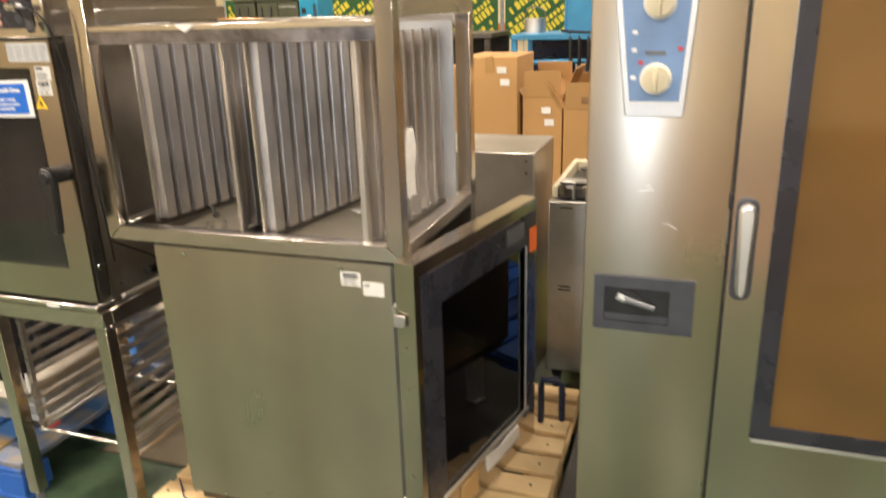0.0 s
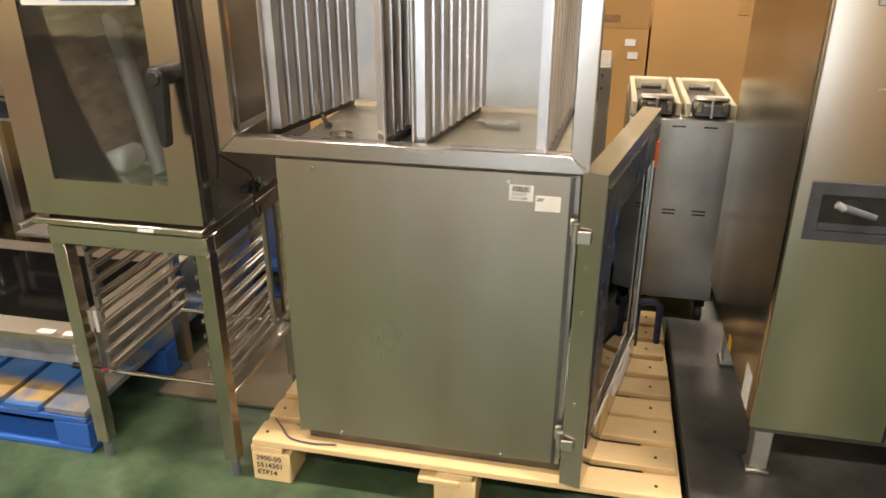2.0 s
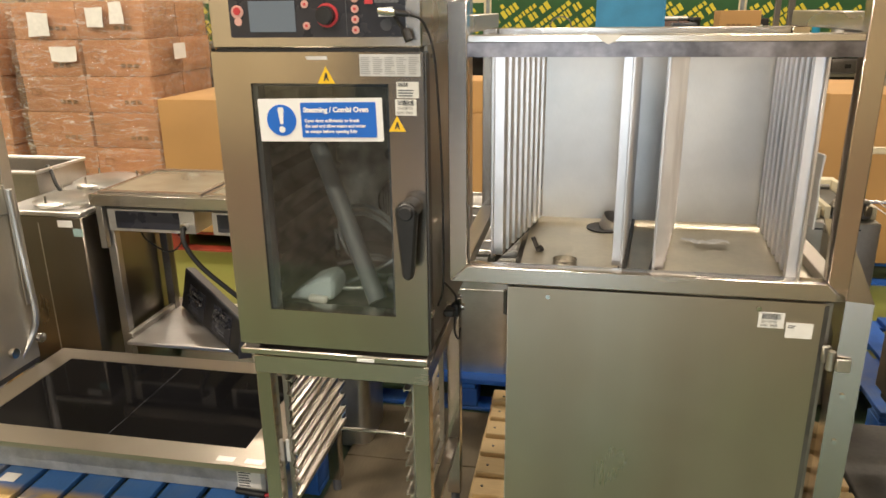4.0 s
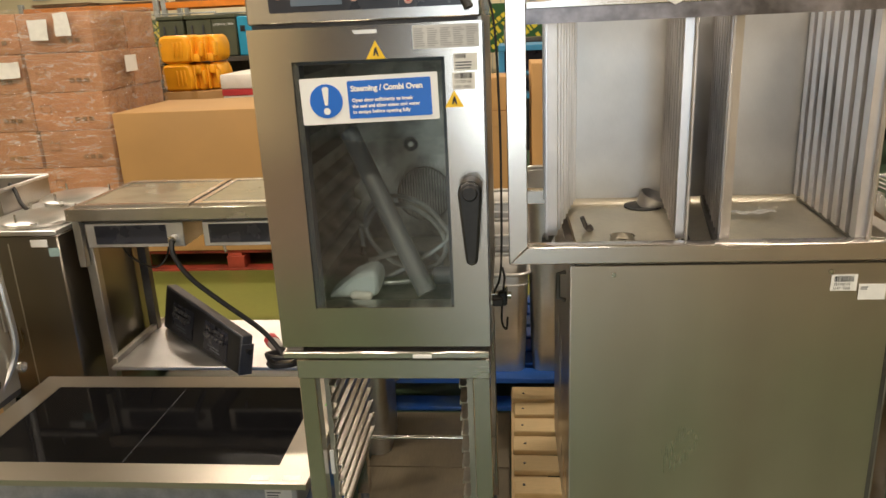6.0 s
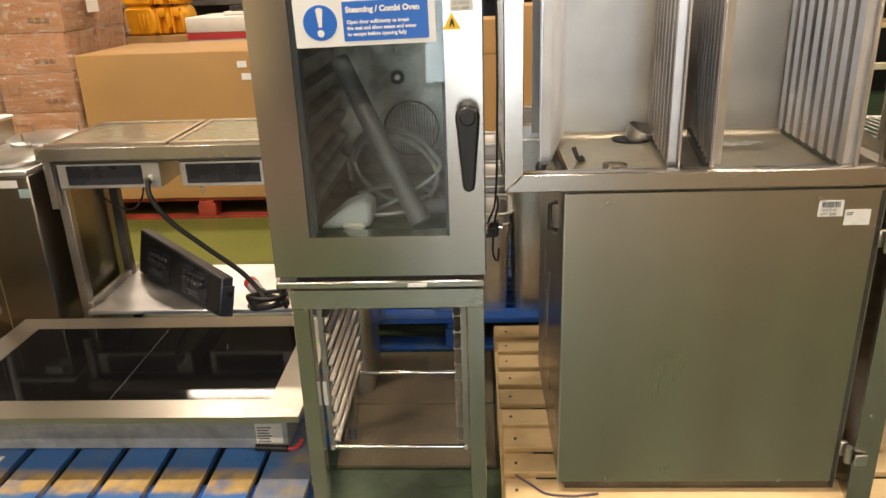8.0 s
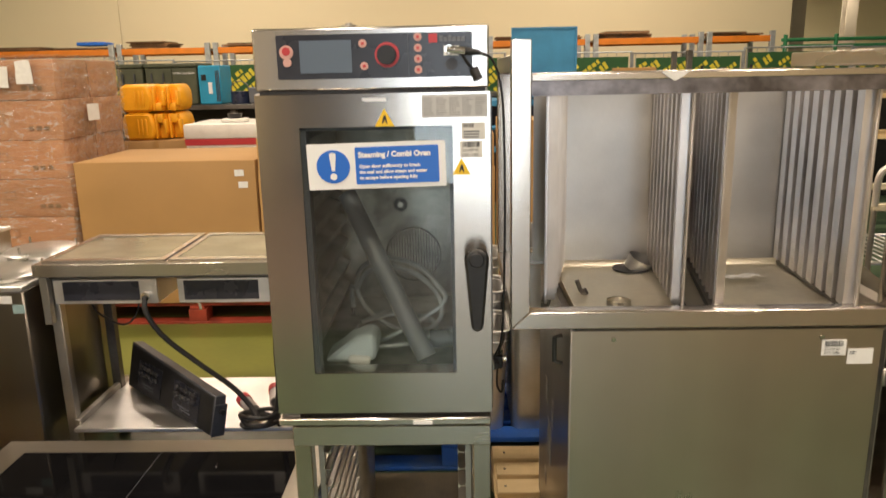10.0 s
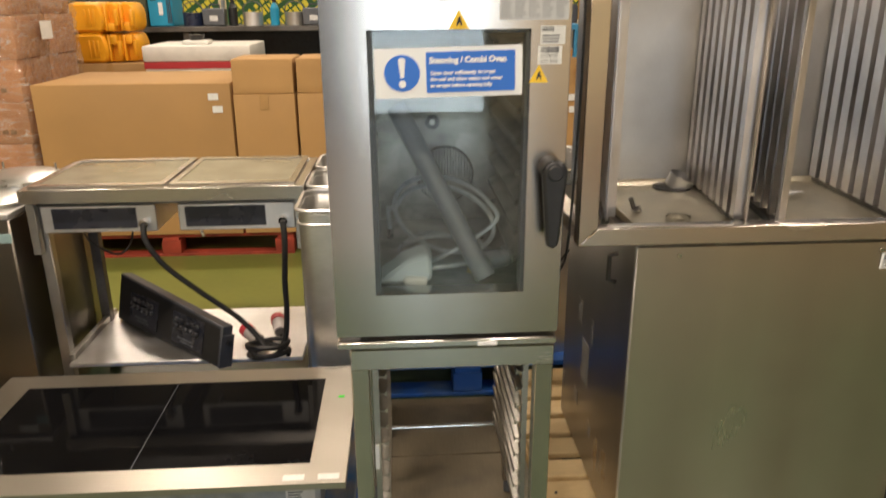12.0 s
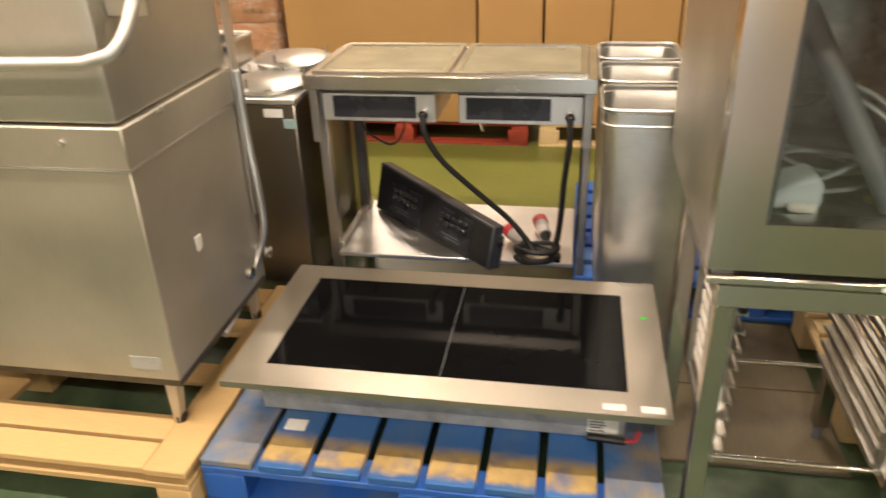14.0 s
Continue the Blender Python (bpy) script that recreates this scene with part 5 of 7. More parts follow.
part("face", prism([(0.01, 0.008), (LEN - 0.01, 0.008), (LEN - 0.01, 0.155), (0.01, 0.195)], 0.002, Matrix.Translation((0, -0.002, 0))), BLACK, cb)
for x in (0.19, 0.51):
    part("recess", box(x - 0.09, x + 0.12, -0.0045, -0.0022, 0.022, 0.148), PANEL_BLACK, cb)
    for k in range(5):
        for j in range(2):
            part("switch", box(x - 0.068 + 0.034 * k, x - 0.040 + 0.034 * k, -0.022 + 0.006 * j, -0.0045, 0.086 + 0.026 * j, 0.107 + 0.026 * j, 0.005), GLOSS_BLACK, cb, "small glossy switch")
    part("maker_bars", boxes((x - 0.05, x + 0.05, -0.0055, -0.0045, 0.046, 0.052), (x - 0.03, x + 0.06, -0.0055, -0.0045, 0.034, 0.039)), GREY_PLASTIC, cb)
part("end_flange", box(LEN, LEN + 0.006, -0.004, 0.055, 0.0, 0.13, 0.002), SLATE, cb)
part("side_knob", rod((LEN, 0.03, 0.10), (LEN + 0.02, 0.03, 0.10), 0.012), BLACK, cb)

pc = thing("power_cable", (-2.6, 2.85, 0.222), "black power cables with coiled ends and pale plugs on the shelf", "cable")
part("lead", tube([(-2.995, 2.70, 0.782), (-2.985, 2.68, 0.72), (-2.93, 2.69, 0.62), (-2.82, 2.72, 0.50), (-2.70, 2.75, 0.38), (-2.63, 2.74, 0.30), (-2.60, 2.72, 0.26)], 0.011), CABLE, pc, "thick black lead")
part("lead", tube([(-2.49, 2.70, 0.782), (-2.487, 2.685, 0.70), (-2.50, 2.70, 0.55), (-2.505, 2.72, 0.42), (-2.515, 2.72, 0.32), (-2.53, 2.71, 0.27)], 0.011), CABLE, pc, "thick black lead")
coil = []
for k in range(34):
    a = 2 * math.pi * k / 11
    coil.append((-2.585 + (0.075 + 0.012 * math.sin(k * 1.7)) * math.cos(a), 2.700 + 0.06 * math.sin(a), 0.236 + 0.0018 * k + 0.008 * math.sin(k * 0.9)))
part("coil", tube(coil, 0.009, steps=3), CABLE, pc, "coiled black cable")
for px, py, dx, dy in ((-2.64, 2.80, -0.62, 0.78), (-2.565, 2.88, -0.25, 0.97)):
    d = Vector((dx, dy, 0.16)).normalized()
    a = Vector((px, py, 0.252))
    pl = part("plug", rod(a, a + d * 0.085, 0.027, seg=16), PLUG_PALE, pc, "pale industrial plug")
    part("plug_ring", rod(a + d * 0.078, a + d * 0.11, 0.030, seg=16), RED, pl, "red plug collar")
    part("plug_tail", rod(a - d * 0.035, a, 0.013, seg=12, r2=0.022), BLACK, pl)
# ---- plate dispenser and basin behind it ----
pd = thing("plate_dispenser", (-3.62, 2.95, 0), "steel plate dispenser cabinet with two round lids", "plate dispenser")
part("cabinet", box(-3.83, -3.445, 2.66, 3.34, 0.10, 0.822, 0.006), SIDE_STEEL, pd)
part("cabinet_top", box(-3.84, -3.44, 2.65, 3.35, 0.823, 0.845, 0.004), STEEL_PALE, pd)
part("door_seam", box(-3.66, -3.655, 2.6585, 2.66, 0.12, 0.79), STEEL_PALE, pd)
for x in (-3.80, -3.50):
    for y in (2.70, 3.28):
        part("caster", rod((x, y, 0.0), (x, y, 0.10), 0.022), BLACK, pd)
LID_STEEL = mat("brushed_lid_steel", (0.80, 0.79, 0.76), 0.30, 1.0, 0.1, 9.0, (1, 20, 1), 0.05, 40, rvary=0.1)
for y, z in ((3.10, 0.884), (2.82, 0.862)):
    ld = part("lid", rod((-3.60, y, 0.846), (-3.60, y, z), 0.142, rod((-3.60, y, z), (-3.60, y, z + 0.010), 0.158, seg=40, r2=0.138), 40), LID_STEEL, pd, "round polished lid")
    for a in (20, 140, 260):
        part("lid_pin", rod((-3.60 + 0.135 * math.cos(radians(a)), y + 0.135 * math.sin(radians(a)), z), (-3.60 + 0.135 * math.cos(radians(a)), y + 0.135 * math.sin(radians(a)), z + 0.04), 0.005), CHROME, ld)
q = part("label", box(-3.56, -3.49, 2.657, 2.6595, 0.775, 0.805), PAPER, pd, "white label")
q = part("label", box(-3.49, -3.445, 2.657, 2.6595, 0.735, 0.77), mat("teal_label", (0.35, 0.5, 0.5), 0.5), pd, "pale teal label")
bs = thing("sink_basin", (-4.2, 3.12, 0), "steel basin unit with a dark well", "basin")
part("basin_wall", boxes((-4.55, -3.85, 2.93, 2.96, 0.60, 0.945), (-4.55, -3.85, 3.25, 3.28, 0.60, 0.945), (-4.55, -4.52, 2.96, 3.25, 0.60, 0.945), (-3.88, -3.85, 2.96, 3.25, 0.60, 0.945), (-4.52, -3.88, 2.96, 3.25, 0.60, 0.63)), STEEL_DULL, bs)
part("well_floor", box(-4.52, -3.88, 2.96, 3.25, 0.631, 0.636), STEEL_DARK, bs)
part("basin_rim", tube([(-4.55, 2.93, 0.947), (-3.85, 2.93, 0.947), (-3.85, 3.28, 0.947), (-4.55, 3.28, 0.947), (-4.55, 2.93, 0.947)], 0.010, curved=False), STEEL_PALE, bs)
for x in (-4.54, -3.90):
    for y in (2.94, 3.23):
        part("leg", box(x, x + 0.04, y, y + 0.04, 0.0, 0.60, 0.003), STEEL_DULL, bs)
part("lead", tube([(-3.88, 3.05, 0.955), (-3.84, 3.02, 0.93), (-3.80, 2.99, 0.875), (-3.74, 2.965, 0.852), (-3.60, 2.96, 0.852), (-3.47, 2.97, 0.852)], 0.009), CABLE, bs, "black cable")


# ---- steel bins ----
BIN_STEEL = mat("satin_polished_steel", (0.72, 0.71, 0.69), 0.34, 1.0, 0.12, 6.0, (1, 1, 12), 0.05, 40, rvary=0.12)

def bin_(x0, x1, y0, y1, z0, z1, label):
    b = bmesh.new()
    c = Matrix.Translation(((x0 + x1) / 2, (y0 + y1) / 2, 0))
    w, d = (x1 - x0) / 2, (y1 - y0) / 2
    rings = []
    for s, z in ((0.90, z0), (1.0, z1 - 0.05), (1.0, z1), (1.04, z1 + 0.003), (1.04, z1 - 0.006), (0.985, z1 - 0.012), (0.97, z1 - 0.10), (0.90, z0 + 0.02)):
        rings.append([b.verts.new(c @ Vector((x * s, y * s, z))) for x, y in rounded(-w, w, -d, d, 0.045, 4)])
    for A, B in zip(rings, rings[1:]):
        for k in range(len(A)):
            b.faces.new((A[k], A[(k + 1) % len(A)], B[(k + 1) % len(A)], B[k]))
    b.faces.new(rings[0][::-1])
    b.faces.new(rings[-1])
    bmesh.ops.recalc_face_normals(b, faces=b.faces)
    t = thing("steel_bin", ((x0 + x1) / 2, (y0 + y1) / 2, z0), label, "bin", "steel bins")
    part("tub", b, BIN_STEEL, t, sharp=50)
    loop = [c @ Vector((x * 1.035, y * 1.035, z1 + 0.002)) for x, y in rounded(-w, w, -d, d, 0.045, 4)]
    part("rim", tube(loop + loop[:1], 0.007, curved=False), BIN_STEEL, t, "rolled shiny rim")
    part("bead", tube([c @ Vector((x * 1.008, y * 1.008, z1 - 0.045)) for x, y in rounded(-w, w, -d, d, 0.045, 4)], 0.004, curved=False), BIN_STEEL, t)


for y in (2.38, 2.70, 3.02):
    bin_(-2.392, -2.105, y, y + 0.27, 0.002 if y < 2.6 else 0.152, 0.905, "deep polished steel bin with rolled rim")
for k, y in enumerate((2.84, 3.14, 3.44)):
    bin_(-1.93, -1.585, y - 0.045, y + 0.225, 0.152, 0.585 + 0.075 * k, "deep polished steel bin on blue pallet")
bin_(-1.582, -1.30, 2.79, 3.25, 0.152, 0.93, "tall polished steel bin on blue pallet")

# ---- hood dishwasher ----
dw = thing("dishwasher", (-3.95, 2.1, 0.15), "dull stainless steel hood dishwasher on pale pallet", "dishwasher")
DX0, DX1, DY0, DY1 = -4.42, -3.505, 1.745, 2.36
part("cabinet", box(DX0, DX1, DY0, DY1, 0.31, 0.925, 0.004), DISH_STEEL, dw)
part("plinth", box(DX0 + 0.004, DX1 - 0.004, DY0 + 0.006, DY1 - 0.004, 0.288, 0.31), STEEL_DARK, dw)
part("tank_rim", box(DX0 - 0.004, DX1 + 0.004, DY0 - 0.004, DY1 + 0.004, 0.927, 1.032, 0.004), DISH_STEEL, dw)
part("seam", box(DX0 - 0.006, DX1 + 0.006, DY0 - 0.006, DY1, 0.9245, 0.9275), STEEL_PALE, dw)
hd = bmesh.new()
box(DX0 + 0.005, DX1 - 0.005, DY0 + 0.002, DY1 - 0.02, 1.034, 1.62, 0.02, hd, seg=2)
part("hood", hd, DISH_STEEL, dw, "lifting steel hood")
hb = tube([(DX0 + 0.05, 1.655, 1.195), (-3.60, 1.655, 1.20), (-3.47, 1.66, 1.208), (-3.415, 1.68, 1.235), (-3.395, 1.73, 1.31), (-3.40, 1.80, 1.42), (-3.44, 1.92, 1.54), (-3.50, 1.98, 1.57)], 0.015, seg=12)
part("handle_bar", hb, STEEL_PALE, dw, "bent tubular handle")
part("handle_bracket", box(DX1 - 0.004, DX1 + 0.10, 1.80, 1.815, 1.27, 1.40, 0.003), DISH_STEEL, dw)
for z in (0.995,):
    for x in (-3.66, -3.9):
        part("catch", rod((x, DY0 - 0.004, z), (x, DY0 - 0.014, z), 0.006), STEEL_PALE, dw)
part("catch", boxes((DX1 + 0.004, DX1 + 0.012, 1.90, 1.93, 1.02, 1.035), bev=0.002), STEEL_PALE, dw)
for x in (DX0 + 0.02, DX1 - 0.055):
    for y in (DY0 + 0.01, DY1 - 0.05):
        lg = part("leg", prism([(0, 0.0), (0.018, 0.0), (0.034, 0.138), (-0.002, 0.138)], 0.034, Matrix.Translation((x, y, 0.15))), DISH_STEEL, dw)
        part("foot", rod((x + 0.012, y + 0.017, 0.151), (x + 0.012, y + 0.017, 0.172), 0.018), BLACK, lg)
q = part("rating_plate", box(-3.64, -3.55, DY0 - 0.0015, DY0, 0.345, 0.385), mat("silver_label", (0.62, 0.62, 0.6), 0.4, 0.3), dw, "silver rating plate")
part("side_socket", box(DX1, DX1 + 0.006, 1.96, 1.99, 0.60, 0.645, 0.002), WHITE_PLASTIC, dw)
part("water_pipe", tube([(DX1 + 0.02, 2.34, 1.02), (DX1 + 0.02, 2.345, 0.80), (DX1 + 0.03, 2.34, 0.66), (DX1 + 0.03, 2.34, 0.50), (DX1 + 0.0, 2.32, 0.40), (DX1 - 0.02, 2.2, 0.30), (DX1 - 0.02, 2.05, 0.26)], 0.013), STEEL_PALE, dw, "pale water pipe down the back corner")
part("corner_trim", box(DX1 + 0.006, DX1 + 0.012, DY1 - 0.03, DY1 + 0.02, 0.55, 1.60), STEEL_PALE, dw)
for y in (2.2, 2.35):
    part("pipe_joint", rod((DX1 + 0.018, y, 0.40), (DX1 + 0.035, y, 0.40), 0.02), CHROME, dw)

# ---- tall combi oven on the black pallet ----
tl = thing("tall_combi_oven", (0.1, 2.1, 0.13), "tall stainless steel combi oven, reflections painted into its bronze door glass", "oven")
VX0, VX1, VY0, VY1, VZ0, VZ1 = -0.305, 0.66, 1.648, 2.50, 0.385, 2.02
part("body", boxes((VX0, 0.0, VY0 + 0.012, VY1, VZ0, VZ1), bev=0.012), STEEL_V, tl)
part("front_panel", box(VX0 + 0.003, 0.0, VY0, VY0 + 0.0118, VZ0, VZ1, 0.005, seg=2), PANEL_STEEL, tl, "brushed steel control column")
part("cavity", boxes((0.002, VX1, VY1 - 0.06, VY1, VZ0, VZ1), (VX1 - 0.04, VX1, VY0 + 0.07, VY1 - 0.06, VZ0, VZ1), (0.002, VX1 - 0.04, VY0 + 0.07, VY1 - 0.06, VZ1 - 0.06, VZ1), (0.002, VX1 - 0.04, VY0 + 0.07, VY1 - 0.06, VZ0, VZ0 + 0.1)), STEEL_DULL, tl)
for k in range(14):
    part("rack_rail", box(0.03, 0.05, 1.76, 2.4, 0.60 + 0.09 * k, 0.612 + 0.09 * k), CAVITY, tl)
td = bmesh.new()
for s in ((0.006, 0.088, VY0, VY0 + 0.06, VZ0, VZ1), (0.60, VX1, VY0, VY0 + 0.06, VZ0, VZ1), (0.088, 0.60, VY0, VY0 + 0.06, VZ0, 0.665), (0.088, 0.60, VY0, VY0 + 0.06, 1.90, VZ1)):
    box(*s, bm=td)
bmesh.ops.remove_doubles(td, verts=td.verts, dist=0.0005)
tdoor = part("door", td, STEEL_V, tl, "brushed steel door with large window", sharp=20)
part("glass_border", boxes((0.086, 0.125, VY0 - 0.005, VY0 - 0.0005, 0.665, 1.91), (0.125, 0.61, VY0 - 0.005, VY0 - 0.0005, 0.665, 0.70), (0.575, 0.61, VY0 - 0.005, VY0 - 0.0005, 0.70, 1.91)), PANEL_BLACK, tdoor, "dark blue border printed on the glass")
part("glass", box(0.088, 0.60, VY0 + 0.001, VY0 + 0.006, 0.665, 1.90), TALL_GLASS, tdoor, "bronze tinted door glass with brown reflections painted into the tint")
part("glass_sill", box(0.09, 0.61, VY0 - 0.008, VY0 - 0.0005, 0.656, 0.664), STEEL_PALE, tdoor)
part("hinge_gap", box(-0.0005, 0.0055, VY0 + 0.004, VY0 + 0.05, VZ0, VZ1), BLACK, tl)
bz = [(-0.262, 1.95), (-0.262, 1.70), (-0.226, 1.393), (-0.222, 1.389), (-0.112, 1.389), (-0.108, 1.393), (-0.088, 1.70), (-0.088, 1.95)]
bezel = part("control_bezel", prism(bz, 0.006, Matrix.Translation((0, VY0 - 0.006, 0)), bev=0.002), STEEL_PALE, tl, "raised steel bezel")
fi = [(-0.249, 1.94), (-0.249, 1.70), (-0.218, 1.422), (-0.118, 1.422), (-0.101, 1.70), (-0.101, 1.94)]
film = part("control_film", prism(fi, 0.0015, Matrix.Translation((0, VY0 - 0.0075, 0))), BLUE_FILM, bezel, "blue control film")
part("film_edge", prism([(-0.253, 1.945), (-0.253, 1.70), (-0.221, 1.418), (-0.115, 1.418), (-0.097, 1.70), (-0.097, 1.945)], 0.001, Matrix.Translation((0, VY0 - 0.0068, 0))), SIGN_WHITE, bezel)
for z in (1.468, 1.616, 1.77):
    k = part("knob_ring", disc(-0.167, z, 0.032, VY0 - 0.009, 0.0015), WHITE_PLASTIC, bezel)
    k = part("knob", disc(-0.167, z, 0.026, VY0 - 0.026, 0.017), CREAM, bezel, "cream rotary knob")
    part("knob_grip", boxes((-0.171, -0.163, VY0 - 0.033, VY0 - 0.026, z - 0.024, z + 0.024), bev=0.002), CREAM, k)
    part("mark", boxes((-0.19, -0.15, VY0 - 0.0085, VY0 - 0.0076, z + 0.047, z + 0.055)), GREY_PLASTIC, bezel)
part("mark", boxes((-0.222, -0.122, VY0 - 0.0085, VY0 - 0.0076, 1.700, 1.704)), SLATE, bezel)
for x, z, m_ in ((-0.212, 1.56, SIGN_WHITE), (-0.212, 1.525, SIGN_WHITE), (-0.212, 1.47, SIGN_WHITE), (-0.213, 1.655, RED), (-0.122, 1.527, RED), (-0.198, 1.50, RED), (-0.125, 1.74, SIGN_WHITE)):
    part("symbol", boxes((x - 0.005, x + 0.005, VY0 - 0.0085, VY0 - 0.0076, z - 0.004, z + 0.004)), m_, bezel)
ds = part("drawer_surround", boxes((-0.275, -0.056, VY0 - 0.008, VY0 - 0.0002, 1.005, 1.032), (-0.275, -0.056, VY0 - 0.008, VY0 - 0.0002, 0.90, 0.922), (-0.275, -0.252, VY0 - 0.008, VY0 - 0.0002, 0.922, 1.005), (-0.108, -0.056, VY0 - 0.008, VY0 - 0.0002, 0.922, 1.005)), SLATE, tl, "dark grey surround of a recessed valve")
part("recess", box(-0.252, -0.108, VY0 - 0.003, VY0 - 0.0004, 0.922, 1.005), BLACK, ds)
part("recess_shelf", box(-0.25, -0.11, VY0 - 0.006, VY0 - 0.003, 0.924, 0.94), SLATE, ds)
part("lever_hub", disc(-0.195, 0.972, 0.026, VY0 - 0.007, 0.004), BLACK, ds)
part("lever", rod((-0.215, VY0 - 0.014, 0.982), (-0.14, VY0 - 0.012, 0.962), 0.009, r2=0.007), GREY_PLASTIC, ds, "grey tap lever")
part("lever_tip", rod((-0.222, VY0 - 0.015, 0.987), (-0.205, VY0 - 0.014, 0.978), 0.009), GALV, ds, "white lever tip")
part("handle_base", prism(rounded(0.012, 0.056, 1.0, 1.225, 0.018), 0.008, Matrix.Translation((0, VY0 - 0.008, 0))), SLATE, tdoor)
part("handle", prism([(0.016, 1.205), (0.024, 1.218), (0.044, 1.218), (0.050, 1.205), (0.046, 1.03), (0.040, 1.015), (0.028, 1.015), (0.022, 1.03)], 0.03, Matrix.Translation((0, VY0 - 0.042, 0)), bev=0.006), STEEL_PALE, tdoor, "silver lever handle")
part("latch", box(-0.004, 0.006, VY0 - 0.006, VY0, 1.20, 1.235, 0.002), BLACK, tl)
for x, y in ((-0.245, 1.80), (0.57, 1.80), (-0.245, 2.36), (0.57, 2.36)):
    lg = part("leg", box(x, x + 0.05, y, y + 0.05, 0.145, VZ0, 0.004), STEEL_PALE, tl)
    part("foot", box(x - 0.008, x + 0.058, y - 0.008, y + 0.058, 0.131, 0.146, 0.004), STEEL_DULL, lg)
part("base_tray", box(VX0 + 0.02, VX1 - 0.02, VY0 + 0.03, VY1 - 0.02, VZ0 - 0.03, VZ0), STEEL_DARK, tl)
for a, b_ in (((-0.19, 1.228), (-0.158, 1.233)), ((-0.175, 1.24), (-0.165, 1.242)), ((-0.12, 1.155), (-0.105, 1.148)), ((-0.135, 1.158), (-0.118, 1.157))):
    part("scratch", prism([(a[0], a[1]), (b_[0], b_[1]), (b_[0], b_[1] + 0.002), (a[0], a[1] + 0.0012)], 0.0004, Matrix.Translation((0, VY0 - 0.0005, 0))), SIGN_WHITE, tl, "bright scratch in the steel")
q = part("side_sticker", box(VX0 - 0.001, VX0, 1.70, 1.77, 0.40, 0.50), PAPER, tl, "white sticker")
part("yellow_sticker", box(VX0 - 0.001, VX0, 1.99, 2.03, 0.395, 0.435), YELLOW, tl, "yellow warning sticker")
nb = thing("plastic_bracket", (-0.5, 2.42, 0.15), "navy plastic loop bracket standing on the pine pallet", "bracket")
part("loop", tube([(-0.545, 2.40, 0.152), (-0.545, 2.40, 0.30), (-0.54, 2.40, 0.325), (-0.49, 2.40, 0.33), (-0.47, 2.40, 0.315), (-0.468, 2.40, 0.17)], 0.012, curved=False), NAVY, nb)

# ---- fryer behind, and a steel cabinet beside it ----
BRASSY = mat("dull_bronze_metal", (0.30, 0.25, 0.17), 0.4, 1.0, 0.2, 20)
fy = thing("double_fryer", (-0.42, 3.2, 0), "steel double fryer on casters seen from the back", "fryer")
part("body", box(-0.62, -0.225, 2.88, 3.50, 0.115, 0.865, 0.004), STEEL_DULL, fy)
for k in range(3):
    for z in (0.835, 0.50, 0.485):
        part("vent_slot", box(-0.575 + 0.115 * k, -0.525 + 0.115 * k, 2.8785, 2.8805, z, z + 0.006), BLACK, fy)
for x0, x1 in ((-0.615, -0.43), (-0.415, -0.23)):
    t = part("tank_rim", boxes((x0, x0 + 0.022, 2.93, 3.48, 0.866, 0.915), (x1 - 0.022, x1, 2.93, 3.48, 0.866, 0.915), (x0 + 0.022, x1 - 0.022, 3.42, 3.48, 0.866, 0.915), bev=0.003), CREAM, fy, "pale tank rim")
    part("tank_well", box(x0 + 0.023, x1 - 0.023, 3.0, 3.418, 0.868, 0.872), STEEL_DARK, t)
    part("back_grip", rod((x0 + 0.05, 3.36, 0.895), (x1 - 0.05, 3.36, 0.895), 0.012), STEEL_DARK, t)
    part("element_head", box(x0 + 0.026, x1 - 0.026, 2.90, 2.99, 0.866, 0.925, 0.012), STEEL_DARK, fy, "dark heating element head")
    part("element_cap", box(x0 + 0.03, x1 - 0.03, 2.91, 2.96, 0.926, 0.944, 0.008), STEEL_DULL, fy)
    part("element_pin", rod(((x0 + x1) / 2, 2.892, 0.87), ((x0 + x1) / 2, 2.892, 0.94), 0.006), STEEL_PALE, fy)
    for e_ in (x0 + 0.034, x1 - 0.058):
        part("side_lug", box(e_, e_ + 0.024, 2.882, 2.899, 0.89, 0.93, 0.004), BRASSY, fy)
for x in (-0.58, -0.26):
    for y in (2.93, 3.44):
        part("caster", rod((x - 0.012, y, 0.04), (x + 0.012, y, 0.04), 0.04, box(x - 0.02, x + 0.02, y - 0.02, y + 0.02, 0.075, 0.116)), BLACK, fy, "black caster")
sc = thing("steel_cabinet", (-0.95, 3.1, 0), "riveted steel cabinet behind the wide oven", "cabinet")
part("body", box(-1.25, -0.70, 2.98, 3.40, 0.0, 1.035, 0.006), STEEL_DULL, sc)
for z in (0.95, 1.0):
    part("rivet", rod((-0.735, 2.98, z), (-0.735, 2.976, z), 0.006), STEEL_DARK, sc)


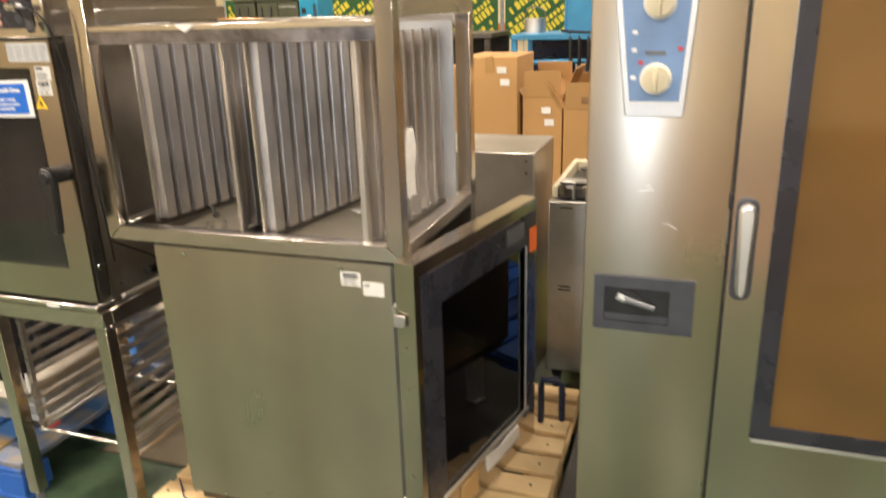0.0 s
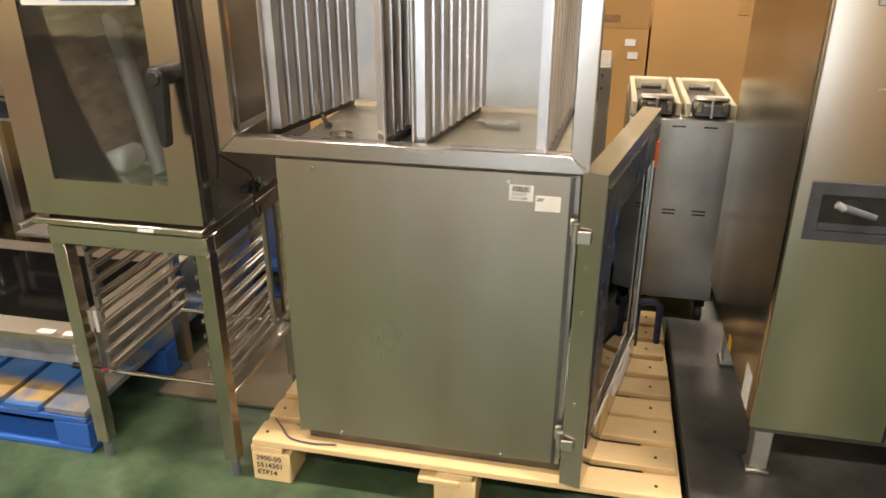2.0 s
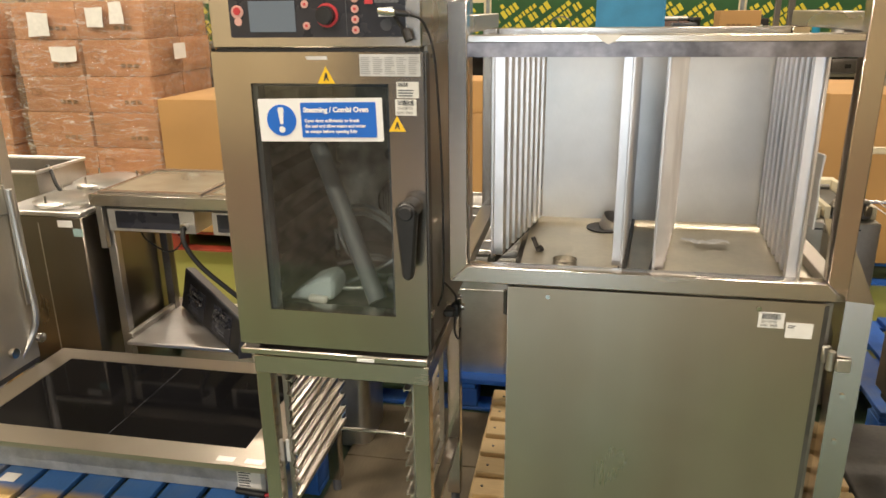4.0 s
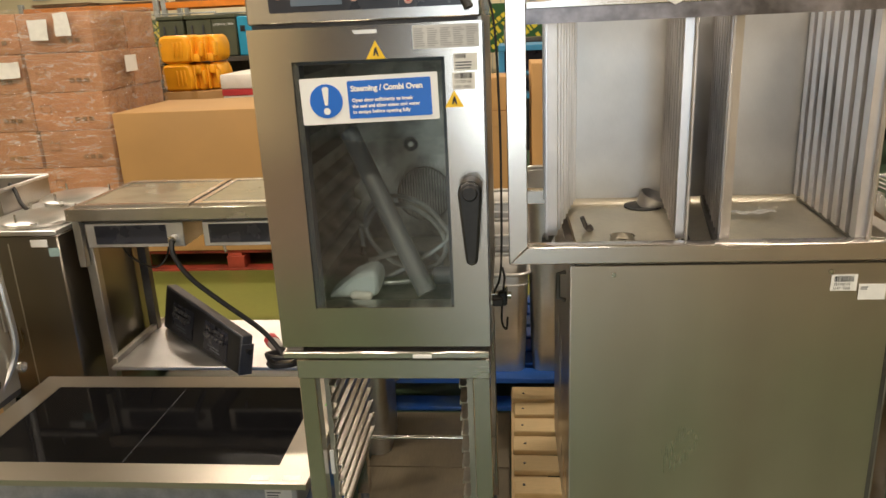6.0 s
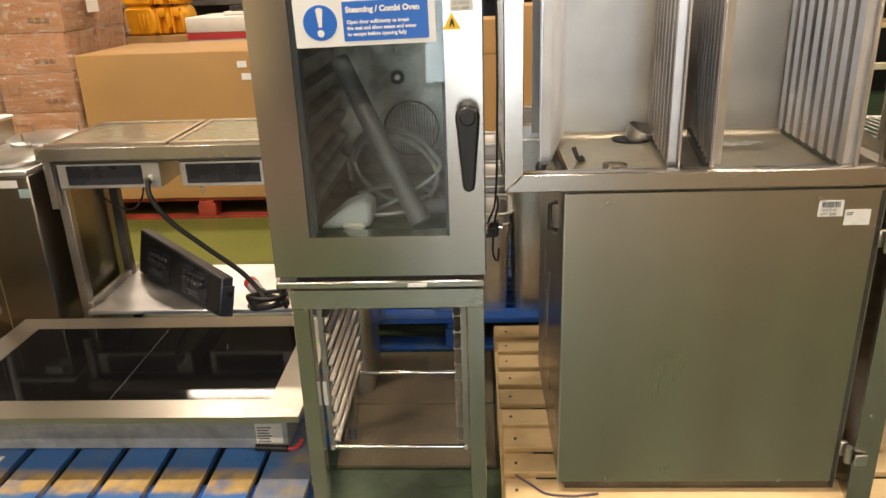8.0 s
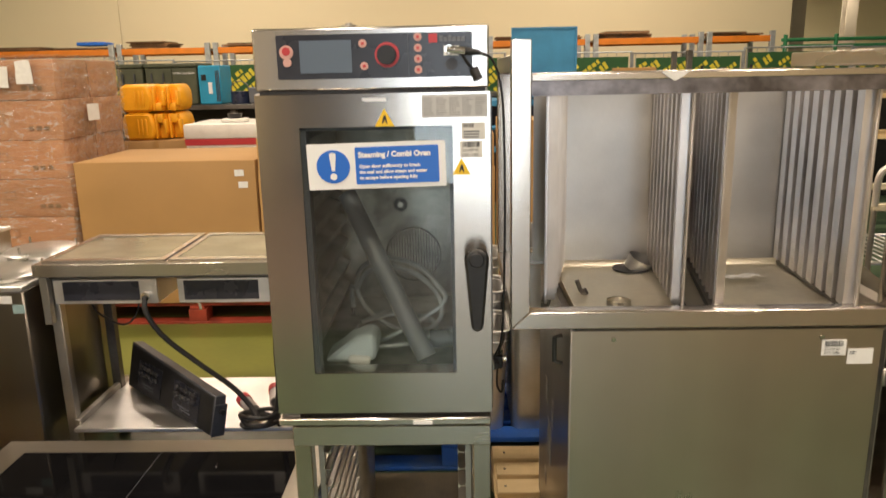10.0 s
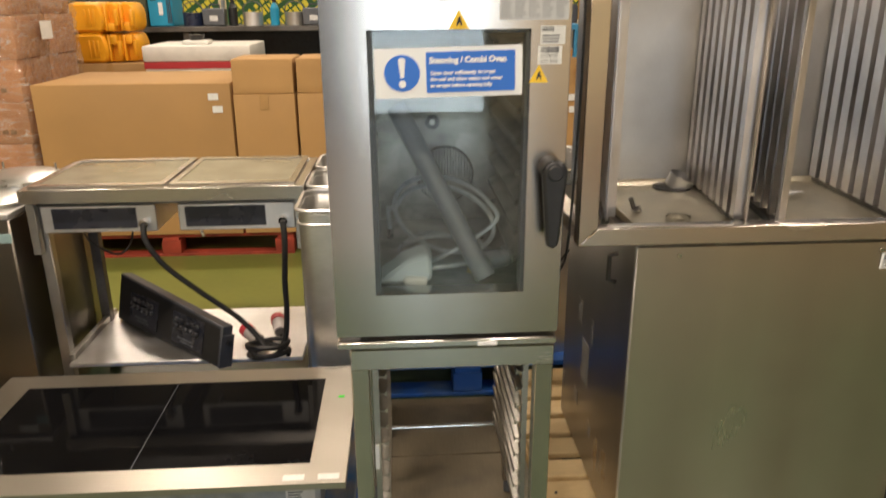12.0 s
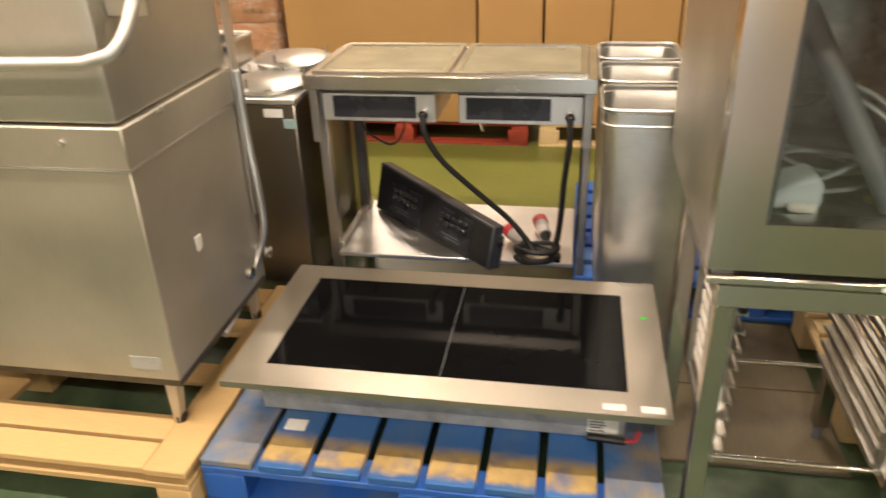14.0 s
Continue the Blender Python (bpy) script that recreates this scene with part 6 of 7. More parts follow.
# ---- cardboard boxes ----
def carton(x0, x1, y0, y1, z0, z1, label, material=CARD, group="cardboard boxes", marks=0, open_top=False, tape=True, name="cardboard_box", seed=0):
    c = thing(name, ((x0 + x1) / 2, (y0 + y1) / 2, z0), label, "cardboard box", group)
    rng = random.Random(seed)
    if open_top:
        part("box_wall", boxes((x0, x1, y0, y0 + 0.008, z0, z1), (x0, x1, y1 - 0.008, y1, z0, z1), (x0, x0 + 0.008, y0 + 0.008, y1 - 0.008, z0, z1), (x1 - 0.008, x1, y0 + 0.008, y1 - 0.008, z0, z1), (x0 + 0.008, x1 - 0.008, y0 + 0.008, y1 - 0.008, z0, z0 + 0.008)), material, c)
        w, d, h_ = x1 - x0, y1 - y0, 0.19
        for m_, b_ in ((pose(x0, y1, z1, 12), (0.01, w - 0.01, -0.003, 0.003, 0, h_)), (pose(x0, y0, z1, 3), (0.01, w - 0.01, -0.003, 0.003, 0, h_ * 0.85)),
                       (pose(x0, y0, z1, 0, -32), (-0.003, 0.003, 0.01, d - 0.01, 0, h_)), (pose(x1, y0, z1, 0, 24), (-0.003, 0.003, 0.01, d - 0.01, 0, h_))):
            part("flap", box(*b_, m=m_), material, c, "raised open flap")
    else:
        b = box(x0, x1, y0, y1, z0, z1, 0.006, seg=2)
        bmesh.ops.subdivide_edges(b, edges=[e for e in b.edges if e.calc_length() > 0.15], cuts=3, use_grid_fill=True)
        for v in b.verts:
            v.co += noise.noise_vector(v.co * 4 + Vector((seed, 0, 0))) * 0.004
            v.co.z = max(v.co.z, z0)
        part("box_body", b, material, c)
        if tape:
            part("seam", box((x0 + x1) / 2 - 0.002, (x0 + x1) / 2 + 0.002, y0 + 0.01, y1 - 0.01, z1 + 0.0035, z1 + 0.005), CARD_DARK, c, "closing seam of the top flaps")
            part("tape", boxes(((x0 + x1) / 2 - 0.025, (x0 + x1) / 2 + 0.025, y0 - 0.006, y0 - 0.004, z1 - 0.09, z1 + 0.002)), TAPE, c, "brown parcel tape")
    if marks & 1:
        for k in range(2):
            q = part("label", box(x1 - 0.13 + 0.02 * k, x1 - 0.07 + 0.02 * k, y0 - 0.0075, y0 - 0.006, z1 - 0.10 - 0.075 * k, z1 - 0.06 - 0.075 * k), PAPER, c, "white label")
    if marks & 2:
        a, e = x0 + 0.06, z0 + 0.06
        fr_ = part("printed_frame", boxes((a, a + 0.07, y0 - 0.0065, y0 - 0.0055, e + 0.06, e + 0.063), (a, a + 0.07, y0 - 0.0065, y0 - 0.0055, e + 0.11, e + 0.113), (a, a + 0.003, y0 - 0.0065, y0 - 0.0055, e + 0.063, e + 0.11), (a + 0.067, a + 0.07, y0 - 0.0065, y0 - 0.0055, e + 0.063, e + 0.11)), CARD_DARK, c, "printed square mark")
        part("printed_mark", boxes(*[(x1 - 0.22 + 0.05 * k, x1 - 0.185 + 0.05 * k, y0 - 0.0065, y0 - 0.0055, e, e + 0.028) for k in range(3)]), CARD_DARK, c, "printed handling marks")
    return c


carton(-4.215, -3.06, 4.60, 5.45, 0.152, 1.09, "large plain brown cardboard box with two labels on red pallet", marks=1, tape=False, seed=1)
for k, x in enumerate((-3.045, -2.665, -2.29, -1.915)):
    lo = carton(x, x + 0.365, 4.60 + 0.01 * k, 5.0, 0.152, 1.02, "tall brown cardboard box with worn tape patch", seed=3 + k)
    up = carton(x + 0.004, x + 0.362, 4.605 + 0.01 * k, 5.0, 1.022, 1.225, "shallow brown cardboard box stacked on a taller one", tape=False, seed=13 + k)
carton(-1.52, -1.16, 4.62, 5.1, 0.152, 1.30, "brown cardboard box with orange mark", marks=1, seed=8)
carton(-1.135, -0.885, 4.66, 5.1, 0.152, 1.05, "open brown cardboard box with raised flaps", open_top=True, marks=1, seed=9)
oc = carton(-0.868, -0.492, 4.62, 5.1, 0.152, 0.985, "open brown cardboard box with flaps and labels", open_top=True, marks=1, seed=10)
part("shipping_mark", box(-0.76, -0.66, 4.6125, 4.614, 1.02, 1.06), CARD_DARK, oc)
carton(-0.478, 0.50, 4.60, 5.5, 0.152, 1.165, "large plain brown cardboard box on blue pallet", seed=11)
# wrapped stacks
for sx in (-5.36, -6.56):
    for lay in range(6):
        zb, zt = (0.152, 0.466) if lay == 0 else (0.2125 + 0.2535 * lay, 0.464 + 0.2535 * lay)
        for col in range(2):
            for dep in range(2):
                x = sx + 0.52 * col + (0.012 if (lay + col) % 2 else 0)
                y = 4.75 + 0.44 * dep
                if dep == 1 and lay < 5 and col == 0:
                    continue
                carton(x, x + 0.505, y, y + 0.43, zb, zt, "reddish brown carton in a film-wrapped stack", CARD_RED, "wrapped cartons", marks=2 if dep == 0 else 0, tape=False, name="wrapped_carton", seed=lay * 7 + col * 3 + dep)
    wrap = bmesh.new()
    bmesh.ops.create_grid(wrap, x_segments=70, y_segments=100, size=0.5, matrix=Matrix.Translation((sx + 0.52, 4.728, 0.96)) @ Matrix.Rotation(radians(90), 4, "X") @ Matrix.Diagonal((1.09, 1.60, 1, 1)))
    bmesh.ops.create_grid(wrap, x_segments=100, y_segments=60, size=0.5, matrix=Matrix.Translation((sx + 1.066, 5.17, 0.96)) @ Matrix.Rotation(radians(90), 4, "Y") @ Matrix.Diagonal((1.60, 0.88, 1, 1)))
    for v in wrap.verts:
        n_ = noise.noise(Vector((v.co.x * 7 + v.co.z * 13, v.co.y * 7 - v.co.z * 9, v.co.z * 24)))
        m_ = noise.noise(v.co * 30)
        v.co += Vector((0.012 * n_ + 0.006 * m_, 0.012 * n_ + 0.006 * m_, 0))
    sw = solo("stretch_wrap", wrap, FILM, "clear crinkled stretch film round the stacked cartons", "stretch film", (sx + 0.52, 4.73, 0.16), sharp=60)
    sw.visible_shadow = False
    for k, (lx, lz, w_, h_) in enumerate(((0.16, 1.50, 0.16, 0.16), (0.62, 1.56, 0.13, 0.13), (0.80, 1.58, 0.10, 0.14), (0.30, 1.33, 0.20, 0.10))):
        part("paper_note", crumple(box(sx + lx, sx + lx + w_, 4.712, 4.7135, lz, lz + h_, m=None), 0.012, 9, 2), PAPER, sw, "torn white paper under the film")
    part("side_note", box(sx + 1.084, sx + 1.086, 5.0, 5.16, 1.33, 1.44), PAPER, sw, "white delivery note")

# ---- things beyond the boxes ----
for row in range(2):
    z0 = 1.089 + 0.232 * row
    og = thing("orange_barrier", (-4.36, 6.4, z0), "orange moulded plastic barrier block with hollow feet, stacked", "barrier block", "orange barriers")
    part("main_block", prism([(-4.60, z0 + 0.02), (-4.56, z0), (-4.36, z0), (-4.335, z0 + 0.025), (-4.325, z0 + 0.11), (-4.345, z0 + 0.20), (-4.37, z0 + 0.229), (-4.56, z0 + 0.229), (-4.60, z0 + 0.20)], 0.36, Matrix.Translation((0, 6.20, 0)), bev=0.022), ORANGE, og, "rounded orange block")
    for k in range(3):
        part("rib", box(-4.475 + 0.034 * k, -4.457 + 0.034 * k, 6.190, 6.215, z0 + 0.045, z0 + 0.175, 0.008, seg=2), ORANGE, og)
    for x0, x1, y0 in ((-4.332, -4.235, 6.215), (-4.232, -4.135, 6.27)):
        t = part("foot", prism([(x0, z0 + 0.004), (x1 - 0.02, z0 + 0.004), (x1, z0 + 0.05), (x1 + 0.006, z0 + 0.14), (x1 - 0.012, z0 + 0.20), (x1 - 0.04, z0 + 0.226), (x0, z0 + 0.226)], 0.28, Matrix.Translation((0, y0 + 0.07, 0)), bev=0.012), ORANGE, og, "hollow orange foot")
        for b_ in ((x0 + 0.001, x0 + 0.022, z0 + 0.01, z0 + 0.215), (x1 - 0.022, x1 + 0.004, z0 + 0.05, z0 + 0.17), (x0 + 0.0225, x1 - 0.0225, z0 + (0.01 if row else 0.14), z0 + (0.075 if row else 0.215))):
            part("foot_edge", box(b_[0], b_[1], y0, y0 + 0.075, b_[2], b_[3], 0.009, seg=2), ORANGE, t)
carton(-4.60, -4.05, 6.19, 6.6, 0.002, 1.087, "brown cardboard box under the orange blocks", seed=30)
wc = thing("white_chest", (-3.55, 6.1, 0), "white appliance chest with a red band", "chest")
part("lid", box(-3.94, -3.15, 5.80, 6.45, 1.125, 1.24, 0.012, seg=2), WHITE_PLASTIC, wc)
part("red_band", box(-3.935, -3.155, 5.805, 6.445, 1.075, 1.124), RED, wc, "red band")
part("body", box(-3.93, -3.16, 5.81, 6.44, 0.0, 1.074, 0.006), WHITE_PLASTIC, wc)
kt = thing("steel_pan", (-3.58, 6.0, 1.24), "small dark pan on a white base", "pan")
part("base", box(-3.68, -3.48, 5.93, 6.08, 1.241, 1.27, 0.012, seg=2), WHITE_PLASTIC, kt)
part("bowl", rod((-3.58, 6.0, 1.271), (-3.58, 6.0, 1.31), 0.05, seg=20, r2=0.06), BLACK, kt)

# work bench along the back with clutter
bench = thing("work_bench", (-4.2, 8.2, 0), "dark long bench at the back of the hall", "bench")
part("bench_top", box(-7.5, -2.2, 7.85, 8.6, 1.26, 1.31, 0.004), STEEL_DARK, bench)
for x in (-7.4, -5.8, -4.2, -2.3):
    part("bench_leg", box(x, x + 0.06, 7.9, 7.96, 0, 1.26), STEEL_DARK, bench)
part("bench_back", box(-7.5, -2.2, 8.55, 8.6, 0.1, 1.26), BLACK, bench)
for x0, x1 in ((-5.42, -5.14), (-5.11, -4.56)):
    cr = thing("storage_crate", ((x0 + x1) / 2, 8.2, 1.31), "olive plastic storage crate with ribbed front", "crate", "olive crates")
    part("shell", box(x0, x1, 8.0, 8.5, 1.311, 1.70, 0.012), OLIVE, cr)
    part("lid", box(x0 - 0.01, x1 + 0.01, 7.99, 8.51, 1.701, 1.745, 0.01), OLIVE, cr)
    mx = x0 + 0.13
    part("grip", boxes((mx - 0.07, mx - 0.055, 7.985, 8.0, 1.50, 1.64), (mx + 0.055, mx + 0.07, 7.985, 8.0, 1.50, 1.64), (mx - 0.055, mx + 0.055, 7.985, 8.0, 1.50, 1.515)), SLATE, cr, "dark grip frame")
    if x1 > -4.6:
        part("rib", boxes((x0 + 0.27, x0 + 0.285, 7.988, 8.0, 1.32, 1.70)), OLIVE, cr)
        lettering("CP BATTLE BOX", x0 + 0.30, 1.63, 7.996, 0.032, SIGN_WHITE, cr)
bc = thing("blue_machine_case", (-4.45, 8.2, 1.31), "bright blue machine case with cooling slots", "machine")
part("case", box(-4.545, -4.31, 8.0, 8.4, 1.311, 1.715, 0.01), BLUE_CASE, bc)
part("port", boxes((-4.51, -4.46, 7.992, 8.0, 1.56, 1.62)), BLACK, bc)
part("port", boxes((-4.44, -4.40, 7.992, 8.0, 1.42, 1.54)), SIGN_WHITE, bc)
part("slots", boxes(*[(-4.36 + 0.016 * k, -4.352 + 0.016 * k, 7.992, 8.0, 1.34, 1.66) for k in range(3)]), SLATE, bc)
CLUTTER = [(-4.12, "steel_pot", NAVY), (-3.90, "tool_case", GREY_PLASTIC), (-3.72, "bottle", BLACK), (-3.52, "steel_pot", STEEL_PALE), (-3.30, "bottle", BLUE_CASE), (-3.10, "steel_pot", STEEL_DULL), (-2.9, "tool_case", GREY_PLASTIC), (-5.75, "tool_case", BLACK), (-6.1, "jar", GREY_PLASTIC), (-6.5, "tool_case", OLIVE)]


def clutter(kind, x, y, z, material):
    label = {"jar": "round plastic jar on the bench", "bottle": "narrow plastic bottle with cap", "tool_case": "boxy tool case with handle", "steel_pot": "small steel pot with bail handle", "coffee_machine": "grey boxy kitchen machine on the shelf"}[kind]
    t = thing(kind, (x, y, z), label, kind.replace("_", " "), "bench clutter")
    if kind == "jar":
        part("pot", rod((x, y, z + 0.001), (x, y, z + 0.16), 0.07, seg=16, r2=0.08), material, t)
        part("lid", rod((x, y, z + 0.161), (x, y, z + 0.185), 0.082, seg=16), SLATE, t)
    elif kind == "bottle":
        part("flask", rod((x, y, z + 0.17), (x, y, z + 0.22), 0.045, rod((x, y, z + 0.001), (x, y, z + 0.17), 0.045, seg=14), 14, r2=0.018), material, t)
        part("cap", rod((x, y, z + 0.22), (x, y, z + 0.27), 0.02, seg=12), BLACK, t)
    elif kind == "tool_case":
        part("case", box(x - 0.11, x + 0.11, y - 0.08, y + 0.08, z + 0.001, z + 0.17, 0.012), material, t)
        part("handle", tube([(x - 0.05, y, z + 0.17), (x - 0.05, y, z + 0.205), (x + 0.05, y, z + 0.205), (x + 0.05, y, z + 0.17)], 0.008, curved=False), SLATE, t)
        part("label", box(x - 0.04, x + 0.04, y - 0.082, y - 0.0805, z + 0.05, z + 0.10), PAPER, t)
    elif kind == "coffee_machine":
        part("housing", box(x - 0.16, x + 0.16, y - 0.12, y + 0.12, z + 0.001, z + 0.15, 0.02, seg=2), material, t)
        part("lid", box(x - 0.15, x + 0.15, y - 0.11, y + 0.11, z + 0.152, z + 0.20, 0.02, seg=2), STEEL_PALE, t)
        part("switch", box(x - 0.03, x + 0.03, y - 0.126, y - 0.12, z + 0.05, z + 0.09), BLACK, t)
    else:
        part("pot", rod((x, y, z + 0.001), (x, y, z + 0.13), 0.10, seg=20), material, t)
        part("bail", tube([(x - 0.10, y, z + 0.12), (x - 0.08, y, z + 0.20), (x, y, z + 0.235), (x + 0.08, y, z + 0.20), (x + 0.10, y, z + 0.12)], 0.006), STEEL_DARK, t)


for x, kind, m_ in CLUTTER:
    clutter(kind, x, 8.05, 1.31, m_)

# far shelf in front of the printed banners
shelf2 = thing("display_counter", (1.8, 9.4, 0), "long dark counter with kitchen goods", "counter")
part("counter_top", box(-1.6, 4.6, 9.1, 9.7, 1.30, 1.34), STEEL_DARK, shelf2)
part("counter_front", box(-1.58, 4.58, 9.14, 9.18, 0.0, 1.30), BLACK, shelf2)
for x, kind, m_ in ((-0.15, "jar", BLACK), (0.55, "tool_case", BLACK), (0.95, "jar", NAVY), (1.45, "steel_pot", STEEL_PALE), (1.78, "bottle", STEEL_DULL), (2.15, "coffee_machine", STEEL_PALE), (2.75, "tool_case", GREY_PLASTIC), (3.1, "jar", BLACK), (3.45, "steel_pot", STEEL_DULL), (-0.75, "tool_case", BLACK), (3.9, "coffee_machine", STEEL_DULL)):
    clutter(kind, x, 9.3, 1.34, m_)


def banner(x0, x1, y, z0, z1, seed):
    """A green printed banner tied to a wire fence panel."""
    t = thing("fence_banner", ((x0 + x1) / 2, y, z0), "green fence banner with slanted yellow print", "banner", "fence banners")
    part("cloth", box(x0, x1, y, y + 0.006, z0, z1), BANNER_G, t)
    rng_ = random.Random(seed)
    b = bmesh.new()
    ca, sa = math.cos(radians(36)), math.sin(radians(36))
    for row in range(-16, 17):
        u = -1.6
        while u < 1.6:
            gw, gh = rng_.uniform(0.028, 0.06), rng_.uniform(0.085, 0.105) if row % 2 else rng_.uniform(0.05, 0.06)
            v0 = row * 0.118
            quad = [(u, v0), (u + gw, v0), (u + gw, v0 + gh), (u, v0 + gh)]
            pts = [((x0 + x1) / 2 + p * ca - q * sa, (z0 + z1) / 2 + p * sa + q * ca) for p, q in quad]
            u += gw + (0.018 if rng_.random() < 0.85 else 0.06)
            if all(x0 + 0.02 < p < x1 - 0.02 and z0 + 0.02 < q < z1 - 0.02 for p, q in pts) and rng_.random() < 0.93:
                b.faces.new([b.verts.new((p, y - 0.003, q)) for p, q in pts])
    tagged(part("yellow_print", b, BANNER_Y, t, "plain yellow bars in place of lettering"), kind="stuff")
    part("fence_frame", tube([(x0 - 0.04, y + 0.03, 0.0), (x0 - 0.04, y + 0.03, z1 + 0.06), (x1 + 0.04, y + 0.03, z1 + 0.06), (x1 + 0.04, y + 0.03, 0.0)], 0.018, curved=False), GALV, t, "galvanised tube frame")
    for k in range(int((x1 - x0) / 0.12)):
        part("wire", rod((x0 + 0.12 * k, y + 0.03, 0.1), (x0 + 0.12 * k, y + 0.03, z1 + 0.05), 0.004, seg=5), GALV, t)


for k, (x0, x1) in enumerate(((-6.9, -5.6), (-5.5, -4.3), (-4.2, -2.7), (-2.6, -1.2), (-0.9, 0.45), (0.55, 1.9), (2.0, 3.3), (3.4, 4.6))):
    banner(x0, x1, 10.0, 1.15, 1.76 - 0.02 * (k % 3), k)


# pallet racking along the wall
def rack_bay(x0, x1, y, z):
    t = thing("pallet_rack", ((x0 + x1) / 2, y, 0), "pallet racking bay with orange beams and galvanised uprights", "rack", "racking")
    for x in (x0, x1 - 0.07):
        for dy in (0, 0.8):
            part("upright", box(x, x + 0.07, y + dy, y + dy + 0.06, 0, z + 0.10, 0.003), GALV, t)
    for zz in (z - 0.05, z - 0.75):
        for dy in (0, 0.8):
            part("beam", box(x0 + 0.071, x1 - 0.071, y + dy, y + dy + 0.04, zz, zz + 0.085, 0.004), RACK_ORANGE, t, "orange beam")
        part("deck", box(x0 + 0.071, x1 - 0.071, y + 0.041, y + 0.799, zz + 0.06, zz + 0.08), PINE_OLD, t)
    return t


def card_pile(x0, x1, y, z, n, seed):
    rr = random.Random(seed)
    t = thing("flat_card_pile", ((x0 + x1) / 2, y, z), "pile of flattened brown cardboard sheets", "cardboard", "card piles")
    for k in range(n):
        a, e = rr.uniform(-0.04, 0.04), rr.uniform(-0.05, 0.05)
        part("sheet", box(x0 + a, x1 + e, y + a, y + 0.55, z + 0.001 + 0.022 * k, z + 0.021 + 0.022 * k, 0.003), CARD_DARK, t)


for k, (x0, x1) in enumerate(((-8.9, -6.75), (-6.7, -5.35), (-5.3, -3.4), (-3.3, -1.4), (-1.35, 0.1), (0.15, 1.7), (1.75, 2.7))):
    rack_bay(x0, x1, 10.9, 1.97)
    card_pile(x0 + 0.15, x0 + 0.15 + (x1 - x0) * 0.42, 11.0, 2.0, 3 + (k * 2) % 4, k)
    if k % 2 == 0:
        card_pile(x0 + (x1 - x0) * 0.55, x1 - 0.15, 11.0, 2.0, 2 + k % 3, 20 + k)
solo("blue_sheet", box(-7.35, -6.95, 11.05, 11.4, 2.068, 2.12, 0.01), SIGN_BLUE, "folded bright blue plastic sheet on the pile", "sheet", (-7.15, 11.2, 2.07))

# blue painted bench with an upright blue panel
bt = thing("blue_bench", (-0.95, 7.2, 0), "light blue painted steel bench with shelf", "bench")
part("bench_top", box(-1.75, -0.42, 6.85, 7.6, 1.285, 1.335, 0.004), BLUE_PAINT, bt)
part("shelf", box(-1.70, -0.47, 6.90, 7.55, 0.86, 0.90), BLUE_PAINT, bt)
part("back_board", box(-1.70, -0.47, 7.55, 7.58, 0.9, 1.284), NAVY, bt)
for x in (-1.75, -0.47):
    for y in (6.86, 7.55):
        part("leg", box(x, x + 0.05, y, y + 0.045, 0.0, 1.285, 0.003), BLUE_PAINT, bt)
part("brace", tube([(-1.7, 6.88, 1.08), (-1.1, 6.88, 1.10), (-0.75, 6.88, 1.06), (-0.47, 6.88, 1.04)], 0.02), BLUE_PAINT, bt)
pn = thing("display_board", (-0.99, 7.0, 1.335), "light blue square board standing on the bench", "board")
part("sheet", box(-1.285, -0.69, 6.98, 7.0, 1.336, 1.975, 0.004), BLUE_PAINT, pn)
part("edge_frame", boxes((-1.285, -0.69, 6.97, 6.98, 1.96, 1.975), (-1.285, -1.27, 6.97, 6.98, 1.336, 1.96), (-0.705, -0.69, 6.97, 6.98, 1.336, 1.96)), BLUE_PAINT, pn)
solo("bench_cable", tube([(-1.30, 6.90, 1.36), (-1.1, 6.88, 1.345), (-0.9, 6.88, 1.347), (-0.7, 6.9, 1.355), (-0.62, 6.95, 1.35)], 0.012, seg=8), CABLE, "black cable lying along the bench edge", "cable", (-1, 6.88, 1.336))
for k, (x, m_) in enumerate(((-1.45, BLACK), (-0.85, BLACK), (-0.62, SLATE))):
    bgm = bmesh.new()
    bmesh.ops.create_icosphere(bgm, subdivisions=3, radius=1, matrix=Matrix.Translation((x, 7.15, 1.005)) @ Matrix.Diagonal((0.12, 0.12, 0.11, 1)))
    crumple(bgm, 0.03, 8)
    solo("black_sack", bgm, m_, "crumpled black sack on the blue shelf", "sack", (x, 7.15, 0.9), "sacks")
clutter("jar", -1.12, 7.1, 0.90, WHITE_PLASTIC)
clutter("tool_case", -0.50, 7.2, 1.336, SLATE)
clutter("steel_pot", -1.6, 7.2, 1.336, STEEL_PALE)
rl = thing("green_rail", (3.7, 9.9, 0), "green painted tubular barrier rail", "rail")
for z in (1.93, 1.84):
    part("bar", rod((2.75, 10.8, z), (5.2, 10.8, z), 0.025), GREEN_STEEL, rl)
for x in (2.8, 3.5, 4.3, 5.1):
    part("post", rod((x, 10.8, 0.0), (x, 10.8, 2.0), 0.028), GREEN_STEEL, rl)
# shelving at the right, seen past the rack
sh = thing("storage_shelf", (1.6, 7.4, 0), "orange and grey storage shelving with small appliances", "shelf")
for x in (0.35, 2.9):
    for y in (7.1, 7.6):
        part("upright", box(x, x + 0.05, y, y + 0.05, 0.0, 1.75, 0.003), STEEL_DARK, sh)
for z in (0.9, 1.28):
    part("board", box(0.30, 2.95, 7.08, 7.66, z, z + 0.04, 0.003), PINE, sh, "wooden shelf board")
for k in range(7):
    clutter(("coffee_machine", "jar", "tool_case")[k % 3], 0.6 + 0.34 * k, 7.25, 1.32 if k % 2 else 0.94, (BLACK, SLATE, STEEL_DULL)[k % 3])
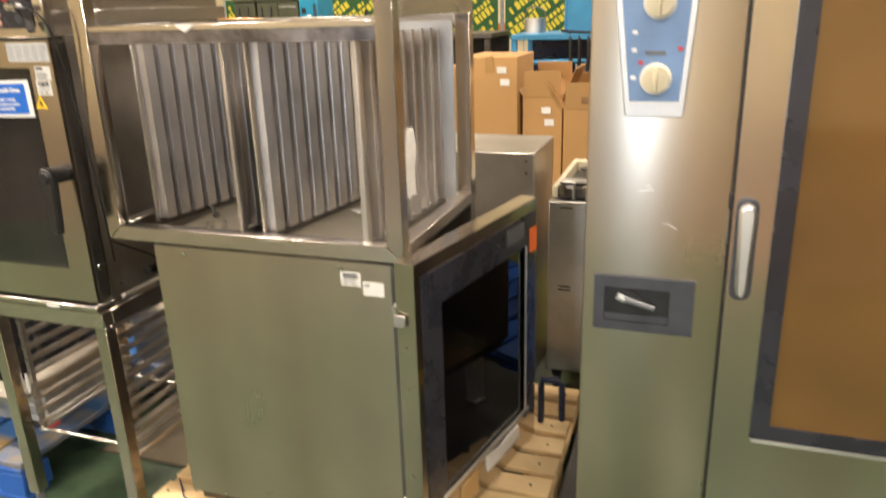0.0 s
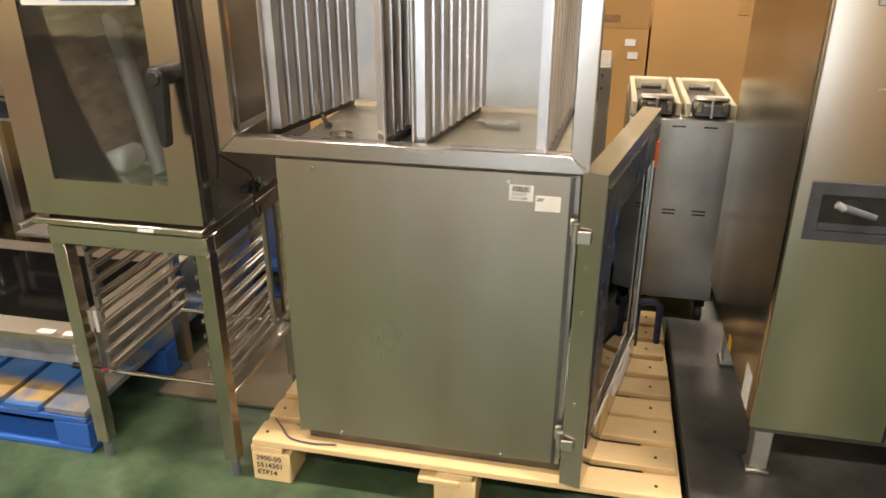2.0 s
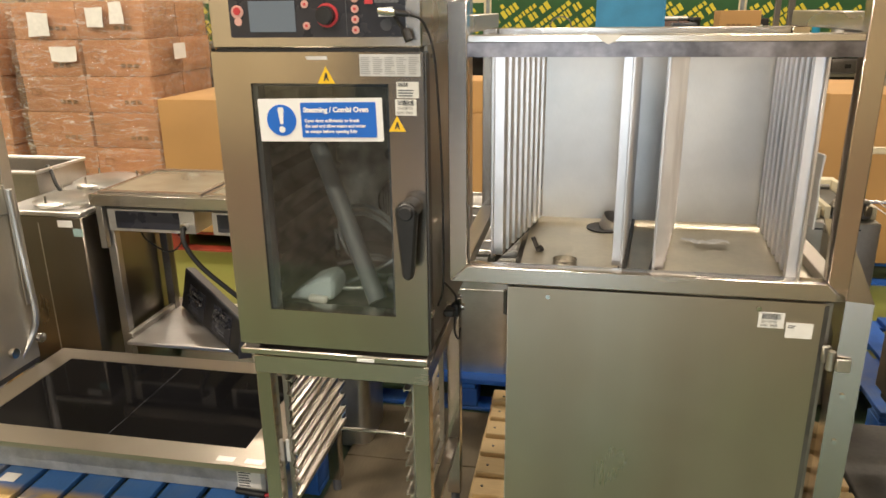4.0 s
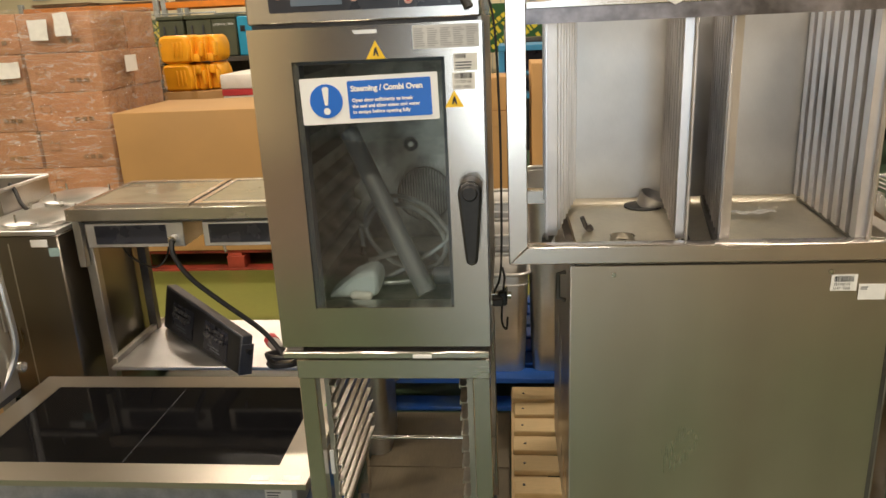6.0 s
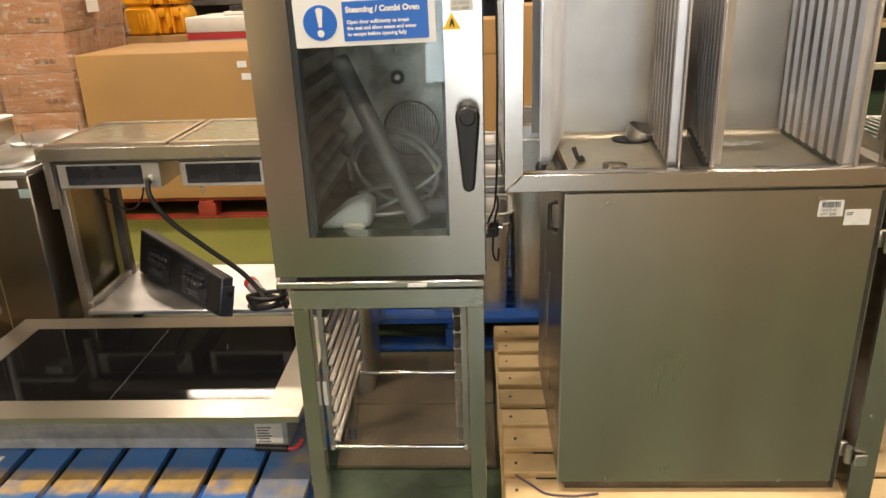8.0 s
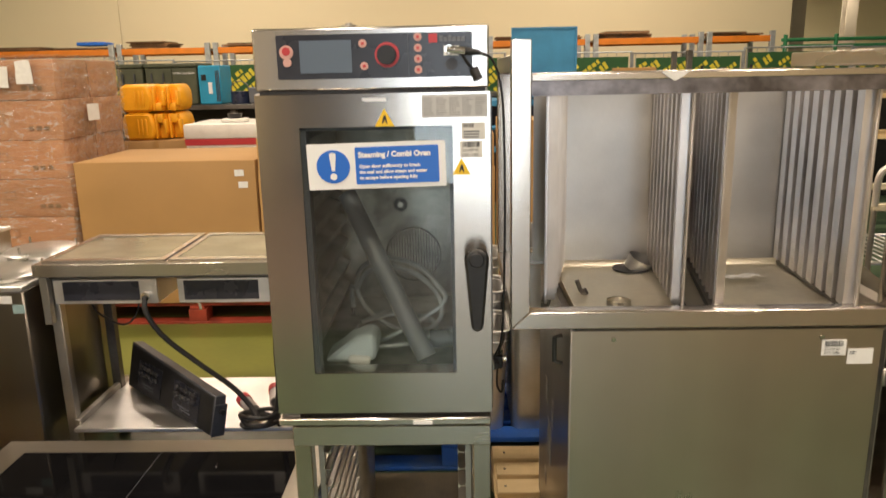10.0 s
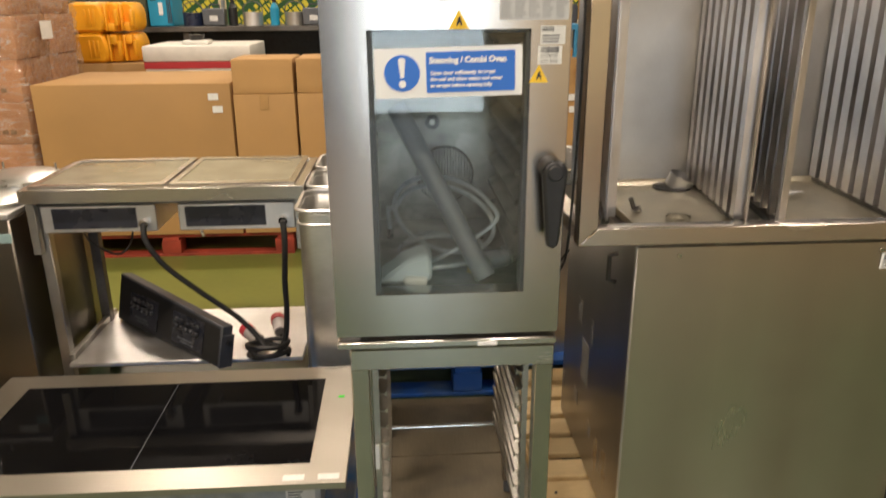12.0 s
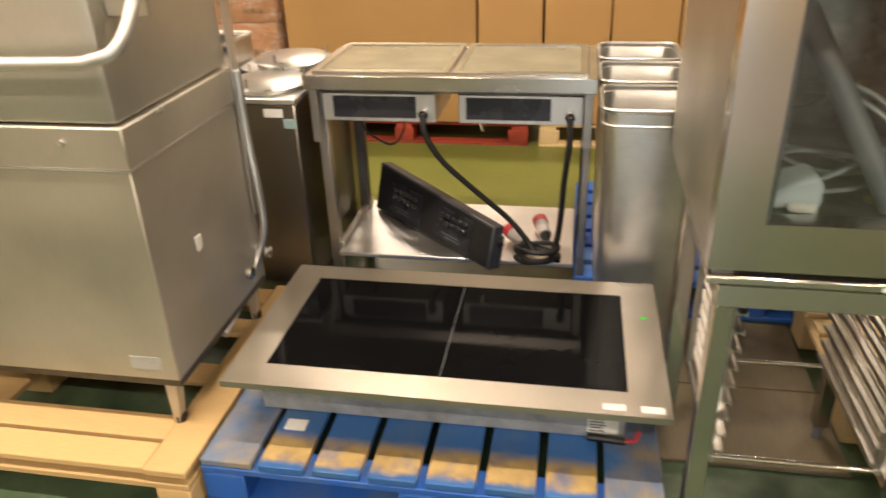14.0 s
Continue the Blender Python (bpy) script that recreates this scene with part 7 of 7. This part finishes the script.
ex = thing("exit_sign", (-9.6, 12.5, 2.2), "small green exit sign on the wall", "sign")
part("plate", box(-9.72, -9.42, 12.57, 12.595, 2.20, 2.32), WHITE_PLASTIC, ex)
part("pictogram", boxes((-9.70, -9.58, 12.565, 12.57, 2.215, 2.305), (-9.56, -9.44, 12.565, 12.57, 2.215, 2.305)), GREEN_STEEL, ex)
tr_ = thing("tall_rack", (-10.6, 10.0, 0), "tall grey shelving rack at the hall's side", "rack")
for x in (-11.2, -9.9):
    for y in (9.6, 10.4):
        part("upright", box(x, x + 0.08, y, y + 0.06, 0, 4.0), COLUMN_M, tr_)
for z in (2.3, 2.8, 3.3):
    part("beam", box(-11.2, -9.7, 9.6, 10.4, z, z + 0.08), STEEL_PALE, tr_)

# wire trolley beyond the tall oven
wt = thing("wire_trolley", (0.4, 3.25, 0.146), "trolley with wire shelf and pale tubular handle", "trolley")
for x in (-0.09, 0.70):
    for y in (2.98, 3.50):
        part("post", rod((x, y, 0.146), (x, y, 1.05), 0.012, seg=10), STEEL_DULL, wt)
for y in (2.98, 3.50):
    part("shelf_bar", rod((-0.09, y, 0.80), (0.70, y, 0.80), 0.008, seg=8), STEEL_PALE, wt)
    part("top_bar", box(-0.10, 0.71, y - 0.012, y + 0.012, 1.02, 1.05, 0.003), CREAM, wt)
for k in range(20):
    part("wire", rod((-0.07 + 0.04 * k, 2.98, 0.806), (-0.07 + 0.04 * k, 3.50, 0.806), 0.003, seg=5), STEEL_PALE, wt)
part("handle", tube([(-0.09, 2.98, 1.04), (-0.09, 2.97, 1.16), (-0.06, 2.96, 1.20), (0.0, 2.95, 1.215), (0.6, 2.95, 1.215), (0.67, 2.96, 1.20), (0.70, 2.98, 1.04)], 0.014), STEEL_PALE, wt, "pale tubular handle")

# goods on the long counter behind the blue bench
for x, y, kind, m_ in ((-0.38, 9.25, "coffee_machine", BROWN_CASE), (0.22, 9.25, "steel_pot", STEEL_PALE), (1.18, 9.28, "bottle", BLUE_CASE), (2.45, 9.25, "bottle", WHITE_PLASTIC), (2.98, 9.28, "jar", STEEL_PALE)):
    clutter(kind, x, y, 1.34, m_)
tan = carton(-0.02, 0.38, 8.3, 8.7, 1.322, 1.60, "small tan carton with dark print on its front", tape=False, seed=41)
part("printed_bars", boxes(*[(0.05 + 0.05 * k, 0.085 + 0.05 * k, 8.292, 8.2945, 1.42, 1.47) for k in range(5)]), CARD_DARK, tan, "dark bars of print")
side_bench = thing("grey_trestle", (0.3, 8.5, 0), "grey steel trestle table with dark goods", "table")
part("table_top", box(-0.25, 1.9, 8.15, 8.85, 1.28, 1.32, 0.004), STEEL_DULL, side_bench)
for x in (-0.22, 1.83):
    for y in (8.18, 8.78):
        part("leg", box(x, x + 0.04, y, y + 0.04, 0, 1.28, 0.003), STEEL_DULL, side_bench)
part("lower_shelf", box(-0.22, 1.87, 8.2, 8.8, 0.95, 0.98, 0.003), STEEL_DULL, side_bench)
for k, m_ in enumerate((BLACK, SLATE, BLACK, STEEL_DARK)):
    clutter(("tool_case", "coffee_machine")[k % 2], 0.0 + 0.42 * k, 8.4, 0.98, m_)
for k, x in enumerate((-1.22, -1.14, -1.06)):
    solo("hanging_hose", tube([(x, 6.90, 1.33), (x + 0.01, 6.86, 1.30), (x + 0.015, 6.855, 1.12), (x + 0.02 - 0.01 * k, 6.86, 0.93)], 0.016, seg=8), CABLE, "black hose hanging over the blue bench edge", "hose", (x, 6.88, 0.93), "hanging hoses")
